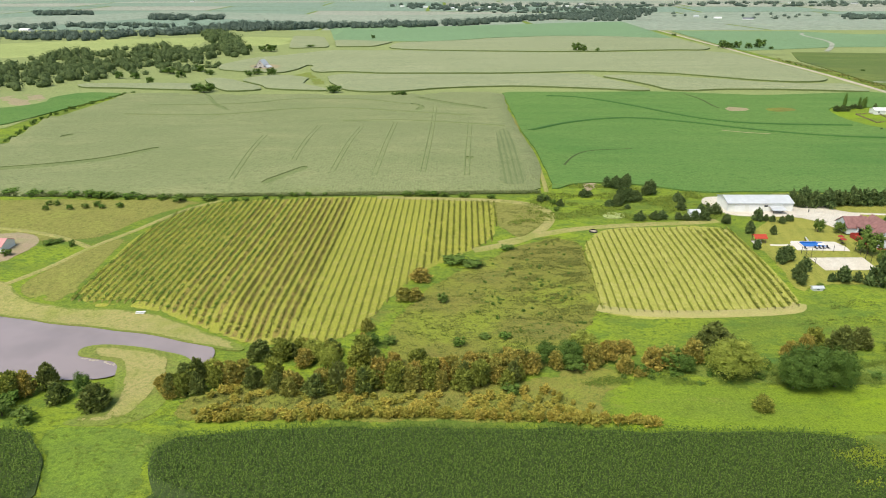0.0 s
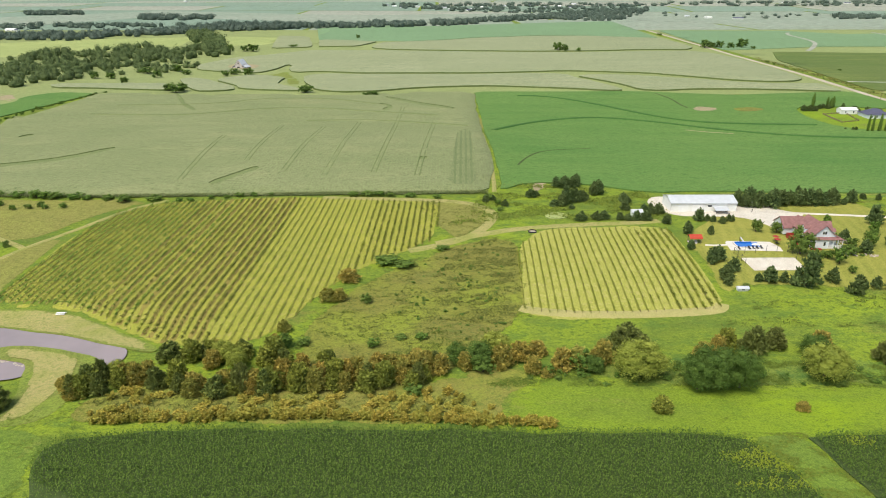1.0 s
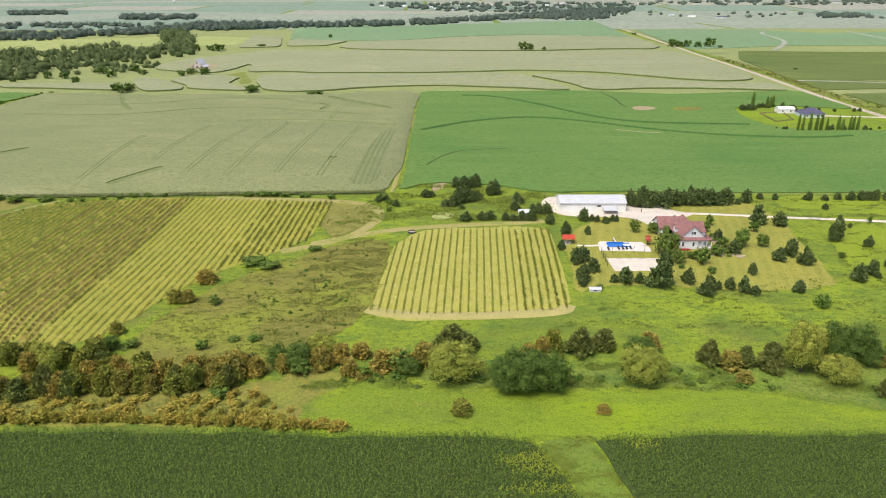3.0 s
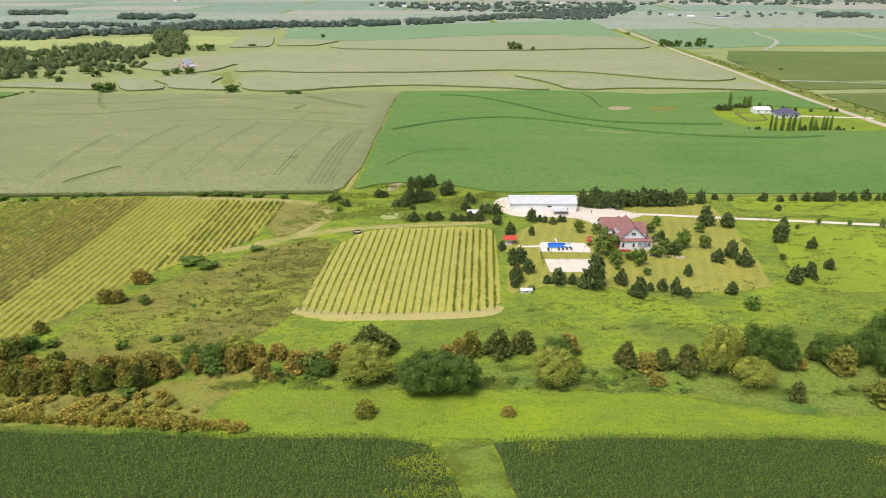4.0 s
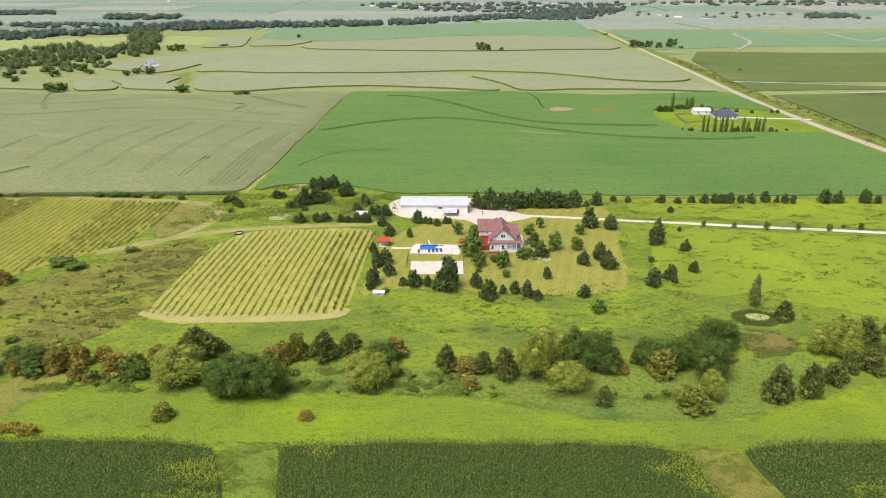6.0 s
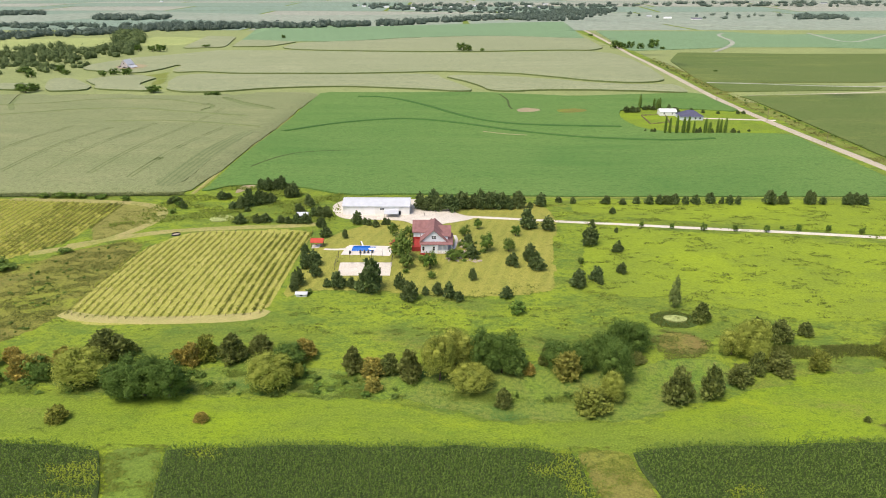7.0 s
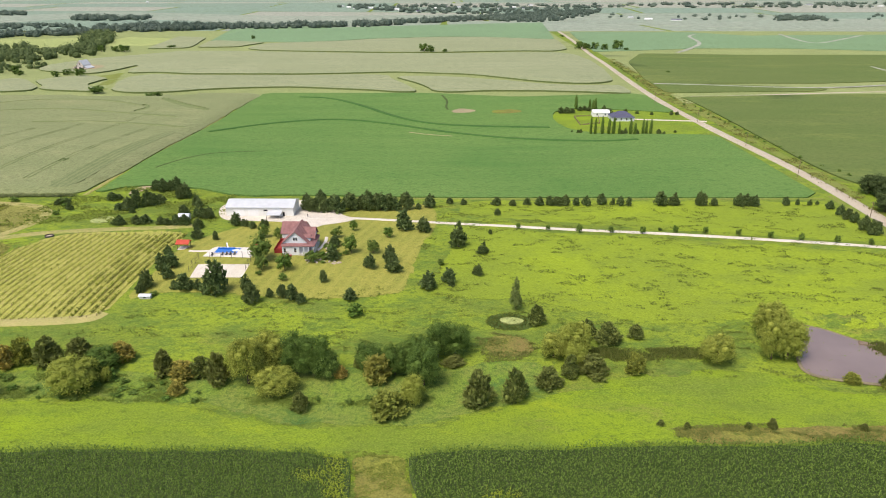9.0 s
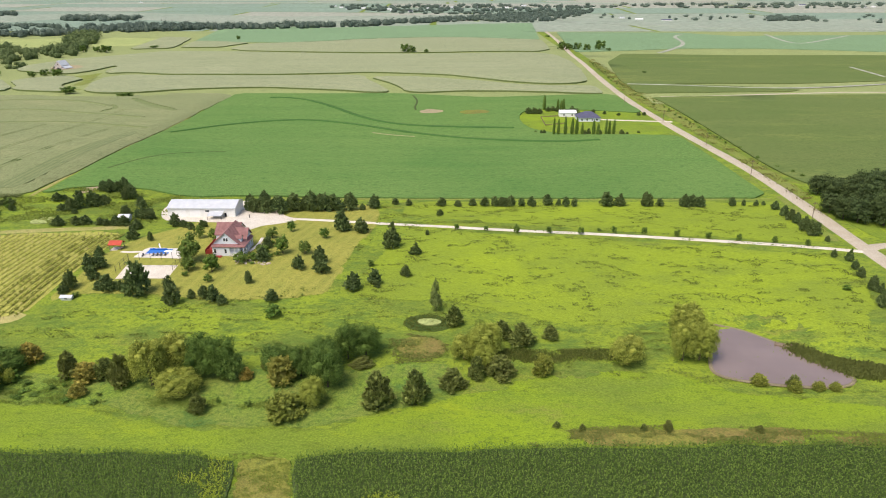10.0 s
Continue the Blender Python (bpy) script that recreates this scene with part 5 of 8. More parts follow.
plant("red_cedar", ((293.3, 147.5, 2, 2.2), (308.5, 147.7, 2, 2.2), (314.5, 147.8, 2.9, 3.1), (336.8, 147.3, 2, 2.7), (287.2, 148.8, 1.8, 2.1), (354.5, 167, 4.3, 5)), "dark green conical red cedar in rough grass", "cedars along the creek")
plant("olive_cedar", ((-116.6, 155, 8.8, 7.6), (-46.5, 159.5, 8.6, 7.7), (-47.3, 173.4, 7.2, 8.2), (-20.6, 157, 7.5, 7.6), (-13, 158.6, 8.2, 7.7), (-3.7, 161.6, 8, 7.8), (-24.5, 170.1, 6.9, 7.3), (-3.7, 158.6, 5.5, 6.7), (10.2, 160.1, 8.2, 7), (17.9, 158.6, 5.5, 6.1), (-23.6, 175, 7.2, 8.2), (-7.2, 169.3, 6.4, 7.1), (-17.3, 160.4, 6.8, 7.6), (346.2, 169.2, 3, 5), (361.1, 166.4, 2.6, 4.2), (365.6, 166.2, 2.3, 3.8)), "broad olive-green bushy cedar in rough grass", "cedars along the creek")
plant("olive_cedar", ((218.6, 153, 6.4, 11.4), (287, 172.5, 6.2, 7.8), (111.2, 177.2, 8.4, 6.6), (354.2, 165.5, 3.8, 4.2)), "broad olive-green bushy cedar in rough grass", "cedars along the creek")
plant("rusty_cedar", ((-76, 156.9, 5.8, 6.1), (-71.8, 154.7, 5.2, 6.8), (-58.7, 160.8, 7.2, 7), (-55.6, 162.2, 6.7, 6.2), (-41.6, 157.9, 5.8, 6.9), (-33.1, 158.2, 6.3, 7.7), (-40, 169.6, 6, 6.5), (-25.3, 157.7, 7.1, 7), (-17.5, 160.2, 8.6, 8), (-8.4, 158.6, 7.1, 7), (0.2, 163.1, 7.2, 7.2), (2.5, 163.1, 8.3, 7), (6.6, 161.6, 7.6, 7), (15.1, 163, 7.2, 6.2), (19.2, 164.7, 9.2, 7.8), (25.8, 166.9, 6.8, 6.3), (-113.6, 156.2, 8, 6.1), (-73.4, 154.1, 4.1, 6), (32.7, 168.9, 6, 5.8), (43.3, 170.6, 7.4, 8.1), (48.8, 173.6, 6.6, 7.4), (52.2, 166.4, 5.6, 7.1)), "rusty brown-green cedar in rough grass", "cedars along the creek")
plant("rusty_cedar", ((103.7, 175, 5, 6.4), (107.6, 174.8, 7.3, 6.6), (139.8, 177.7, 6.4, 8), (160.6, 168.7, 5.6, 8.4), (161.7, 161.4, 3.8, 5.7), (204.3, 169.6, 3.6, 4.8), (214.6, 167.9, 9, 9.8)), "rusty brown-green cedar in rough grass", "cedars along the creek")
plant("rusty_cedar", ((55.8, 164.5, 2.9, 5), (61, 169.5, 6.5, 8.1), (65.9, 169.3, 6.8, 9.1), (73.1, 171.5, 7.7, 9.1), (-8.2, 228, 5.3, 9.1), (-9.6, 212.7, 4.7, 6.2), (-13.6, 212, 4.7, 7.2), (-24.1, 189.7, 4.3, 5), (-24.6, 179.2, 5.4, 5.4), (7.9, 166.7, 7, 7.8), (15.8, 166.7, 6.4, 7.2), (21.5, 168.2, 7, 7.2), (-8.1, 160.5, 7.1, 7), (5.9, 160.9, 6.8, 7.6), (54.3, 176.4, 5.1, 7.4)), "rusty brown-green cedar in rough grass", "cedars along the creek")
plant("maple_tree", ((30.5, 172.6, 6.2, 7), (36.8, 171, 7.7, 8.3), (69.2, 166.7, 5.3, 6.3), (-22.2, 181, 4.5, 5.3), (-95.7, 153, 8.3, 5.9)), "large dark green broadleaf tree with round crown", "broadleaf trees along the creek")
plant("maple_tree", ((136.2, 173.5, 6.9, 9.2), (191.8, 171.8, 12.7, 9.4), (197, 170.3, 12.4, 10.2), (200.3, 170, 8.2, 8.1), (231.3, 179.6, 11.9, 7.5), (236.2, 181.8, 9.5, 10.4), (225.4, 174, 10.8, 8.6), (227.6, 166, 13.4, 8.7), (213, 171.9, 9.5, 9.4), (219.4, 171, 10, 7.2), (95.7, 157.3, 11.4, 11.2), (100.4, 158.5, 12.7, 12.8), (107.4, 157.8, 11.5, 11)), "large dark green broadleaf tree with round crown", "broadleaf trees along the creek")
plant("grove_tree", ((448.9, 340.1, 10.1, 11.4), (451.1, 333.4, 11.6, 11.8), (451.7, 324.3, 12.5, 12.1), (462.9, 333.6, 12.2, 12.4), (473.3, 340.6, 11.8, 13.9), (483.5, 345.7, 11.4, 14.1), (438.9, 310.3, 9.9, 11), (440.2, 300.7, 11.2, 11.3), (444, 296.1, 11.6, 11.7), (453, 300.9, 12.3, 12.4), (453.4, 292, 15.6, 13.7), (457.6, 315.7, 13.3, 13), (468.9, 317.8, 13.9, 14.8)), "dark broadleaf tree in a roadside grove", "roadside grove")
plant("willow_tree", ((81.6, 164, 11.4, 15.1), (41.9, 177.1, 7.6, 9.1), (-38.1, 173, 6.5, 7.1), (-33.2, 168.3, 7.4, 6.4), (-65.1, 163.5, 6, 5.5)), "pale grey-green drooping willow tree", "willows along the creek")
plant("willow_tree", ((133.5, 163, 10.5, 13.2), (179.5, 166.3, 15.4, 10.4), (183.9, 172.8, 12, 11.1), (188, 163, 7.1, 11.7), (140.4, 167.1, 5, 3.6), (271.4, 180.9, 11.7, 10.5), (265.1, 180.1, 7.6, 8.1), (270.5, 175.5, 8.2, 7.5), (311.9, 177.9, 9.2, 10.8), (225, 157.8, 8.1, 7.8), (333, 193, 12.7, 11.6), (328.6, 180.4, 13, 8.5), (333.9, 181.7, 12.9, 10.1)), "yellow-green leafy willow by the creek", "willows along the creek")
plant("shrub", ((-114.2, 146, 4.8, 6.4), (-106.5, 143.3, 4.1, 6.6), (-115.2, 151.2, 4.6, 5.6), (10.9, 241.7, 2.8, 9.4), (26.5, 257.9, 2, 6), (-16.4, 182.7, 2.3, 4.9), (37.9, 167.3, 4.1, 7.1), (13.2, 187.3, 1.4, 4.2), (18.4, 155.6, 3.2, 5.7), (66.1, 168.3, 6.6, 7.7), (140.5, 167.8, 4, 4.2), (56, 165.4, 3.6, 4.2), (41.6, 175.5, 3.8, 5.4), (5.3, 182, 3.1, 4.4), (19.6, 187.4, 2, 4.5), (-0.2, 211.2, 3.8, 4.2), (204.1, 202.5, 4.5, 6.1), (3.9, 245, 3.3, 10.4), (133.4, 216.3, 1.7, 3)), "low rounded green shrub in grass", "shrubs in the meadow")
plant("shrub", ((399.9, 224.2, 2.2, 3.5), (324.9, 280.6, 1.6, 2.1), (-187.5, 302, 2.5, 3.5), (-186, 309.3, 2.6, 3.6), (-176.4, 302.7, 2.8, 3.5), (-189.9, 309.3, 2.6, 3.6), (-170, 304.3, 2.8, 3.8), (-165.6, 307.5, 2.8, 4.2), (-161.6, 304.1, 2.5, 3.5), (-154, 305.7, 2.8, 3.8), (-162.8, 259.1, 2, 5.6), (-159.8, 260.8, 2, 4.1), (-152.1, 257, 3, 3.1), (-173, 247.7, 2.9, 4.9)), "low rounded green shrub in grass", "shrubs in the meadow")
plant("pine_tree", ((167.9, 309.4, 8.5, 7.1), (170.8, 307.4, 6.6, 7.3), (174.2, 311.2, 9.6, 8.7), (176.3, 305.7, 8.5, 7), (180.1, 311.1, 7.5, 7.9), (182.4, 305.9, 8.7, 9.5), (187.1, 313.1, 8.3, 7.2), (189.4, 309.5, 8.5, 8.7), (193.7, 311.3, 7.3, 8.7), (196.4, 309.4, 10, 7.1), (200.2, 311.4, 8.1, 8.7), (202.9, 309.4, 9.3, 8.7), (206.9, 310.3, 8.6, 7.1), (209.4, 309.4, 6.8, 7.3), (214.3, 311.2, 9.1, 8.7), (225.5, 314, 7.1, 7.2), (220.2, 310.8, 3.3, 3.6), (234.9, 320.2, 3.4, 4), (241.6, 318.2, 3.4, 3.6), (215.5, 278.6, 9.7, 8.1), (223.9, 276.1, 7, 7.5), (189.4, 256.1, 5.2, 5)), "dark green pine on the farmstead grass", "pines round the farmstead")
plant("pine_tree", ((190.6, 243, 5.8, 6.2), (212.3, 242.2, 7.5, 6.2), (205.5, 237.2, 5.7, 6.1), (214, 234.5, 7.5, 6.5), (190.2, 225, 5.1, 3.8), (201.3, 212.5, 4.9, 5.1), (164.9, 218.3, 6.4, 5.2), (168.6, 210, 7.9, 6.7), (173.9, 214, 3.5, 3), (178, 214.3, 5, 4.3), (181.9, 212.2, 6.4, 5.5), (185.1, 210.4, 3.8, 4.2), (154.7, 216.4, 13.3, 9.9), (147.9, 219.1, 4.7, 3.9), (143.2, 219.7, 6.6, 7), (139.4, 220.3, 3.5, 3.9), (150.6, 217.7, 3.9, 3.5), (131.6, 237.9, 6.6, 6.5), (128.6, 236.1, 7, 6), (128.8, 222.5, 7.1, 6.2), (127.9, 219, 4.3, 4.8), (130.3, 268.4, 5.9, 5.2)), "dark green pine on the farmstead grass", "pines round the farmstead")
plant("pine_tree", ((125.5, 250.3, 4.3, 3.9), (125.9, 282.7, 4.7, 5.5), (141.3, 286, 6.4, 6.1), (144.8, 285.4, 3.3, 3.3), (146.8, 283.5, 3.5, 3.3), (149.9, 280.9, 3.5, 4.3), (153.6, 284, 3.5, 3.3), (155.3, 283.8, 3.3, 2.7), (139, 265.7, 4.5, 3.6), (133.5, 228.7, 6, 5.9), (238.3, 258.3, 11, 7.6), (247.9, 251.7, 5, 5), (251.8, 272.1, 2.6, 2.1), (256.7, 300.5, 3.5, 3.8), (227.3, 222, 7, 7), (234.3, 226.5, 6.4, 5.8), (245.1, 233, 4.7, 4.2), (235.4, 223.9, 2.8, 2.7), (257.2, 317.3, 4.6, 5.4), (272.2, 318.2, 3.9, 4.9), (286.2, 317.3, 4.9, 5.4), (290.4, 317.4, 5.7, 5.4)), "dark green pine on the farmstead grass", "pines round the farmstead")
plant("pine_tree", ((295.6, 317.4, 4.6, 4.8), (308.4, 319.8, 5.7, 6.1)), "dark green pine on the farmstead grass", "pines round the farmstead")
plant("pine_tree", ((265.1, 316.8, 3.3, 4.2), (278, 317.1, 5.1, 5.1), (282.9, 317.1, 5.3, 4.8), (287.2, 317, 4.6, 4.2), (300.5, 317.5, 5.3, 5.4), (313.4, 318.5, 3.8, 3), (316.8, 317.9, 5.3, 4.5), (320.9, 318, 4.6, 4.2), (336.6, 318.8, 7.6, 7.8), (343.1, 318.7, 6.6, 6), (355.1, 318.8, 7.6, 5.1), (357.3, 318.8, 6.6, 4.8), (362.2, 318.9, 4.6, 4.8), (373.9, 318.4, 6.6, 6), (378, 319.3, 6.1, 6), (381.5, 318.4, 5.8, 5.4), (397.4, 320.1, 4.6, 4.5), (402.8, 320, 3.6, 3), (408.8, 320, 3.1, 3), (412.7, 320.9, 2.3, 2.4), (415.3, 314.2, 4.5, 4.7), (415.4, 305.2, 5.4, 5.2)), "dark green pine in a field-edge row", "pines along the field edge")
plant("pine_tree", ((415.8, 299.7, 5.3, 5.6), (416.2, 295, 5.3, 5), (414.6, 284.8, 7, 5.9), (414.8, 279.2, 7.3, 5.8), (416.9, 279.1, 6.4, 4.8), (418.2, 272.1, 2.7, 2.6), (411.5, 254.8, 3.4, 2.9), (415.2, 250.3, 5.5, 3.4), (413, 242.6, 4.1, 3.7), (411, 235.4, 4.4, 4.1), (409.1, 224.8, 5.8, 4.4), (410.4, 222, 3.9, 3.4), (404.4, 211.4, 5.9, 4.5)), "dark green pine in a field-edge row", "pines along the field edge")
plant("pine_tree", ((70.3, 321.9, 4.7, 6.1), (73.1, 323.4, 3.1, 4.3), (86.1, 312.4, 9.1, 7.7), (83.8, 309, 6.5, 7), (90.6, 315.8, 7.6, 7.8), (93.3, 315.7, 6.1, 6.6), (89.4, 336.8, 7, 7), (85.2, 338.4, 5.9, 6.4), (95.6, 338.9, 7.5, 7), (93.1, 336.9, 6.4, 6.3), (104.9, 326.4, 8.3, 6.8), (102.4, 326.3, 7.3, 6.2), (79.8, 308, 3.8, 5.9), (95.6, 317.5, 5.1, 6.6), (114.3, 314.3, 5.6, 5.4), (115.7, 312.5, 4.1, 4.7), (89.1, 288.1, 4.8, 6.1), (96.2, 289.4, 4.3, 5.5), (99.8, 290.2, 4.3, 6.1), (112.4, 302.7, 4.9, 5.8), (114.1, 288.4, 4.8, 5.5), (118.1, 287.6, 5.2, 6.1)), "bushy dark conifer in a loose grove", "conifers by the corn corner")
plant("pine_tree", ((122.6, 297, 5.3, 5.7), (126.1, 296.2, 5.8, 6.2), (119.9, 297.7, 4.9, 5.1), (106.8, 289.2, 3.8, 5), (110.3, 288.4, 3.3, 5), (87.6, 304.5, 2.5, 3.5), (48, 316.4, 3.3, 4.8), (56.4, 308.3, 3.8, 4.1), (47.3, 314.6, 2.8, 4.2), (51, 316.4, 3.1, 4.2)), "bushy dark conifer in a loose grove", "conifers by the corn corner")
plant("garden_tree", ((166.1, 233.5, 5.9, 5.5), (174.9, 232.7, 6.9, 6.4), (164.4, 241.4, 10.5, 10.4), (165.9, 264.7, 5.4, 5.1), (209.3, 268.6, 4.8, 4.5), (194, 277.6, 4.9, 4.3), (188.3, 267.5, 4.5, 4.9), (196.7, 250.1, 7.6, 6.4), (205.1, 250.7, 5.7, 4.9), (175.7, 225.4, 3.1, 3.1), (158.5, 267.5, 6, 5.2), (231.4, 240.9, 2.8, 2.9), (172.7, 237.1, 3.7, 5.1), (183.1, 240.9, 4.2, 5.7), (189.5, 250.4, 3.3, 4.4), (166.2, 229.5, 1.8, 2.3)), "small leafy green garden tree", "garden trees by the farmhouse")
plant("garden_tree", ((264, 278.3, 3.1, 2.2), (276.4, 276.7, 2.6, 2.1), (289.2, 274.5, 3.8, 2.9), (302.7, 275.4, 3.3, 2.7), (316.2, 275.4, 3.6, 2.7), (330.5, 277.5, 3.8, 2.7), (343.5, 277.9, 3.6, 2.7), (356.8, 276, 3.3, 2.6), (369.4, 273.9, 3.3, 2.6), (381.2, 271.5, 3.5, 2.6), (394.8, 269.2, 3.5, 2.6), (406.9, 266.2, 3.4, 2.5)), "young thin tree beside the driveway", "young trees along the driveway")
plant("shrub", ((-217.7, 327, 3, 10.7), (-205.2, 324.8, 2.9, 9.4), (-195.1, 324.3, 2.4, 7.5), (-185.2, 321.6, 2.9, 8), (-174.9, 320.4, 4.4, 6.8), (-170.2, 319.4, 4.1, 6.1), (-164.6, 319.6, 3.5, 8), (-154.7, 319.4, 2.9, 8), (-148.4, 317.2, 2.6, 4.9), (-138.6, 317.4, 2.6, 6.7), (-128.2, 314.2, 3.7, 8.5), (-113.9, 315.6, 2.9, 7.9), (-101.7, 314.2, 2.3, 4.2), (-96.5, 314.2, 2.3, 4.2), (-87.3, 317.4, 2.3, 3.7), (-80.2, 319, 2, 3.7), (-74.1, 320.9, 2.3, 5.6), (-67.2, 321.6, 2.3, 4.3), (-58.9, 322.2, 2.1, 3.1), (-17.5, 322.4, 2.6, 6.2), (-11, 322.7, 2.6, 7.4), (-5.4, 322.7, 2.9, 6.2)), "dark green bush along the corn edge", "bushes along the corn edge")
plant("shrub", ((0.3, 322.6, 2.3, 5), (10.1, 322, 2.1, 6.2), (24, 319.6, 2.6, 5.5), (48.9, 317.6, 3.2, 7.3), (52.9, 310.5, 3.1, 3.6), (53.7, 301.8, 2.2, 3.5)), "dark green bush along the corn edge", "bushes along the corn edge")
plant("field_tree", ((-248.8, 687, 7.8, 8.7), (-236.2, 675.8, 9.8, 18.4), (-233.6, 687.4, 7.8, 10), (-107.3, 670.5, 7.6, 14.6), (-44.9, 645.4, 4.2, 8.2), (-38.4, 645.5, 5.3, 10.6), (-132, 1326, 8.1, 8.2), (198.1, 1039.4, 14.5, 14.8), (208.1, 1038.7, 11.3, 12.9), (228.9, 1037, 6.4, 7.4), (437.4, 1098.2, 13.6, 13.6), (448.2, 1098.5, 10.2, 13.6), (461.6, 1098.9, 11.9, 13.6), (475.3, 1089, 10.1, 11.6), (497.2, 1100.1, 15.3, 19.5), (506.3, 1079.3, 5, 7.7), (-301.2, 859.9, 9.5, 10.8), (-318.8, 747.8, 7.2, 9.5), (-349.6, 784.3, 7.5, 11.3), (-329.1, 832.4, 9.2, 15), (-231.5, 822.2, 7.9, 10.4), (-225.7, 839.3, 8, 12.1)), "lone dark tree among the fields", "field trees")
plant("field_tree", ((-207, 833, 9.3, 13.5), (-300.9, 1082.6, 11.8, 11.5), (-266, 1084, 11.8, 17.3), (-279.1, 1083.3, 10.1, 13.5), (-215.6, 1143.4, 5.3, 16.2), (-367.4, 781.2, 8.7, 11.3), (-305.2, 803.4, 9, 11.6), (-282.7, 835.2, 6.6, 12), (483.9, 797.1, 2.5, 5.7), (458, 1395.9, 4.2, 12.2)), "lone dark tree among the fields", "field trees")
plant("poplar_tree", ((341, 576.5, 12.1, 3.1), (351.9, 573.8, 9.3, 2.6), (354.7, 573.8, 8.4, 2.6), (356.6, 573.8, 9.8, 3.1), (336.1, 487.5, 12.9, 2.2), (339.3, 487.3, 12.1, 2.2), (344.1, 487, 13.7, 2.7), (348.9, 486.8, 12.1, 2.7), (352.1, 486.6, 12.9, 2.7), (356, 486.3, 9.7, 2.2), (364, 485.8, 11.3, 2.7), (367.1, 485.6, 8.9, 2.7), (373.1, 487, 11.3, 2.2), (375.4, 486.9, 10.5, 2.2), (378.6, 486.7, 11.3, 2.2)), "slim dark columnar poplar", "poplars round the ranch house")
plant("pine_tree", ((326, 561.2, 5.5, 7.1), (330.6, 561.1, 5.5, 7.1), (335.2, 560.9, 4.6, 6.1), (343.3, 569.6, 4.2, 5.1), (347.4, 571.9, 4.2, 5.2), (350.3, 569.5, 4.2, 5.1), (362.8, 569.2, 5.1, 4.6), (362.5, 552, 6.3, 10), (358, 486.3, 4, 3.5), (361.1, 487.9, 4.9, 3.6), (368.7, 485.7, 4, 3.5), (384.2, 486.7, 4, 4.4), (388.1, 486.2, 2.4, 2.7), (397.4, 491.2, 2, 2.7), (324.1, 495.1, 2.1, 2.3), (327.8, 491.5, 3.3, 2.7), (329.8, 491.4, 3.7, 3.1), (387.3, 557.3, 3.2, 3.5), (379.1, 562, 3.7, 4.1), (413.5, 552.7, 3.2, 4), (418, 552.6, 3.2, 4), (397.7, 552.8, 2.7, 3.5)), "small dark evergreen on the ranch lawn", "evergreens round the ranch house")
plant("cottonwood_sapling", ((256.3, 207.1, 12.2, 5.4),), "slender pale green young cottonwood over reeds", "saplings in the wet hollow")
plant("olive_cedar", ((83.2, 147.4, 4.2, 6.2),), "dark olive bushy cedar alone in bright hay", "cedars in the hay meadow")
plant("rusty_cedar", ((119.7, 147.5, 2.7, 4.4),), "small rust-tipped cedar alone in bright hay", "cedars in the hay meadow")
HEDGE_FRONT = ((-75.3, 154.0), (-67.2, 157.1), (-61.0, 162.3), (-47.1, 157.4), (-39.1, 155.8), (-28.4, 156.5), (-16.1, 157.3), (-3.8, 159.3), (10.3, 159.4), (23.3, 162.8))
HEDGE_BACK = ((-55.9, 172.9), (-37.8, 174.8), (-27.3, 171.9), (-13.8, 169.3), (2.6, 168.1), (19.1, 169.8), (27.1, 168.1))
plant("red_cedar", along(HEDGE_FRONT, 11.0, (5.5, 8.0), (5.5, 7.5), 71, 1.4) + along(HEDGE_BACK, 13.0, (4.5, 7.0), (5.0, 7.0), 72, 2.0), "dark green conical cedar in the creek hedge", "cedars along the creek")
plant("olive_cedar", along(HEDGE_FRONT, 10.0, (4.5, 7.0), (5.5, 7.5), 73, 1.6) + along(HEDGE_BACK, 14.0, (4.0, 6.5), (5.0, 7.0), 74, 2.0), "olive-green bushy cedar in the creek hedge", "cedars along the creek")
plant("rusty_cedar", along(HEDGE_FRONT, 12.0, (4.5, 7.0), (5.0, 7.0), 75, 1.6) + along(HEDGE_BACK, 16.0, (4.0, 6.0), (4.5, 6.5), 76, 2.0), "rusty brown-green cedar in the creek hedge", "cedars along the creek")
plant("sumac_bush", along(((-62.8, 142.1), (-48.1, 143.5), (-32.4, 144.0), (-12.2, 145.0), (5.2, 144.8), (19.6, 143.8), (36.6, 142.2), (54.2, 141.1)), 1.35, (2.0, 3.2), (2.2, 3.4), 11, 0.45), "golden-brown sumac bush beside the corn", "sumac hedge")
plant("sumac_bush", scatter(((-66, 145.3), (-70.9, 150.4), (-56.3, 156.9), (-12.8, 153.2), (25.6, 157.4), (40.9, 149.1), (39.7, 143.6), (-12.3, 146.2)), 110, (0.8, 2.4), (1.4, 3.6), 12), "golden-brown brush clump in rough grass", "brush by the corn")
plant("low_shrub", scatter(((33.5, 159.4), (66.7, 170.8), (99, 172), (145.8, 170), (175.1, 161.6), (212.3, 159.1), (244.1, 162.4), (219.8, 155.8), (180.8, 156.3), (120.8, 158.8), (56.5, 159)), 60, (0.7, 1.9), (1.2, 3.6), 13), "green scrub along the creek bed", "scrub along the creek")
plant("low_shrub", scatter(((182.5, 238.8), (195, 239.6), (197, 249.2), (191, 261.1), (185.5, 261.3), (184.5, 245.6)), 26, (0.8, 2.2), (1.4, 3.2), 15), "clipped green garden shrub among rocks", "garden shrubs by the farmhouse")
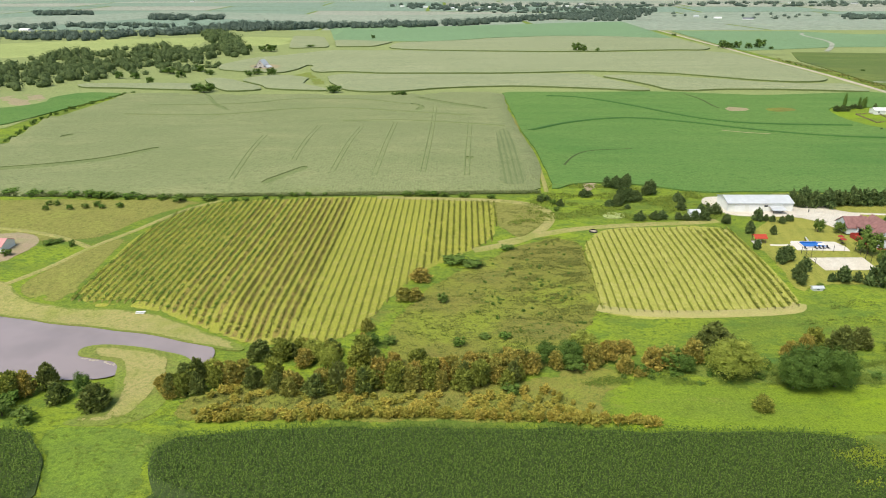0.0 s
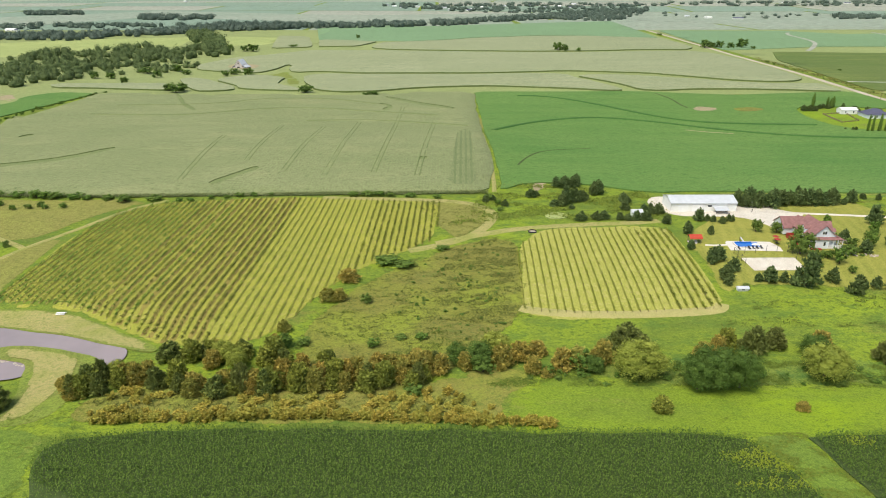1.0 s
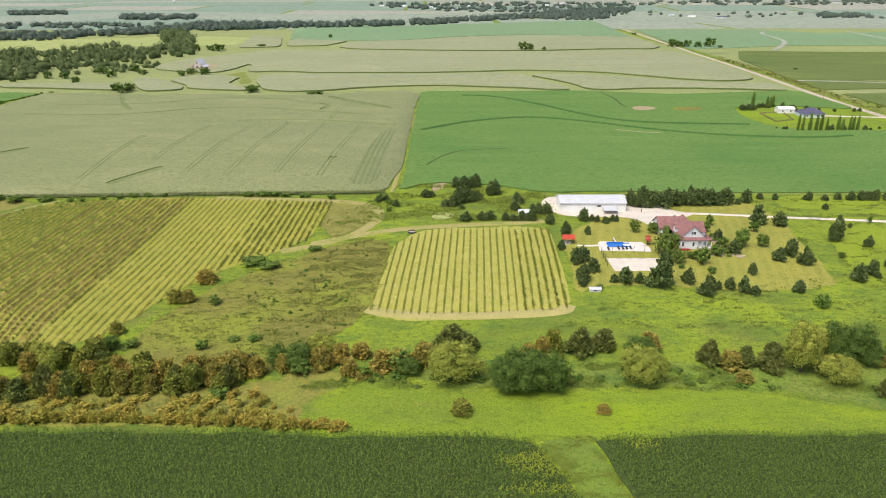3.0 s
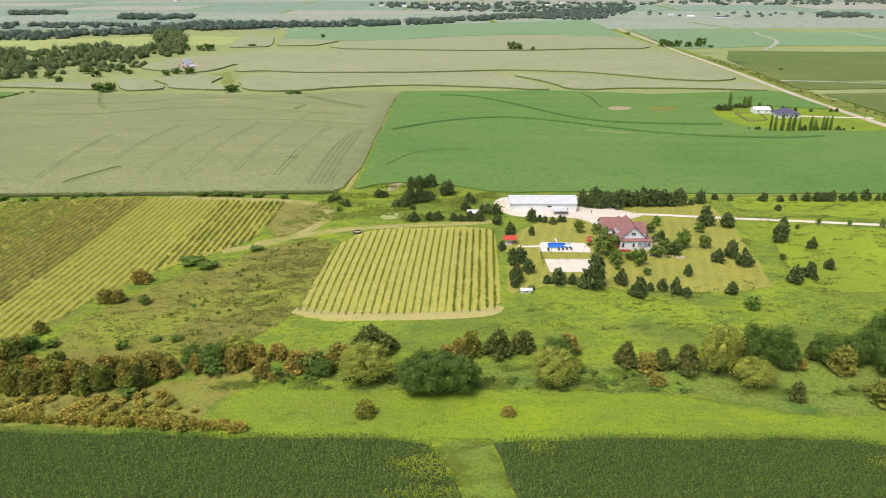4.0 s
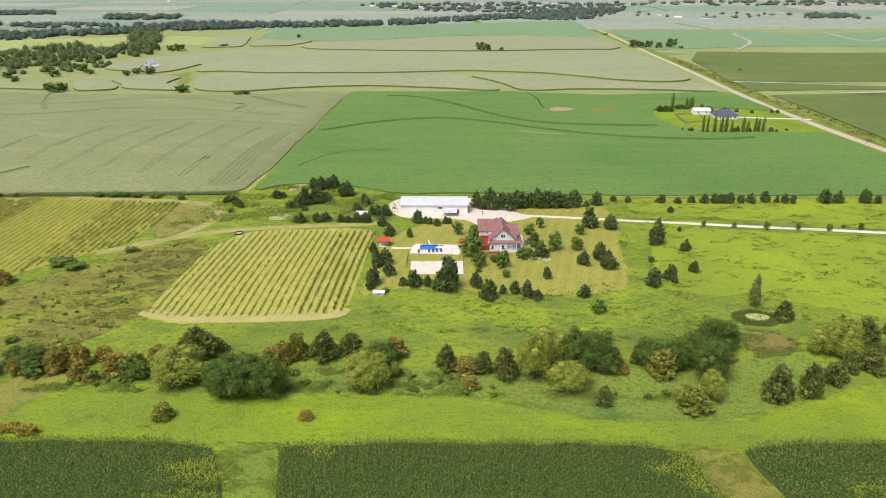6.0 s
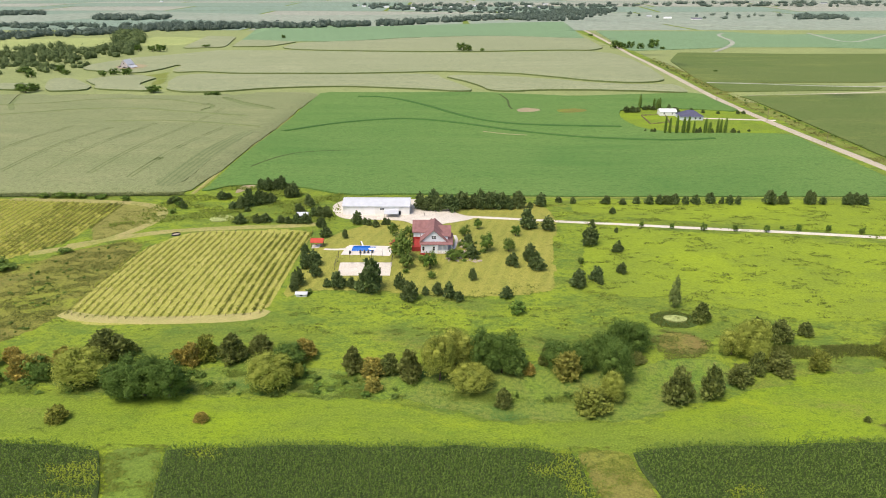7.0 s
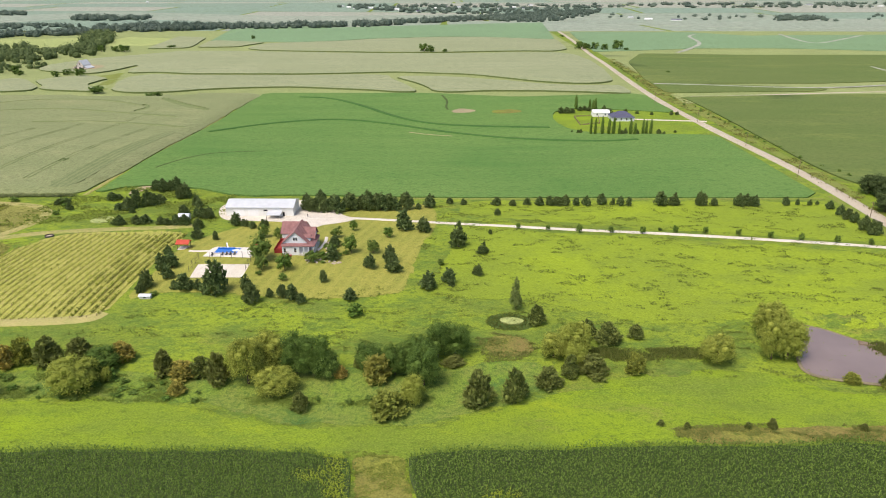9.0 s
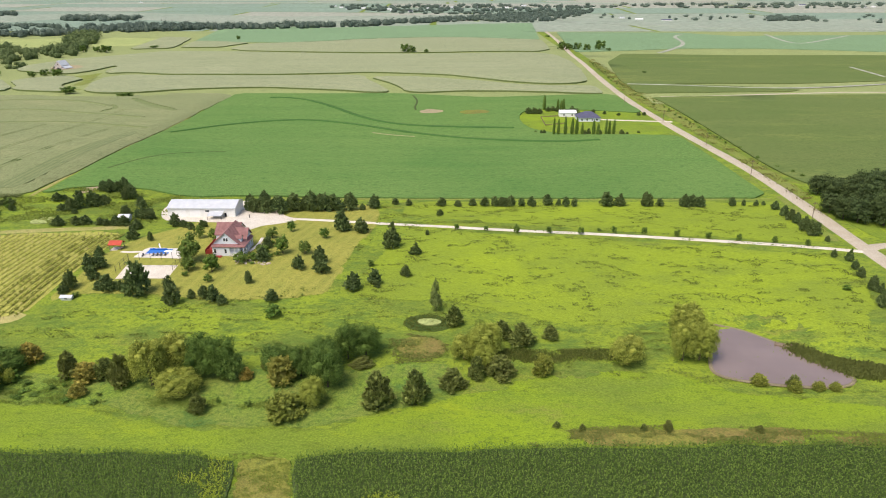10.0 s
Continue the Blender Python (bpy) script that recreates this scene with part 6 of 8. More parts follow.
plant("low_shrub", along(((465.6, 353.7), (451.8, 388.5), (448.3, 455), (444.9, 551.6), (436.6, 640.8), (433.7, 744.7), (447.9, 922.8)), 9.0, (1.0, 2.4), (1.6, 3.4), 16, 2.0), "small roadside shrub in the ditch", "shrubs along the road ditch")
plant("low_shrub", scatter(((20, 183.7), (48, 189), (52, 257.1), (40, 264.7), (15, 240.7), (8, 210.9)), 80, (0.4, 1.1), (0.8, 1.9), 17), "small dark weed bush on the slope", "weed bushes on the slope")
plant("low_shrub", along(((-289.2, 433.3), (-313.8, 523.4), (-315.4, 597.5), (-306.2, 674.4)), 7.0, (1.5, 3.5), (2.5, 5.5), 18, 1.5), "dark bush in the hedge beside the corn", "hedge beside the corn")


def wood(name, poly, count, high, wide, label, seed, material, per=64):
    """A far wood, too many trees to count, in one mesh of leaf clumps over rough domes."""
    rng = np.random.default_rng(seed)
    cs, ns, sz, dv, df = [], [], [], [], []
    for x, y, hh, ww in scatter(poly, count, high, wide, seed):
        d = rng.normal(0, 1, (per, 3))
        d[:, 2] = np.abs(d[:, 2]) * 0.9 - 0.12
        d /= np.linalg.norm(d, axis=1)[:, None]
        lump = 1 + 0.30 * np.sin(d[:, :1] * 5 + x) + 0.24 * np.sin(d[:, 1:2] * 6 + y) + rng.normal(0, 0.07, (per, 1))
        z0 = gz(x, y)
        c = d * lump * np.array((ww * 0.5, ww * 0.5, hh * 0.52)) + np.array((x, y, z0 + hh * 0.42))
        cs.append(c)
        ns.append(d + np.array((0, 0, 0.5)))
        sz.append(np.full(per, ww * 0.085))
        n = len(dv)
        for k, (rr, zz) in enumerate(((0.34, 0.0), (0.44, 0.32), (0.34, 0.62), (0.10, 0.86))):
            for j in range(6):
                g = 2 * math.pi * j / 6
                r = rr * ww * rng.uniform(0.85, 1.1)
                dv.append((x + r * math.cos(g), y + r * math.sin(g), z0 + zz * hh))
        df += [(n + k * 6 + j, n + k * 6 + (j + 1) % 6, n + k * 6 + 6 + (j + 1) % 6, n + k * 6 + 6 + j) for k in range(3) for j in range(6)]
    v, f = leaf_quads(np.concatenate(cs), np.concatenate(ns), np.concatenate(sz), rng)
    v, f = v.tolist(), f.tolist()
    n = len(v)
    ob = mesh_ob(name, v + dv, f + [tuple(n + i for i in q) for q in df], material)
    return tagged(ob, label, "woodland", kind="stuff")


wood("woodland", ((-568.9, 1006.4), (-568.1, 1046.6), (-513.8, 1071.8), (-488.2, 1166.4), (-390, 1107.9), (-356.5, 1165.1), (-289.4, 1032.5), (-317.7, 985.2), (-360.3, 936.8), (-387.8, 884.6), (-380.4, 802.8), (-405.2, 700), (-450, 640), (-540, 640)), 380, (6, 12), (8, 15), "dark green creekside wood", 40, CREEK_LEAF)
wood("woodland", ((-400, 727.8), (-495.2, 884.8), (-463.5, 905), (-388.5, 932.4), (-329.1, 953.5), (-290, 914), (-304.4, 855.8), (-356.5, 807.1)), 90, (4, 8), (6, 11), "scattered green trees below the creek wood", 49, CREEK_LEAF)
wood("woodland", ((-485.8, 1412.4), (-449.8, 1442.9), (-371.1, 1274), (-295.8, 1060), (-330, 1060), (-407.6, 1238.2)), 90, (10, 15), (12, 18), "dark tall trees between two pastures", 50, CREEK_LEAF)
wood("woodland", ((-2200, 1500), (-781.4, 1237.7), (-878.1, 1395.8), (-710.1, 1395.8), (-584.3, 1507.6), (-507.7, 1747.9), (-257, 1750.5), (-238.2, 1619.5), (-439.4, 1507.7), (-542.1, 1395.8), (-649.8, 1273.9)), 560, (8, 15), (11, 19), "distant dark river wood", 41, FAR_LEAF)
wood("woodland", ((-257, 1750.5), (23, 1806.5), (418.6, 2441.4), (826.4, 2778.1), (775.2, 2601.4), (363.9, 2117.8), (21.5, 1684.5), (-235.4, 1599.7)), 420, (9, 16), (12, 22), "distant river wood, blue-green with painted haze", 42, FAR_LEAF, 50)
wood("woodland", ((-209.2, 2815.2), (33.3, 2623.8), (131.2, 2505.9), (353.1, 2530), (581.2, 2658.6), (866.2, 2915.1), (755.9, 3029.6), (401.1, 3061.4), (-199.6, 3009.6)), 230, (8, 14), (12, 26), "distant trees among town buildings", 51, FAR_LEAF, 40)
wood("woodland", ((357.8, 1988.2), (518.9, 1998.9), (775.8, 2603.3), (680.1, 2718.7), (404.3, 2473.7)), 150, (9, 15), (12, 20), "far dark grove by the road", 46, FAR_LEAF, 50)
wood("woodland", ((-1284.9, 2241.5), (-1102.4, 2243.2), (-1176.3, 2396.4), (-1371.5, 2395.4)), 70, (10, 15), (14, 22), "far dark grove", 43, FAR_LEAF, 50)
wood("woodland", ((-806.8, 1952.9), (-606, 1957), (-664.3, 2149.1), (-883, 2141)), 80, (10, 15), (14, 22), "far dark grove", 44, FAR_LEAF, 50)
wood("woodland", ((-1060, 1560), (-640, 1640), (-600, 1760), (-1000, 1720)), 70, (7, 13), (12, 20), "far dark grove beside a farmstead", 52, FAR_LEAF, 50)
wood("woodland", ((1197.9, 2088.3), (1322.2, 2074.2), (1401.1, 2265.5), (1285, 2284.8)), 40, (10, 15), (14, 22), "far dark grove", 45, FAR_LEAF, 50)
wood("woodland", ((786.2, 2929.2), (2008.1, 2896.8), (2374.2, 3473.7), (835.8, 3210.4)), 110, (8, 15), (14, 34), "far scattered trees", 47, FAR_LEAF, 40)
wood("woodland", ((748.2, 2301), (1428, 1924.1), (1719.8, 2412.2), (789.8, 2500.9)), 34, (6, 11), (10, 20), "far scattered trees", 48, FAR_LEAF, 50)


def tufts(name, poly, count, size, material, label, seed, patch=0.035, level=0.05, spike=0.0, k=4, spread=(1.2, 0.56)):
    """Rough grass and weed clumps, thicker in drifts, too many to count."""
    rng = np.random.default_rng(seed)
    p = np.array(poly)
    lo, hi = p.min(0), p.max(0)
    q = rng.uniform(lo, hi, (count * 4, 2))
    q = q[inside(q[:, 0], q[:, 1], poly)]
    drift = np.array([noise.noise(Vector((x * patch, y * patch * 2.2, seed))) + 0.5 * noise.noise(Vector((x * patch * 4, y * patch * 8, seed))) for x, y in q])
    q = q[drift > level][:count]
    n = len(q)
    base = np.repeat(q, k, 0) + rng.normal(0, size, (n * k, 2)) * np.array(spread)
    hgt = rng.uniform(0.15, 0.9, n * k) * size
    c = np.column_stack([base, h(base[:, 0], base[:, 1]) + hgt])
    v, f = leaf_quads(c, np.tile((0.0, -0.3, 1.0), (n * k, 1)), size * (0.3 if spike else 0.55), rng, 2.2 if spike else 0.8, spike)
    ob = mesh_ob(name, v.tolist(), f.tolist(), material)
    return tagged(ob, label, "weeds", kind="stuff")


tufts("reeds", ((273.1, 181.8), (278.3, 184.5), (291.6, 183.7), (305.2, 185.3), (313.4, 184.4), (317.7, 181.6), (309, 179.5), (300.7, 179.2), (287.5, 177.6), (277.8, 178.4)), 1700, 0.65, REED_LEAF, "dark green reeds in a wet ditch", 41, 0.2, -0.35, 1.5)
tufts("reeds", ((365, 190.3), (371.5, 183), (384.4, 175), (381.3, 169.8), (374.5, 172.3), (366.7, 180.1), (362.8, 187.5)), 2000, 1.1, REED_LEAF, "dark green reeds along the pond shore", 42, 0.2, -0.35, 1.5)
tufts("bank_weeds", ((-85.8, 191.4), (-79.2, 192), (-71.2, 186.9), (-71, 183.4), (-80.5, 185.5)), 700, 0.5, WEED_LEAF, "rank green weeds on the pond bank", 43, 0.2, -0.6)
tufts("reed_tufts", ((246, 197.1), (247.9, 203.4), (256.1, 205), (261.6, 201.4), (261.6, 196.6), (255.4, 193.9), (249.3, 194.2)), 350, 0.5, BROWN_WEED, "tall dark reeds round the wet hollow", 31, 0.15, -0.2, 1.5)
tufts("margin_weeds", ((278.7, 140.9), (284.1, 146.1), (293.5, 148.6), (317.6, 149.7), (345, 148.3), (367.4, 146.7), (364.3, 141.5), (328.8, 142.5), (301.6, 141.5)), 1500, 0.42, BROWN_WEED, "brown weeds along the corn margin", 32, 0.1, -0.05)
tufts("rusty_weeds", ((242.6, 190), (247.6, 193.2), (259.8, 190.1), (261.5, 184.1), (254.9, 178.3), (245.3, 176.8)), 400, 0.5, BROWN_WEED, "rusty weeds in the hollow", 33, 0.1, -0.05)
tufts("lane_weeds", ((99.5, 138), (101.2, 131.7), (104.8, 125.7), (107, 120.2), (108.5, 112), (110, 104), (122, 104), (119.6, 116), (118, 123.8), (116, 131.6), (115.3, 138)), 700, 0.34, WEED_LEAF, "green weed clumps in the corn lane", 34, 0.12, -0.05, 0.0, 8)
tufts("lane_weeds", ((210, 138), (211.6, 130), (213.5, 120), (215.5, 104), (230, 104), (228, 119), (226.4, 129.5), (224.5, 138)), 700, 0.34, WEED_LEAF, "green weed clumps in the corn lane", 35, 0.12, -0.05, 0.0, 8)
tufts("meadow_weeds", ((-20.1, 150.6), (60, 194.2), (125, 191.6), (300, 170), (420, 150), (425, 320), (230, 321.5), (220, 224.6), (130, 206.2), (124, 196), (50, 194.5), (0, 220.9), (-20.2, 182.1)), 3600, 0.55, MEADOW_WEED, "dark weed tufts drifting through the meadow", 3, 0.07, 0.10, 0.0, 10, (1.7, 0.6))
tufts("hay_tufts", ((40, 140.3), (430, 140), (425, 165), (330, 172), (180, 155), (50, 160.9)), 700, 0.3, MEADOW_WEED, "darker tufts in the bright hay", 4, 0.09, 0.22, 0.0, 12, (3.0, 0.9))
tufts("slope_weeds", ((-17.2, 159.1), (-19.3, 200.8), (6, 241), (21.1, 253.9), (44.2, 270.1), (59.8, 266.6), (57.5, 230), (56.3, 199.9), (41.6, 188.2), (37.6, 171.4), (13.6, 159.6)), 2800, 0.4, BROWN_WEED, "brown and green weed clumps on the slope", 5, 0.12, 0.05)
tufts("slope_weeds", ((22, 200), (45, 196), (54, 210), (56, 262), (48, 270), (34, 258), (24, 232)), 2000, 0.45, BROWN_WEED, "dense brown weed clumps beside the vineyard", 55, 0.09, 0.02)
tufts("creek_weeds", ((33.5, 159.4), (66.7, 170.8), (99, 172), (145.8, 170), (175.1, 161.6), (212.3, 159.1), (244.1, 162.4), (219.8, 155.8), (180.8, 156.3), (120.8, 158.8), (56.5, 159)), 1500, 0.42, MEADOW_WEED, "rank green weeds along the creek", 6, 0.10, 0.08, 0.0, 12, (2.4, 1.2))
tufts("verge_weeds", ((445.1, 348.3), (447.5, 443.5), (448.6, 563), (443.3, 687.8), (459.1, 959.7), (444.2, 922.6), (426.1, 640.6), (435.7, 536.3), (437.8, 427.9), (434.4, 338.1), (432.1, 291.2)), 2000, 0.9, BROWN_WEED, "weeds on the road ditch", 7, 0.06, 0.0)
tufts("grove_weeds", ((30, 284), (130, 290), (130, 330), (60, 345), (50, 330.1)), 1500, 0.9, WEED_LEAF, "rank grass round the cedar grove", 8, 0.05, 0.0)
tufts("west_weeds", ((-120, 100), (-70, 100), (-62, 150.1), (-100, 145)), 1200, 0.3, WEED_LEAF, "green weeds beside the corn", 21, 0.08, 0.0)
tufts("brush_weeds", ((-66, 145.3), (-70.9, 150.4), (-56.3, 156.9), (-12.8, 153.2), (25.6, 157.4), (40.9, 149.1), (39.7, 143.6), (-12.3, 146.2)), 1300, 0.4, BROWN_WEED, "rough brown weeds among the brush", 22, 0.06, -0.1)
tufts("shore_weeds", ((-150.6, 204.5), (-128.3, 198.6), (-103.9, 194.3), (-87.2, 189.2), (-72, 183.8), (-71.9, 181.7), (-86.2, 186.6), (-102.8, 191.7), (-126.9, 195.9), (-149.2, 202.1)), 900, 0.4, WEED_LEAF, "green weeds along the pond shore", 44, 0.2, -0.4)
tufts("knoll_weeds", ((11.7, 315.6), (36.9, 316), (47.8, 306.7), (50.5, 290.3), (41.2, 278.4), (31.7, 264.1), (24.1, 286.7)), 500, 0.4, BROWN_WEED, "brown weed clumps beside the track", 46, 0.2, 0.0)

# ---------------------------------------------------------------- vineyards


VINE_MESH = {}
POST_MESH = []


def vine_mesh(leaf, variant, high):
    """One trained grapevine: leaf clumps spread along the wire, a thin stem."""
    key = (leaf.name, variant, high)
    if key not in VINE_MESH:
        rng = np.random.default_rng(900 + variant)
        full = (0.6, 0.8, 0.95, 1.1, 1.2)[variant]
        m = int((46 if high > 1.0 else 30) * full)
        c = np.stack([rng.normal(0, 0.30 if high > 1.0 else 0.19, m), np.clip(rng.normal(0, 0.62, m), -1.15, 1.15) * (0.7 + 0.3 * full), (1 - 0.6 * rng.uniform(0, 1, m) ** 1.6) * high * (0.7 + 0.3 * full)], 1)
        nr = np.stack([np.sign(c[:, 0]) * 0.5, np.zeros(m), np.full(m, 1.2)], 1)
        v, f = leaf_quads(c, nr, 0.23 if high > 1.0 else 0.18, rng)
        me = bpy.data.meshes.new("vine")
        me.from_pydata(v.tolist(), [], f.tolist())
        me.materials.append(leaf)
        VINE_MESH[key] = me
    return VINE_MESH[key]


def post_mesh():
    if not POST_MESH:
        me = bpy.data.meshes.new("post")
        v = [(x, y, z) for z in (-0.1, 1.15) for x, y in ((-0.04, -0.04), (0.04, -0.04), (0.04, 0.04), (-0.04, 0.04))]
        me.from_pydata(v, [], [(j, (j + 1) % 4, 4 + (j + 1) % 4, 4 + j) for j in range(4)] + [(4, 5, 6, 7)])
        me.materials.append(WOOD)
        POST_MESH.append(me)
    return POST_MESH[0]


def vine_row(x0, x1, y0, y1, leaf, density, strip, high, seed, label, group):
    """One trellised row from (x0, y0) to (x1, y1): vines, posts, the strip of soil beneath."""
    rng = random.Random(seed)
    length = math.hypot(x1 - x0, y1 - y0)
    width = 0.9 if strip == VINE_BROWN else 0.36
    root = new("vine_row")
    root.location = (x0, y0, gz(x0, y0))
    ux, uy = (x1 - x0) / length, (y1 - y0) / length

    def place(name, me, s, turn):
        ob = new(name, me)
        ob.parent = root
        x, y = x0 + ux * s, y0 + uy * s
        ob.matrix_basis = pose(x - x0, y - y0, gz(x, y) - gz(x0, y0), 0, 0, turn)

    for k in range(int(length / 2.3)):
        if rng.random() < density:
            place("vine", vine_mesh(leaf if rng.random() < 0.8 else VINE_LEAF, rng.randrange(5), high), (k + 0.5) * 2.3 + rng.uniform(-0.25, 0.25), rng.choice((0, 180)) + rng.uniform(-6, 6))
    for s in np.append(np.arange(0, length, 9.2), length):
        place("post", post_mesh(), float(s), 0)
    s = np.linspace(-0.3, length + 0.3, max(3, int(length / 3)))
    sv = []
    for off in (-width, width):
        q = off * (1 + 0.3 * np.sin(s * 1.3 + seed))
        X, Y = x0 + ux * s - uy * q, y0 + uy * s + ux * q
        sv.extend(np.stack([X - x0, Y - y0, h(X, Y) + 0.16 - gz(x0, y0)], 1).tolist())
    k = len(s)
    mesh_ob("soil_strip", sv, [(j, j + 1, k + j + 1, k + j) for j in range(k - 1)], strip, root)
    return tagged(root, label, "vine row", group)


def vineyard(poly, spacing, lean, style, group, inset=3.0):
    """Rows side by side within an outline; style(i, x) gives leaf, density, soil, height, label."""
    p = np.array(poly)
    lo, hi = p.min(0), p.max(0)
    count = int((hi[0] - lo[0]) / spacing)
    for i in range(count):
        x = lo[0] + spacing * (i + 0.5)
        ys = np.arange(lo[1], hi[1], 0.5)
        ok = inside(x + lean * (ys - lo[1]), ys, poly)
        if ok.sum() * 0.5 < 10:
            continue
        y0, y1 = ys[ok].min() + inset, ys[ok].max() - inset
        vine_row(x + lean * (y0 - lo[1]), x + lean * (y1 - lo[1]), y0, y1, *style(i, x)[:4], 500 + i, style(i, x)[4], group)


def west_style(i, x):
    if x < -92:
        return VINE_LEAF_DARK, 0.98, VINE_SOIL, 1.2, "full green grapevine row on a wire trellis"
    if x < -74:
        return VINE_LEAF_DARK if i % 3 else VINE_LEAF_OLIVE, 0.95, VINE_BROWN if i % 2 == 0 else VINE_SOIL, 1.08, "green grapevine row on a wire trellis"
    if x < -46:
        return VINE_LEAF_OLIVE, 0.95, VINE_BROWN if i % 3 else VINE_SOIL, 1.05, "thin grapevine row over bare brown soil"
    if x < -10:
        return VINE_LEAF_YOUNG, 0.9, VINE_SOIL, 0.98, "young grapevine row in yellow-green grass"
    return VINE_LEAF_BROWN, 0.92, VINE_SOIL, 1.04, "even grapevine row in yellow-green grass"


def east_style(i, x):
    if x > 104:
        return VINE_LEAF_BROWN if i % 2 else VINE_LEAF, 0.9, VINE_SOIL, 1.02, "full green grapevine row on a wire trellis"
    return VINE_LEAF, 0.8, VINE_SOIL, 0.92, "sparse young grapevine row in mown grass"


vineyard(((-129.8, 208.5), (-131.3, 268.3), (-122.8, 303), (-106.2, 315), (-46.2, 321.6), (26.6, 316.1), (22.6, 265.2), (-5.3, 240.8), (-16.8, 215.5), (-23.7, 194.3), (-30.5, 183.1), (-45.4, 179.2), (-60.1, 182.4), (-74.4, 191.2), (-91.8, 201.5), (-104.9, 206)), 2.74, 0.03, west_style, "rows of the larger vineyard", 2.0)
vineyard(((52.4, 201.3), (57.1, 262.8), (72.7, 280.6), (125.8, 280), (124, 235.6), (122.2, 200.9), (118.4, 198.4), (76.9, 197.4), (62.4, 198.2)), 2.74, 0.05, east_style, "rows of the smaller vineyard", 4.0)

# ---------------------------------------------------------------- near corn


YELLOWED = (
    ((90, 128.6), (96.8, 129.6), (101, 132), (106.4, 122.2), (100.9, 121.8), (92.7, 125.4)),
    ((90, 118.5), (99, 119), (106.1, 120.4), (109.6, 116.7), (90.6, 116.5)),
    ((206.7, 134.9), (209.7, 135.5), (213.8, 119.9), (207.8, 119.8)),
    ((200.4, 129.8), (207.3, 129.4), (208.3, 126.1), (200.9, 126.8)),
    ((121.8, 134.7), (127.8, 136), (128.9, 131.5), (122.9, 131.1)),
    ((242.1, 122.9), (249.6, 123.7), (249, 120.2), (241.2, 120.2)))


def corn(name, poly, label, seed):
    """Standing corn, plant by plant in rows, too many to count."""
    rng = np.random.default_rng(seed)
    p = smooth_loop(poly, 2.0, 1, 1.6)
    lo, hi = p.min(0), p.max(0)
    xs, ys = np.meshgrid(np.arange(lo[0], hi[0], 0.46), np.arange(max(lo[1], 107), hi[1], 1.08))
    x = (xs + rng.normal(0, 0.14, xs.shape)).ravel()
    y = (ys + rng.normal(0, 0.07, ys.shape)).ravel()
    ok = inside(x + rng.normal(0, 0.5, len(x)), y + rng.normal(0, 0.3, len(y)), p)
    thin = (y < 127 - 0.42 * (x + 82)) & (x < -40) & (x > -90)
    x = np.where(thin, xs.ravel(), x)
    ok &= ~(thin & (np.mod(x, 1.84) > 0.9))
    x, y, thin = x[ok], y[ok], thin[ok]
    n = len(x)
    z = h(x, y)
    tall = rng.uniform(1.6, 2.7, n) * (1 + 0.12 * np.sin(x * 0.21) * np.sin(y * 0.17 + 1))
    sick = np.zeros(n, bool)
    for zone in YELLOWED:
        sick |= inside(x + rng.normal(0, 1.2, n), y + rng.normal(0, 0.7, n), zone)
    tall = np.where(sick, tall * 0.8, tall)
    V = []
    for k in range(4):
        a = rng.uniform(0, 6.28, n)
        b = tall * (0.42 + 0.15 * k)
        L = rng.uniform(0.45, 0.85, n) * np.where(thin, 0.5, 1.0)
        w = rng.uniform(0.09, 0.19, n)
        ca, sa = np.cos(a), np.sin(a)
        root = np.stack([x, y, z + b], 1)
        mid = root + np.stack([ca * L * 0.45, sa * L * 0.45, L * 0.62], 1)
        tip = root + np.stack([ca * L * 0.95, sa * L * 0.95, L * 0.45], 1)
        side = np.stack([-sa * w, ca * w, np.zeros(n)], 1)
        V.append(np.stack([root, mid - side, tip, mid + side], 1))
    for stand, material, words, pick in ((name, CORN_LEAF, label, ~sick), ("yellowed_corn_plants", BRIGHT_WEED, "stunted yellow-green corn plants beside the lane", sick)):
        if pick.any():
            v = np.concatenate([leaf[pick] for leaf in V]).reshape(-1, 3)
            f = np.arange(len(v)).reshape(-1, 4)
            tagged(mesh_ob(stand, v.tolist(), f.tolist(), material), words, "corn", kind="stuff")


corn("corn_plants", ((-250, 128), (-250, 92), (-105, 92), (-87.8, 113.6), (-91, 123.1), (-100.4, 136.9), (-110.8, 140.1)), "dark green corn plants in tight rows", 97)
corn("corn_plants", ((-82, 92), (-61.7, 113.9), (-65.9, 122.9), (-69.5, 134.2), (-53.5, 137.9), (-31.6, 139.9), (2.2, 139.6), (53.8, 138.1), (98.9, 136.4), (101.2, 131.7), (104.6, 125.7), (107, 120.2), (108.5, 114), (112, 92)), "dark green corn plants in tight rows", 98)
corn("corn_plants", ((124, 92), (119.6, 116), (118, 123.8), (116.2, 131.6), (115.6, 136.8), (156, 137.7), (209.4, 136.8), (211.6, 130), (213.5, 120), (217, 92)), "dark green corn plants in tight rows", 99)
corn("corn_plants", ((232, 92), (228, 119), (226.4, 129.5), (224.7, 137.2), (248, 138.4), (287.9, 140.3), (364.1, 141.7), (415, 133), (415, 92)), "dark green corn plants in tight rows", 100)


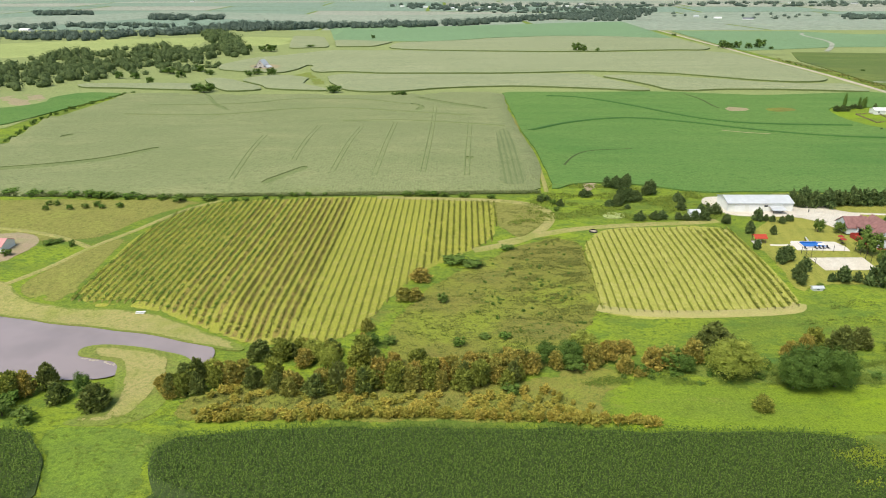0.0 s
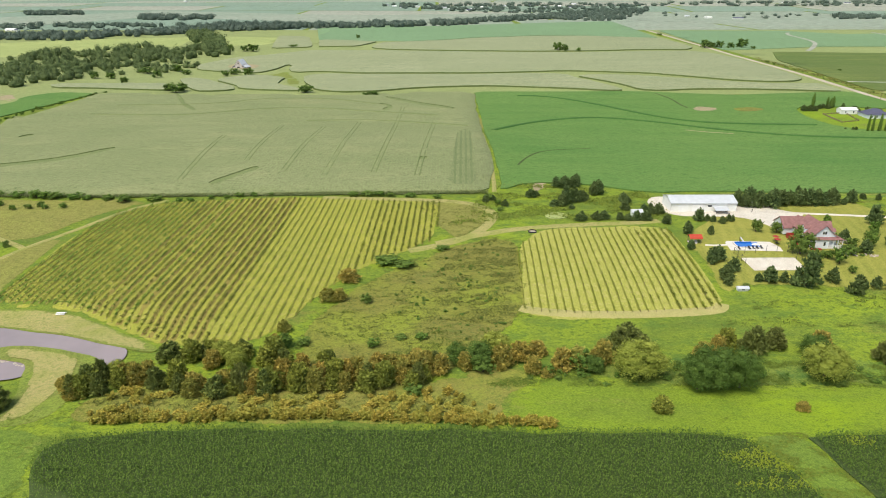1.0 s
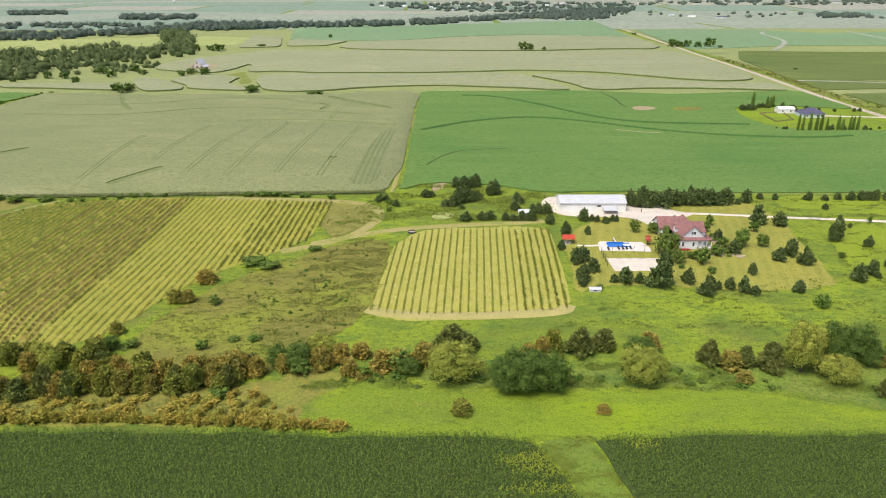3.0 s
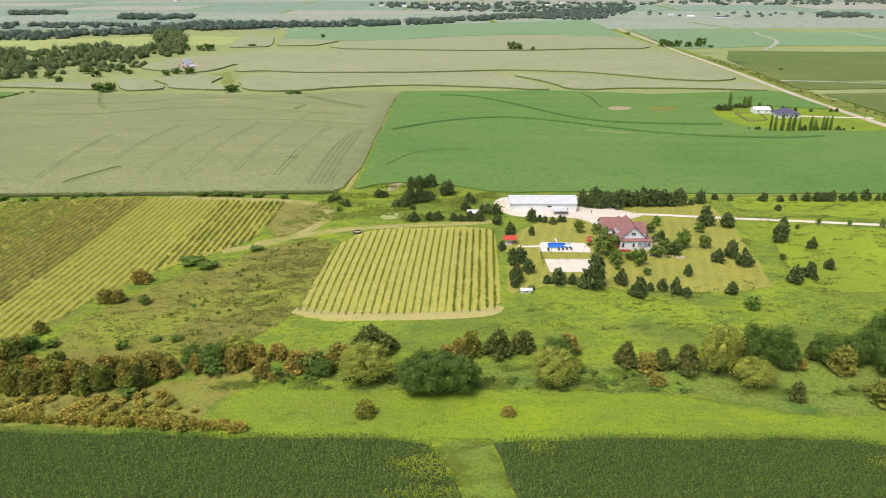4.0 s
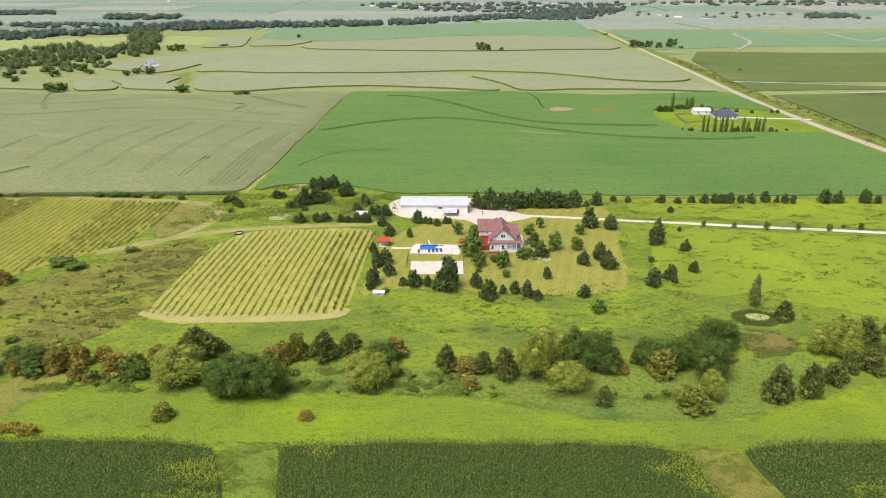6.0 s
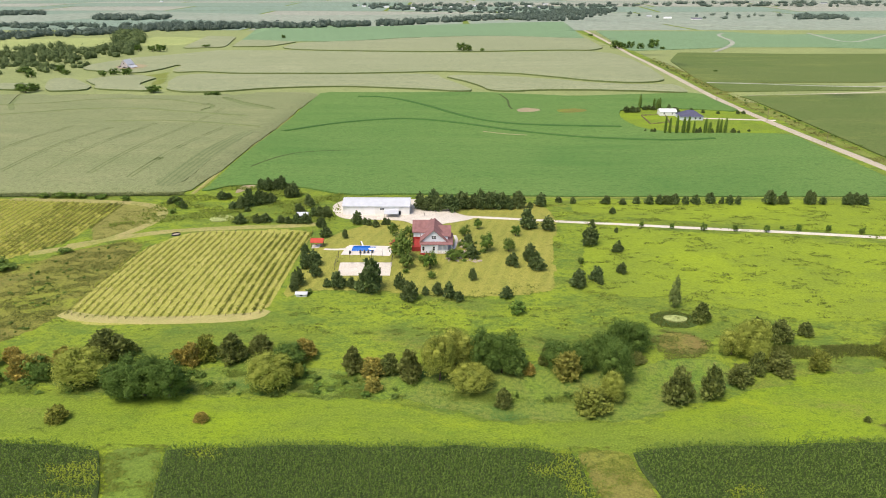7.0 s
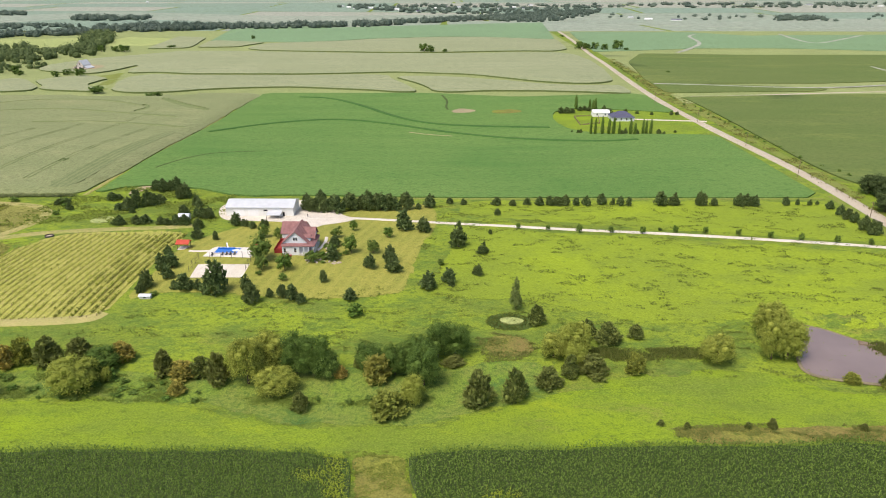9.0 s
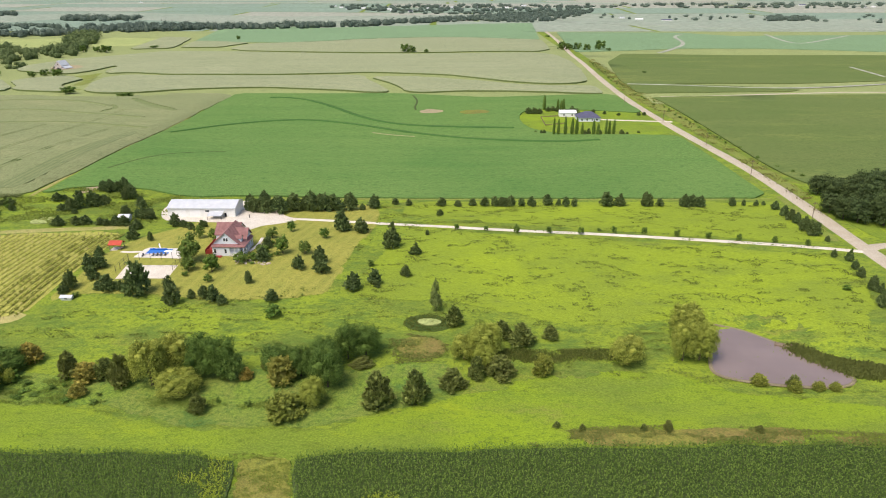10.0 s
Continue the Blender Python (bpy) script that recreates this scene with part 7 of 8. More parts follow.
def corn_fringe(line, depth, gap, label, seed):
    """The outermost plants of a corn field along an edge line."""
    rng = np.random.default_rng(seed)
    xy = []
    for (xa, ya), (xb, yb) in zip(line, line[1:]):
        length = math.hypot(xb - xa, yb - ya)
        n = int(length / gap)
        t = rng.uniform(0, 1, n)
        off = rng.uniform(-0.9, depth, n)
        xy.append(np.stack([xa + (xb - xa) * t - (yb - ya) / length * off, ya + (yb - ya) * t + (xb - xa) / length * off], 1))
    xy = np.concatenate(xy)
    n = len(xy)
    z = h(xy[:, 0], xy[:, 1])
    V = []
    for k in range(4):
        a = rng.uniform(0, 6.28, n)
        b = rng.uniform(0.1, 1.3, n)
        L = rng.uniform(0.5, 0.9, n)
        w = rng.uniform(0.12, 0.24, n)
        ca, sa = np.cos(a), np.sin(a)
        root = np.column_stack([xy, z + b])
        mid = root + np.stack([ca * L * 0.45, sa * L * 0.45, L * 0.6], 1)
        tip = root + np.stack([ca * L * 0.95, sa * L * 0.95, L * 0.4], 1)
        side = np.stack([-sa * w, ca * w, np.zeros(n)], 1)
        V.append(np.stack([root, mid - side, tip, mid + side], 1))
    V = np.concatenate(V).reshape(-1, 3)
    ob = mesh_ob("corn_edge_plants", V.tolist(), np.arange(len(V)).reshape(-1, 4).tolist(), TASSEL_LEAF)
    return tagged(ob, label, "corn", kind="stuff")


corn_fringe(((-300, 321.2), (-221.6, 323.1), (-135.5, 319.8), (-63.1, 321.9), (-18.1, 323.9), (49.5, 327)), 2.2, 0.09, "tasselled corn plants along the field edge", 201)

# ---------------------------------------------------------------- buildings
def box(bm, x0, y0, z0, x1, y1, z1):
    v = [bm.verts.new(p) for p in ((x0, y0, z0), (x1, y0, z0), (x1, y1, z0), (x0, y1, z0), (x0, y0, z1), (x1, y0, z1), (x1, y1, z1), (x0, y1, z1))]
    for q in ((0, 3, 2, 1), (4, 5, 6, 7), (0, 1, 5, 4), (1, 2, 6, 5), (2, 3, 7, 6), (3, 0, 4, 7)):
        bm.faces.new([v[i] for i in q])
    return bm


def slab(bm, a, b, c, d, thick=0.18):
    """A sloping roof plane of four corners with thickness."""
    top = [bm.verts.new(p) for p in (a, b, c, d)]
    low = [bm.verts.new((p[0], p[1], p[2] - thick)) for p in (a, b, c, d)]
    bm.faces.new(top)
    bm.faces.new(low[::-1])
    for i in range(4):
        j = (i + 1) % 4
        bm.faces.new((top[i], low[i], low[j], top[j]))
    return bm


def B():
    return bmesh.new()


def gabled_walls(x0, y0, x1, y1, wall, ridge, along_x=True):
    """Four walls with gables at the ends of the ridge."""
    bm = B()
    if along_x:
        ym = (y0 + y1) / 2
        prof = [(y0, 0), (y1, 0), (y1, wall), (ym, ridge), (y0, wall)]
        e0 = [bm.verts.new((x0, y, z)) for y, z in prof]
        e1 = [bm.verts.new((x1, y, z)) for y, z in prof]
    else:
        xm = (x0 + x1) / 2
        prof = [(x0, 0), (x1, 0), (x1, wall), (xm, ridge), (x0, wall)]
        e0 = [bm.verts.new((x, y0, z)) for x, z in prof]
        e1 = [bm.verts.new((x, y1, z)) for x, z in prof]
    bm.faces.new(e0)
    bm.faces.new(e1[::-1])
    for i in range(5):
        j = (i + 1) % 5
        bm.faces.new((e0[i], e1[i], e1[j], e0[j]))
    bmesh.ops.recalc_face_normals(bm, faces=bm.faces[:])
    return bm


def roof_pair(x0, y0, x1, y1, wall, ridge, over=0.4, along_x=True, thick=0.18):
    """Two roof planes meeting at a ridge."""
    lift = 0.14
    out = []
    if along_x:
        ym = (y0 + y1) / 2
        k = (ridge - wall) / (ym - y0) * over
        for ye, sgn in ((y0 - over, 1), (y1 + over, -1)):
            p = [(x0 - over, ye, wall - k + lift), (x1 + over, ye, wall - k + lift), (x1 + over, ym, ridge + lift), (x0 - over, ym, ridge + lift)]
            out.append(slab(B(), *(p if sgn > 0 else p[::-1]), thick))
    else:
        xm = (x0 + x1) / 2
        k = (ridge - wall) / (xm - x0) * over
        for xe, sgn in ((x0 - over, -1), (x1 + over, 1)):
            p = [(xe, y0 - over, wall - k + lift), (xe, y1 + over, wall - k + lift), (xm, y1 + over, ridge + lift), (xm, y0 - over, ridge + lift)]
            out.append(slab(B(), *(p if sgn > 0 else p[::-1]), thick))
    return out


def window(parent, x, y, z, w, t, face="s", shutters=False):
    """A framed window on a wall that faces south or east."""
    d = 0.06
    def at(x0, z0, x1, z1, out):
        if face == "s":
            return box(B(), x + x0, y - out, z + z0, x + x1, y + 0.03, z + z1)
        return box(B(), x - 0.03, y + x0, z + z0, x + out, y + x1, z + z1)
    win = part("window", at(-w / 2 - 0.1, -0.1, w / 2 + 0.1, t + 0.1, d), WHITE_TRIM, parent)
    part("pane", at(-w / 2, 0, w / 2, t / 2 - 0.03, d + 0.02), WINDOW_GLASS, win)
    part("pane", at(-w / 2, t / 2 + 0.03, w / 2, t, d + 0.02), WINDOW_GLASS, win)
    return win


WHITE_TRIM = plain_mat("white_trim", (0.82, 0.82, 0.82), 0.5, vary=0.04)


def house():
    """The farmhouse: tall front gable over a ground floor with a porch, garage wing behind."""
    ob = new("farmhouse")
    x, y = 171.0, 246.2
    ob.matrix_basis = pose(x, y, gz(x + 4, y + 6) + 0.3)
    part("wall", box(B(), 0, 0, -1.2, 6.2, 14, 3.4), WHITE_SIDING, ob, "white clapboard ground floor wall")
    part("wall", box(B(), 6.2, 2.6, -0.6, 10.4, 14, 3.4), WHITE_SIDING, ob)
    part("wall", gabled_walls(0.0, 1.3, 10.0, 15.0, 4.2, 8.7, False), WHITE_SIDING, ob, "white gable with a pointed top")
    for bm in roof_pair(0.0, 1.3, 10.0, 15.0, 4.2, 8.7, 0.5, False):
        part("roof", bm, RED_SHINGLE, ob, "maroon shingled roof slope")
    # skirt roof over the ground floor and the porch
    part("porch_roof", slab(B(), (-0.4, -0.4, 3.5), (12.3, -0.4, 3.5), (11.2, 1.32, 4.1), (-0.3, 1.32, 4.1)), RED_SHINGLE, ob, "maroon shingled porch roof")
    part("porch_roof", slab(B(), (12.4, -0.6, 3.35), (12.4, 12.5, 3.35), (10.2, 12.5, 4.3), (10.2, 1.3, 4.3)), RED_SHINGLE, ob)
    # cross wing to the east
    part("wall", gabled_walls(7.0, 6.4, 11.0, 13.4, 4.3, 7.6, True), WHITE_SIDING, ob)
    for bm in roof_pair(5.2, 6.4, 11.2, 13.4, 4.3, 7.6, 0.45, True):
        part("roof", bm, RED_SHINGLE, ob)
    # dormers on both slopes
    part("dormer", gabled_walls(8.2, 3.4, 10.3, 5.4, 5.7, 6.6, True), WHITE_SIDING, ob, "white dormer with a small roof")
    for bm in roof_pair(7.4, 3.4, 10.3, 5.4, 5.7, 6.6, 0.25, True, 0.12):
        part("roof", bm, RED_SHINGLE, ob)
    part("dormer", gabled_walls(-0.2, 6.6, 2.6, 9.4, 5.9, 7.0, True), WHITE_SIDING, ob)
    for bm in roof_pair(-0.2, 6.6, 3.0, 9.4, 5.9, 7.0, 0.25, True, 0.12):
        part("roof", bm, RED_SHINGLE, ob)
    # garage wing
    part("garage_wall", gabled_walls(-3.6, 15.6, 5.4, 24.6, 3.0, 6.2, True), WHITE_SIDING, ob)
    for bm in roof_pair(-3.6, 15.6, 5.4, 24.6, 3.0, 6.2, 0.5, True):
        part("roof", bm, RED_SHINGLE, ob)
    part("garage_link", gabled_walls(0.2, 13.0, 7.0, 19.0, 3.6, 6.8, False), WHITE_SIDING, ob)
    for bm in roof_pair(0.2, 13.0, 7.0, 20.0, 3.6, 6.8, 0.4, False):
        part("roof", bm, RED_SHINGLE, ob)
    # windows and door
    for wx in (1.0, 5.0):
        window(ob, wx, 0, 0.9, 0.8, 1.6)
    for wx in (4.55, 5.45):
        window(ob, wx, 1.3, 5.2, 0.7, 1.2)
    for wx in (7.2, 8.7):
        window(ob, wx, 2.6, 0.8, 1.0, 1.7)
    for wy in (4.6, 7.8, 10.8):
        window(ob, 10.4, wy, 0.9, 0.9, 1.5, "e")
    window(ob, 11.0, 9.9, 4.8, 0.9, 1.3, "e")
    window(ob, 10.3, 4.4, 4.7, 0.7, 0.8, "e")
    part("front_door", box(B(), 9.5, 2.52, 0.1, 10.25, 2.64, 2.2), RED_DECK, ob, "dark red front door")
    # porch floor, posts and rail
    part("porch_floor", box(B(), 6.2, -0.3, -0.6, 12.1, 2.6, 0.15), CONCRETE, ob)
    part("porch_floor", box(B(), 10.4, 2.6, -0.6, 12.1, 12.2, 0.15), CONCRETE, ob)
    for px, py in ((6.4, -0.1), (8.3, -0.1), (10.1, -0.1), (11.95, -0.1), (11.95, 3.0), (11.95, 6.1), (11.95, 9.2), (11.95, 12.0)):
        part("post", box(B(), px - 0.12, py - 0.12, 0.15, px + 0.12, py + 0.12, 3.3), WHITE_TRIM, ob)
    for z in (0.35, 0.95):
        part("rail", box(B(), 6.4, -0.14, z, 11.95, -0.06, z + 0.14), WHITE_TRIM, ob, "white porch railing")
        part("rail", box(B(), 11.91, -0.1, z, 11.99, 12.0, z + 0.14), WHITE_TRIM, ob)
    for i in range(13):
        part("baluster", box(B(), 6.55 + i * 0.42, -0.12, 0.4, 6.63 + i * 0.42, -0.08, 1.0), WHITE_TRIM, ob)
    # deck on the west side
    part("deck", box(B(), -3.6, 2.0, -0.7, -0.02, 13.2, 0.55), RED_DECK, ob, "red-stained timber deck")
    for r in ((-3.6, 2.0, -3.5, 13.2), (-3.6, 2.0, -0.1, 2.1), (-3.6, 13.1, -0.1, 13.2)):
        part("deck_rail", box(B(), r[0], r[1], 0.55, r[2], r[3], 1.55), RED_DECK, ob)
    part("deck", box(B(), -0.4, -1.6, -0.7, 3.6, -0.35, 0.1), RED_DECK, ob)
    tagged(ob, "white clapboard farmhouse with maroon shingle roofs and porch", "house")
    return ob


def machine_shed():
    ob = new("machine_shed")
    x0, y0, x1, y1 = 133.0, 299.6, 163.6, 312.5
    ob.matrix_basis = pose((x0 + x1) / 2, (y0 + y1) / 2, gz(148, 304) - 0.05)
    w, d = (x1 - x0) / 2, (y1 - y0) / 2
    part("wall", gabled_walls(-w, -d, w, d, 4.4, 6.3), WHITE_METAL, ob, "white ribbed steel wall")
    for bm in roof_pair(-w, -d, w, d, 4.4, 6.3, 0.35):
        part("roof", bm, GREY_ROOF, ob, "pale grey steel roof slope")
    bm = B()
    n = int(2 * w / 0.6)
    for i in range(n):
        x = -w + 0.3 + i * 0.6
        box(bm, x - 0.05, -d - 0.05, 0.05, x + 0.05, -d + 0.02, 4.2)
    part("ribs", bm, WHITE_METAL, ob)
    for x in (-9.5, -3.0):
        part("door", box(B(), x - 2.3, -d - 0.09, 0.02, x + 2.3, -d - 0.02, 3.9), WHITE_TRIM, ob, "white sliding door")
    part("window", box(B(), 1.8, -d - 0.08, 2.6, 3.6, -d - 0.02, 3.3), WINDOW_GLASS, ob)
    part("door", box(B(), 10.4, -d - 0.08, 0.02, 11.3, -d - 0.02, 2.1), WINDOW_GLASS, ob)
    part("gutter", box(B(), -w - 0.3, -d - 0.5, 4.12, w + 0.3, -d - 0.36, 4.24), GREY_ROOF, ob)
    # lean-to awning
    part("awning", slab(B(), (4.0, -d - 5.0, 2.3), (10.5, -d - 5.0, 2.3), (10.5, -d - 0.02, 3.0), (4.0, -d - 0.02, 3.0), 0.1), GREY_ROOF, ob, "grey lean-to awning")
    for x in (4.1, 10.3):
        part("post", box(B(), x, -d - 4.9, 0, x + 0.12, -d - 4.78, 2.3), DARK, ob)
    return tagged(ob, "long white steel machine shed with pale grey roof", "shed")


def small_building(name, x, y, w, d, wall, ridge, wall_mat, roof_mat, label, category="building", along_x=True, turn=0.0, openings=2):
    ob = new(name)
    ob.matrix_basis = pose(x, y, gz(x, y) - 0.05, 0, 0, turn)
    part("wall", gabled_walls(-w / 2, -d / 2, w / 2, d / 2, wall, ridge, along_x), wall_mat, ob)
    for bm in roof_pair(-w / 2, -d / 2, w / 2, d / 2, wall, ridge, 0.35, along_x):
        part("roof", bm, roof_mat, ob)
    for i in range(openings):
        wx = -w / 2 + w * (i + 0.5) / openings
        part("window", box(B(), wx - 0.5, -d / 2 - 0.05, wall * 0.35, wx + 0.5, -d / 2 + 0.02, wall * 0.75), WINDOW_GLASS, ob)
    return tagged(ob, label, category)


house()
machine_shed()
small_building("garden_shed", 115.6, 294.5, 4.6, 3.4, 2.2, 3.1, WHITE_METAL, GREY_ROOF, "small white garden shed among dark cedars", "shed", openings=1)
small_building("loafing_shed", 131.4, 214.6, 3.6, 1.8, 1.1, 1.5, WHITE_METAL, GREY_ROOF, "low white storage shed in the grass", "shed", openings=1)
small_building("red_barn", -181.0, 254.0, 9.6, 9.0, 2.7, 4.6, WHITE_METAL, PINK_ROOF, "low barn with faded red roof", "barn")


def old_barn():
    """A tall gabled barn with a lean-to on either side."""
    ob = new("old_barn")
    x, y = -232.0, 892.0
    ob.matrix_basis = pose(x, y, gz(x, y) - 0.1, 0, 0, -12)
    part("wall", gabled_walls(-4.6, -7, 4.6, 7, 7.0, 12.5, False), OLD_BOARDS, ob, "weathered pale board gable")
    for bm in roof_pair(-4.6, -7, 4.6, 7, 7.0, 12.5, 0.4, False):
        part("roof", bm, GREY_ROOF, ob, "grey steel roof slope")
    for e in (-1, 1):
        part("lean_to_wall", box(B(), min(4.6 * e, 9.6 * e), -6.6, -0.2, max(4.6 * e, 9.6 * e), 6.6, 3.4), OLD_BOARDS, ob)
        q = [(4.6 * e, -7.0, 6.0), (10.2 * e, -7.0, 3.4), (10.2 * e, 7.0, 3.4), (4.6 * e, 7.0, 6.0)]
        part("roof", slab(B(), *(q if e > 0 else q[::-1])), GREY_ROOF, ob)
    part("door", box(B(), -1.8, -7.1, 0.0, 1.8, -6.98, 4.2), DARK, ob, "dark open doorway")
    part("loft_door", box(B(), -0.7, -7.1, 7.2, 0.7, -6.98, 9.0), DARK, ob)
    return tagged(ob, "weathered pale old barn with two lean-tos", "barn")


OLD_BOARDS = plain_mat("old_pale_boards", (0.58, 0.52, 0.50), 0.85, 0.0, 0.2, 0.16, 0.5, 0.3)
old_barn()


def pavilion():
    ob = new("pavilion")
    x, y = 129.2, 257.2
    ob.matrix_basis = pose(x, y, gz(x, y))
    for px in (-2.1, 2.1):
        for py in (-1.6, 1.6):
            part("post", box(B(), px - 0.1, py - 0.1, -0.1, px + 0.1, py + 0.1, 2.5), WOOD, ob)
    for bm in roof_pair(-2.3, -1.8, 2.3, 1.8, 2.5, 3.5, 0.3):
        part("roof", bm, RED_ROOF, ob, "bright red roof slope")
    part("floor", box(B(), -2.3, -1.8, -0.2, 2.3, 1.8, 0.12), CONCRETE, ob)
    part("table", box(B(), -1.0, -0.5, 0.65, 1.0, 0.5, 0.78), WHITE_TRIM, ob)
    part("bench", box(B(), -1.0, -1.0, 0.35, 1.0, -0.7, 0.45), WHITE_TRIM, ob)
    return tagged(ob, "open wooden pavilion with bright red roof", "pavilion")


RED_ROOF = plain_mat("bright_red_steel", (0.50, 0.07, 0.04), 0.5, 0.1, 0.3, 0.12, 1.0)
pavilion()


def pool():
    ob = new("swimming_pool")
    x, y = 149.7, 251.4
    ob.matrix_basis = pose(x, y, gz(x, y) + 0.1)
    part("water", box(B(), -5.9, -2.4, -0.3, 5.9, 2.4, 0.12), WATER_BLUE, ob, "bright blue pool water")
    for r in ((-6.3, -2.8, 6.3, -2.4), (-6.3, 2.4, 6.3, 2.8), (-6.3, -2.4, -5.9, 2.4), (5.9, -2.4, 6.3, 2.4)):
        part("coping", box(B(), r[0], r[1], -0.3, r[2], r[3], 0.2), CONCRETE, ob)
    bm = B()
    bmesh.ops.create_uvsphere(bm, u_segments=14, v_segments=6, radius=1.0, matrix=pose(2.0, 0.2, 0.12) @ Matrix.Diagonal((1.6, 1.0, 0.3, 1)))
    part("float", bm, WHITE_TRIM, ob, "white oval pool float")
    bm = B()
    slab(bm, (-2.0, 2.2, 0.3), (-1.5, 2.2, 0.3), (-2.5, 4.0, 1.9), (-3.0, 4.0, 1.9), 0.15)
    part("slide", bm, GREY_ROOF, ob, "pale grey pool slide")
    for px in (-2.5, -3.0):
        part("slide_leg", box(B(), px - 0.06, 3.9, -0.1, px + 0.06, 4.02, 1.9), DARK, ob)
    part("cover_roller", box(B(), -5.6, 1.9, 0.2, 1.0, 2.3, 0.55), WATER_BLUE, ob)
    tagged(ob, "rectangular blue swimming pool with white slide", "pool")
    for cx in (-6.2, -2.2, -0.6, 0.9, 2.5):
        lounger(x + cx, y - 3.9)


def lounger(x, y):
    ob = new("pool_lounger")
    ob.matrix_basis = pose(x, y, gz(x, y) + 0.12, 0, 0, 4)
    part("seat", slab(B(), (-0.35, -0.9, 0.4), (0.35, -0.9, 0.4), (0.35, 0.4, 0.4), (-0.35, 0.4, 0.4), 0.08), DARK, ob)
    part("backrest", slab(B(), (-0.35, 0.4, 0.4), (0.35, 0.4, 0.4), (0.35, 0.9, 0.95), (-0.35, 0.9, 0.95), 0.08), DARK, ob)
    for lx in (-0.3, 0.3):
        for ly in (-0.8, 0.5):
            part("leg", box(B(), lx - 0.03, ly - 0.03, -0.02, lx + 0.03, ly + 0.03, 0.36), DARK, ob)
    tagged(ob, "black lounge chair at the pool edge", "lounger", "loungers by the pool")


pool()


def court_fence():
    ob = new("court_fence")
    x0, y0, x1, y1 = 139.8, 233.0, 160.6, 243.6
    ob.matrix_basis = pose(0, 0, 0)
    for i in range(6):
        x = x0 + (x1 - x0) * i / 5
        part("post", box(B(), x - 0.05, y1 - 0.05, gz(x, y1) - 0.2, x + 0.05, y1 + 0.05, gz(x, y1) + 3.0), DARK, ob)
    for x in (x0, x1):
        for i in range(4):
            y = y0 + (y1 - y0) * i / 3 - 0.1
            part("post", box(B(), x - 0.05, y - 0.05, gz(x, y) - 0.2, x + 0.05, y + 0.05, gz(x, y) + 3.0), DARK, ob)
        for z in (1.0, 2.0, 2.95):
            part("rail", slab(B(), (x - 0.03, y0, gz(x, y0) + z), (x + 0.03, y0, gz(x, y0) + z), (x + 0.03, y1, gz(x, y1) + z), (x - 0.03, y1, gz(x, y1) + z), 0.05), DARK, ob)
    return tagged(ob, "tall dark post fence round the sand court", "fence")


court_fence()


def far_farmhouse():
    ob = new("ranch_house")
    ob.matrix_basis = pose(369.5, 536.0, gz(369, 536) - 0.1)
    part("wall", box(B(), -8.5, -6, -0.4, 8.5, 8, 3.0), WHITE_SIDING, ob)
    bm = B()
    p = [bm.verts.new(q) for q in ((-9.2, -6.7, 2.9), (9.2, -6.7, 2.9), (9.2, 8.7, 2.9), (-9.2, 8.7, 2.9), (-2.5, 1.0, 6.9), (2.5, 1.0, 6.9))]
    for q in ((0, 1, 5, 4), (1, 2, 5), (2, 3, 4, 5), (3, 0, 4), (3, 2, 1, 0)):
        bm.faces.new([p[i] for i in q])
    part("roof", bm, SLATE, ob, "dark slate-blue hipped roof")
    for wx in (-5.5, -1.5, 2.5, 6.0):
        window(ob, wx, -6, 0.9, 1.2, 1.4)
    tagged(ob, "white ranch house with dark slate-blue hipped roof", "house")
    small_building("garage", 356.0, 551.0, 13.0, 8.0, 3.4, 5.0, WHITE_METAL, WHITE_METAL, "white steel garage behind the ranch house", "garage")


far_farmhouse()


def utility_pole(x, y, high=10.0):
    ob = new("utility_pole")
    ob.matrix_basis = pose(x, y, gz(x, y) - 0.3)
    bm = B()
    bmesh.ops.create_cone(bm, segments=8, radius1=0.17, radius2=0.11, depth=high, matrix=pose(0, 0, high / 2), cap_ends=True)
    part("pole", bm, WOOD, ob)
    part("crossarm", box(B(), -1.1, -0.06, high - 0.9, 1.1, 0.06, high - 0.75), WOOD, ob)
    for i in (-1, 0, 1):
        part("insulator", box(B(), i * 0.9 - 0.05, -0.05, high - 0.75, i * 0.9 + 0.05, 0.05, high - 0.5), DARK, ob)
    return tagged(ob, "weathered wooden utility pole beside the gravel road", "pole", "poles along the road")


for px, py in ((423.5, 296.0), (428.0, 372.0), (430.5, 448.0), (425.0, 525.0), (414.0, 602.0)):
    utility_pole(px, py)


def bench(x, y):
    ob = new("picnic_bench")
    ob.matrix_basis = pose(x, y, gz(x, y))
    part("top", box(B(), -1.5, -0.45, 0.66, 1.5, 0.45, 0.76), WHITE_TRIM, ob)
    for sy in (-0.85, 0.6):
        part("seat", box(B(), -1.5, sy, 0.38, 1.5, sy + 0.28, 0.46), WHITE_TRIM, ob)
    for sx in (-1.1, 1.1):
        part("leg", box(B(), sx - 0.06, -0.8, 0, sx + 0.06, 0.8, 0.4), WOOD, ob)
        part("leg", box(B(), sx - 0.06, -0.1, 0, sx + 0.06, 0.1, 0.68), WOOD, ob)
    return tagged(ob, "white picnic bench on the mown pond bank", "bench")


bench(-102.3, 203.6)


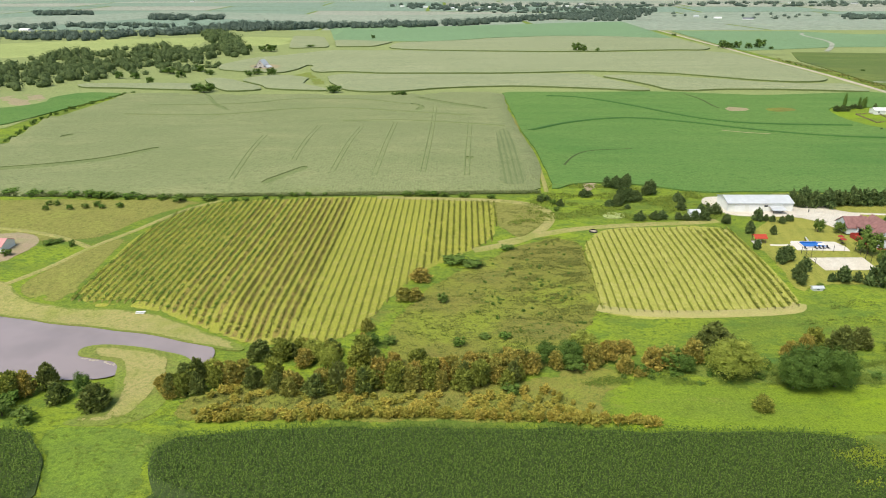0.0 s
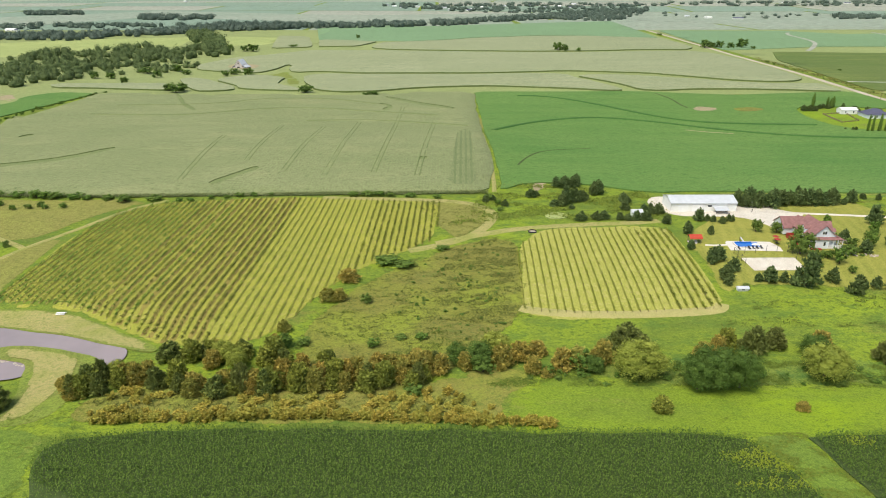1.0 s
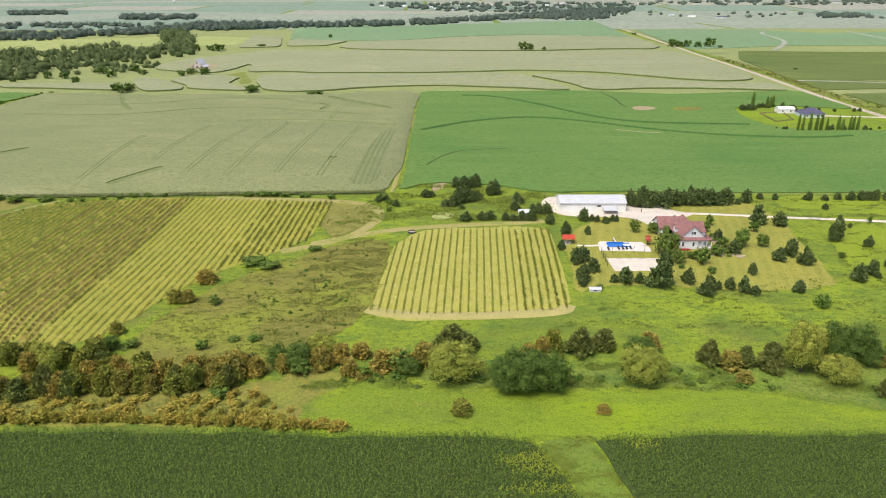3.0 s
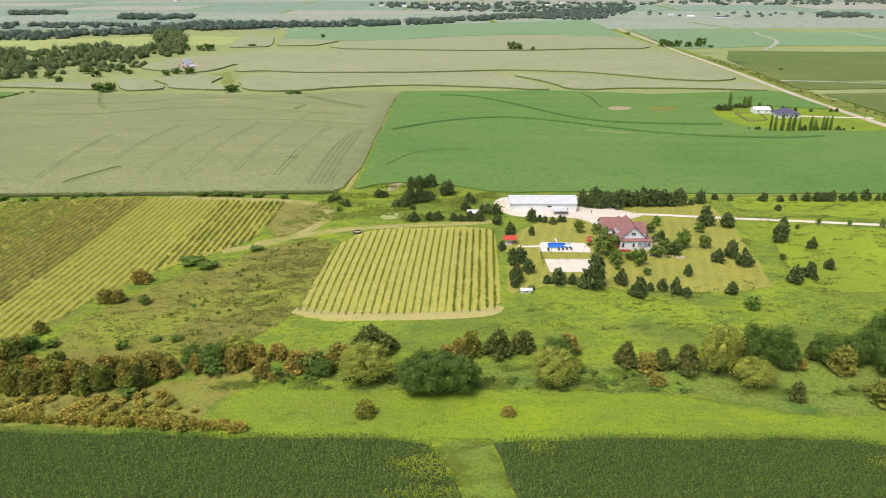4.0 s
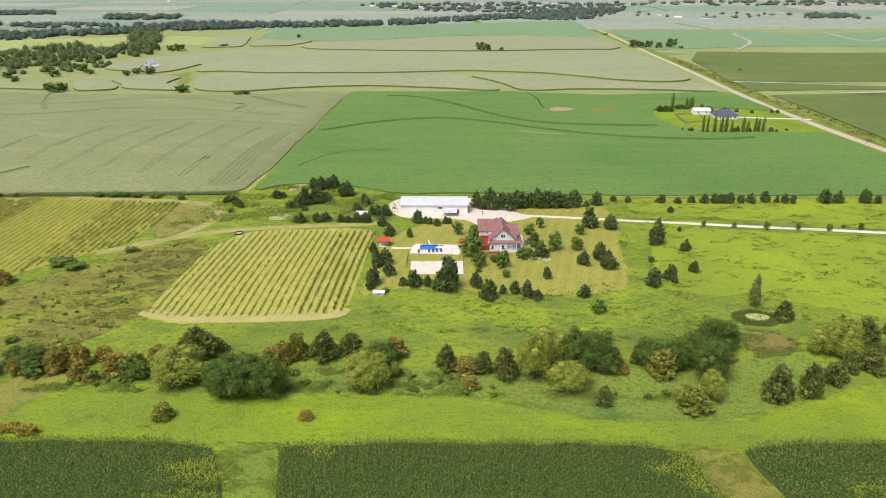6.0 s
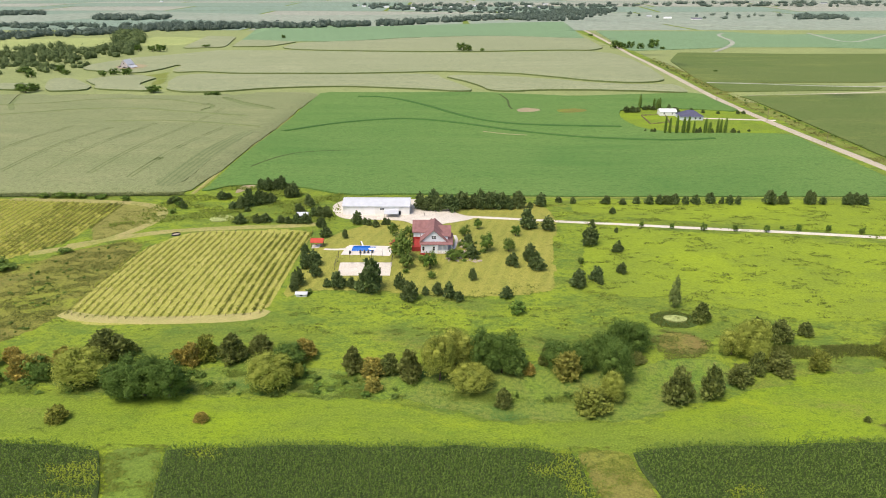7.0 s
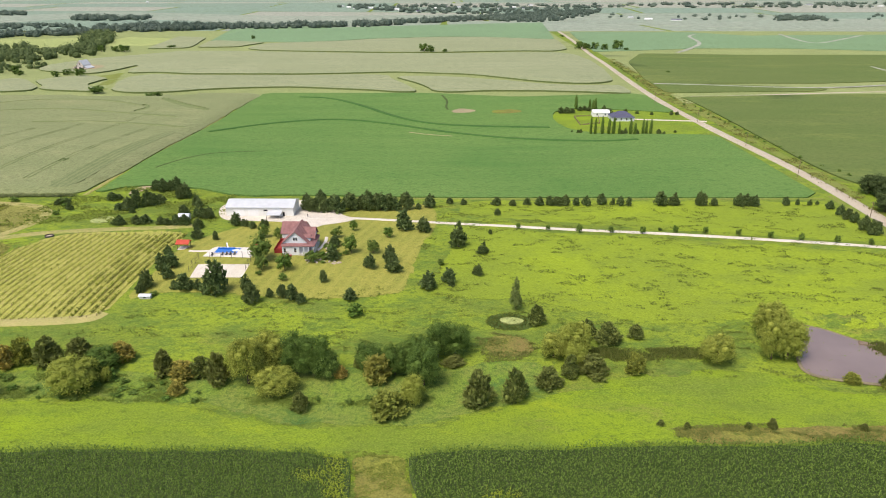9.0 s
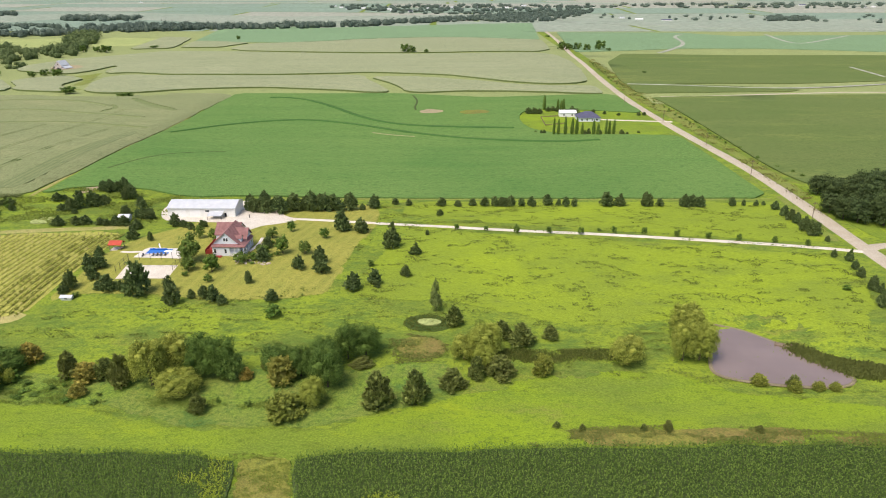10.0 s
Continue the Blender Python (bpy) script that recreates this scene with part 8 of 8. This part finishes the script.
def boulder(x, y, size, seed):
    """A rough rock of the landscaped bank."""
    rng = np.random.default_rng(seed)
    bm = B()
    bmesh.ops.create_icosphere(bm, subdivisions=2, radius=size)
    for v in bm.verts:
        v.co *= 1 + 0.35 * noise.noise(v.co * (1.2 / size) + Vector((seed, 0, 0)))
        v.co.z *= 0.7
    me = bpy.data.meshes.new("boulder")
    bm.to_mesh(me)
    bm.free()
    me.materials.append(STONE)
    ob = new("boulder", me)
    ob.matrix_basis = pose(x, y, gz(x, y) + size * 0.2, 0, 0, rng.uniform(0, 360))
    tagged(ob, "pale tan landscaping boulder beside the farmhouse", "rock", "rocks in the garden")


rock_rng = random.Random(3)
for i in range(46):
    t = rock_rng.random()
    boulder(186.5 + 3 * math.sin(t * 5) + rock_rng.uniform(-1.4, 1.4) + (t - 0.4) * 6, 242.0 + 20 * t + rock_rng.uniform(-1.2, 1.2), rock_rng.uniform(0.25, 0.75), i)
for i in range(26):
    boulder(181 + rock_rng.uniform(0, 13), 240.5 + rock_rng.uniform(-1.3, 1.3), rock_rng.uniform(0.25, 0.6), 80 + i)
for i in range(34):
    boulder(-108.0 + 14.5 * (i / 33) + rock_rng.uniform(-0.4, 0.4), 175.3 - 4.6 * (i / 33) + rock_rng.uniform(-0.5, 0.5), rock_rng.uniform(0.45, 0.8), 120 + i)


def sunshade(x, y, seed):
    """A closed red garden umbrella over a small table."""
    ob = new("garden_umbrella")
    ob.matrix_basis = pose(x, y, gz(x, y) + 0.1)
    bm = B()
    bmesh.ops.create_cone(bm, segments=8, radius1=1.35, radius2=0.05, depth=0.6, matrix=pose(0, 0, 2.5), cap_ends=True)
    part("canopy", bm, RED_DECK, ob, "dark red umbrella canopy")
    part("pole", box(B(), -0.03, -0.03, 0, 0.03, 0.03, 2.5), DARK, ob)
    bm = B()
    bmesh.ops.create_cone(bm, segments=12, radius1=0.55, radius2=0.55, depth=0.06, matrix=pose(0, 0, 0.72), cap_ends=True)
    part("table", bm, DARK, ob)
    tagged(ob, "dark red garden umbrella over a small table", "umbrella", "umbrellas by the pool")


sunshade(159.8, 251.0, 1)
sunshade(160.6, 254.2, 2)


def lamp_post(x, y):
    ob = new("yard_post")
    ob.matrix_basis = pose(x, y, gz(x, y))
    part("post", box(B(), -0.12, -0.12, 0, 0.12, 0.12, 1.3), DARK, ob)
    part("cap", box(B(), -0.2, -0.2, 1.3, 0.2, 0.2, 1.5), DARK, ob)
    tagged(ob, "short dark post at the edge of the gravel yard", "post")


lamp_post(170.4, 298.1)


def tyre_ring(x, y):
    # A dark circle taken for a tyre; the pale inner disc is added.
    ob = new("fire_ring")
    ob.matrix_basis = pose(x, y, gz(x, y))
    bm = B()
    bmesh.ops.create_cone(bm, segments=18, radius1=1.9, radius2=1.7, depth=0.6, matrix=pose(0, 0, 0.3), cap_ends=False)
    part("ring", bm, DARK, ob, "dark outer ring")
    bm = B()
    bmesh.ops.create_circle(bm, segments=18, radius=1.7, matrix=pose(0, 0, 0.15), cap_ends=True)
    part("inner_disc", bm, STONE, ob, "pale disc inside the ring")
    tagged(ob, "dark round tyre ring on grass", "tank")


tyre_ring(65.3, 274.5)

# far farmsteads and the edge of a town near the horizon
FAR_SITES = ((-198, 2935), (-163, 2854), (-125, 2792), (-74, 2822), (-38, 2779), (-1, 2810), (30, 2760), (55, 2648), (125, 2634), (149, 2694), (184, 2815), (223, 2896), (277, 2882), (301, 2798), (386, 2936), (428, 2797), (492, 2880), (530, 2804), (579, 3006), (626, 3040), (-743, 2015), (-768, 2047), (-906, 1532), (-883, 1514), (825, 2318), (850, 2200), (911, 2122), (1983, 2974), (2052, 3031), (1829, 3184), (-1172, 3350), (1569, 3231))
for i, (fx, fy) in enumerate(FAR_SITES):
    small_building("farm_building", fx, fy, 9 + (i * 7) % 23, 9, 3.6, 6.0, WHITE_METAL, (GREY_ROOF, WHITE_METAL, SLATE)[i % 3], "distant pale farm building", "building", True, (i * 37) % 50 - 25)


def lot_fence():
    """The low rail fence of the ranch paddock."""
    ob = new("paddock_fence")
    c = ((334.5, 547.1), (354.4, 550.9), (349.9, 522.6), (334.1, 517.6))
    for (xa, ya), (xb, yb) in zip(c, c[1:] + c[:1]):
        za, zb = gz(xa, ya), gz(xb, yb)
        for z in (0.5, 1.1):
            part("rail", slab(B(), (xa - 0.15, ya, za + z), (xa + 0.15, ya, za + z), (xb + 0.15, yb, zb + z), (xb - 0.15, yb, zb + z), 0.3), WOOD, ob)
        for k in range(5):
            x, y = xa + (xb - xa) * k / 5, ya + (yb - ya) * k / 5
            part("post", box(B(), x - 0.15, y - 0.15, gz(x, y) - 0.2, x + 0.15, y + 0.15, gz(x, y) + 1.3), WOOD, ob)
    tagged(ob, "grey wooden rail fence round a paddock", "fence")


lot_fence()


def dock(x, y, z):
    ob = new("floating_dock")
    ob.matrix_basis = pose(x, y, z, 0, 0, -25)
    part("deck", box(B(), -2.4, -1.0, 0.0, 2.4, 1.0, 0.35), WOOD, ob)
    for px in (-2.2, 2.2):
        part("post", box(B(), px - 0.1, -0.1, -0.6, px + 0.1, 0.1, 1.0), WOOD, ob)
    tagged(ob, "small weathered floating dock on the pond", "dock")


dock(362.0, 189.5, PONDS[1][4])
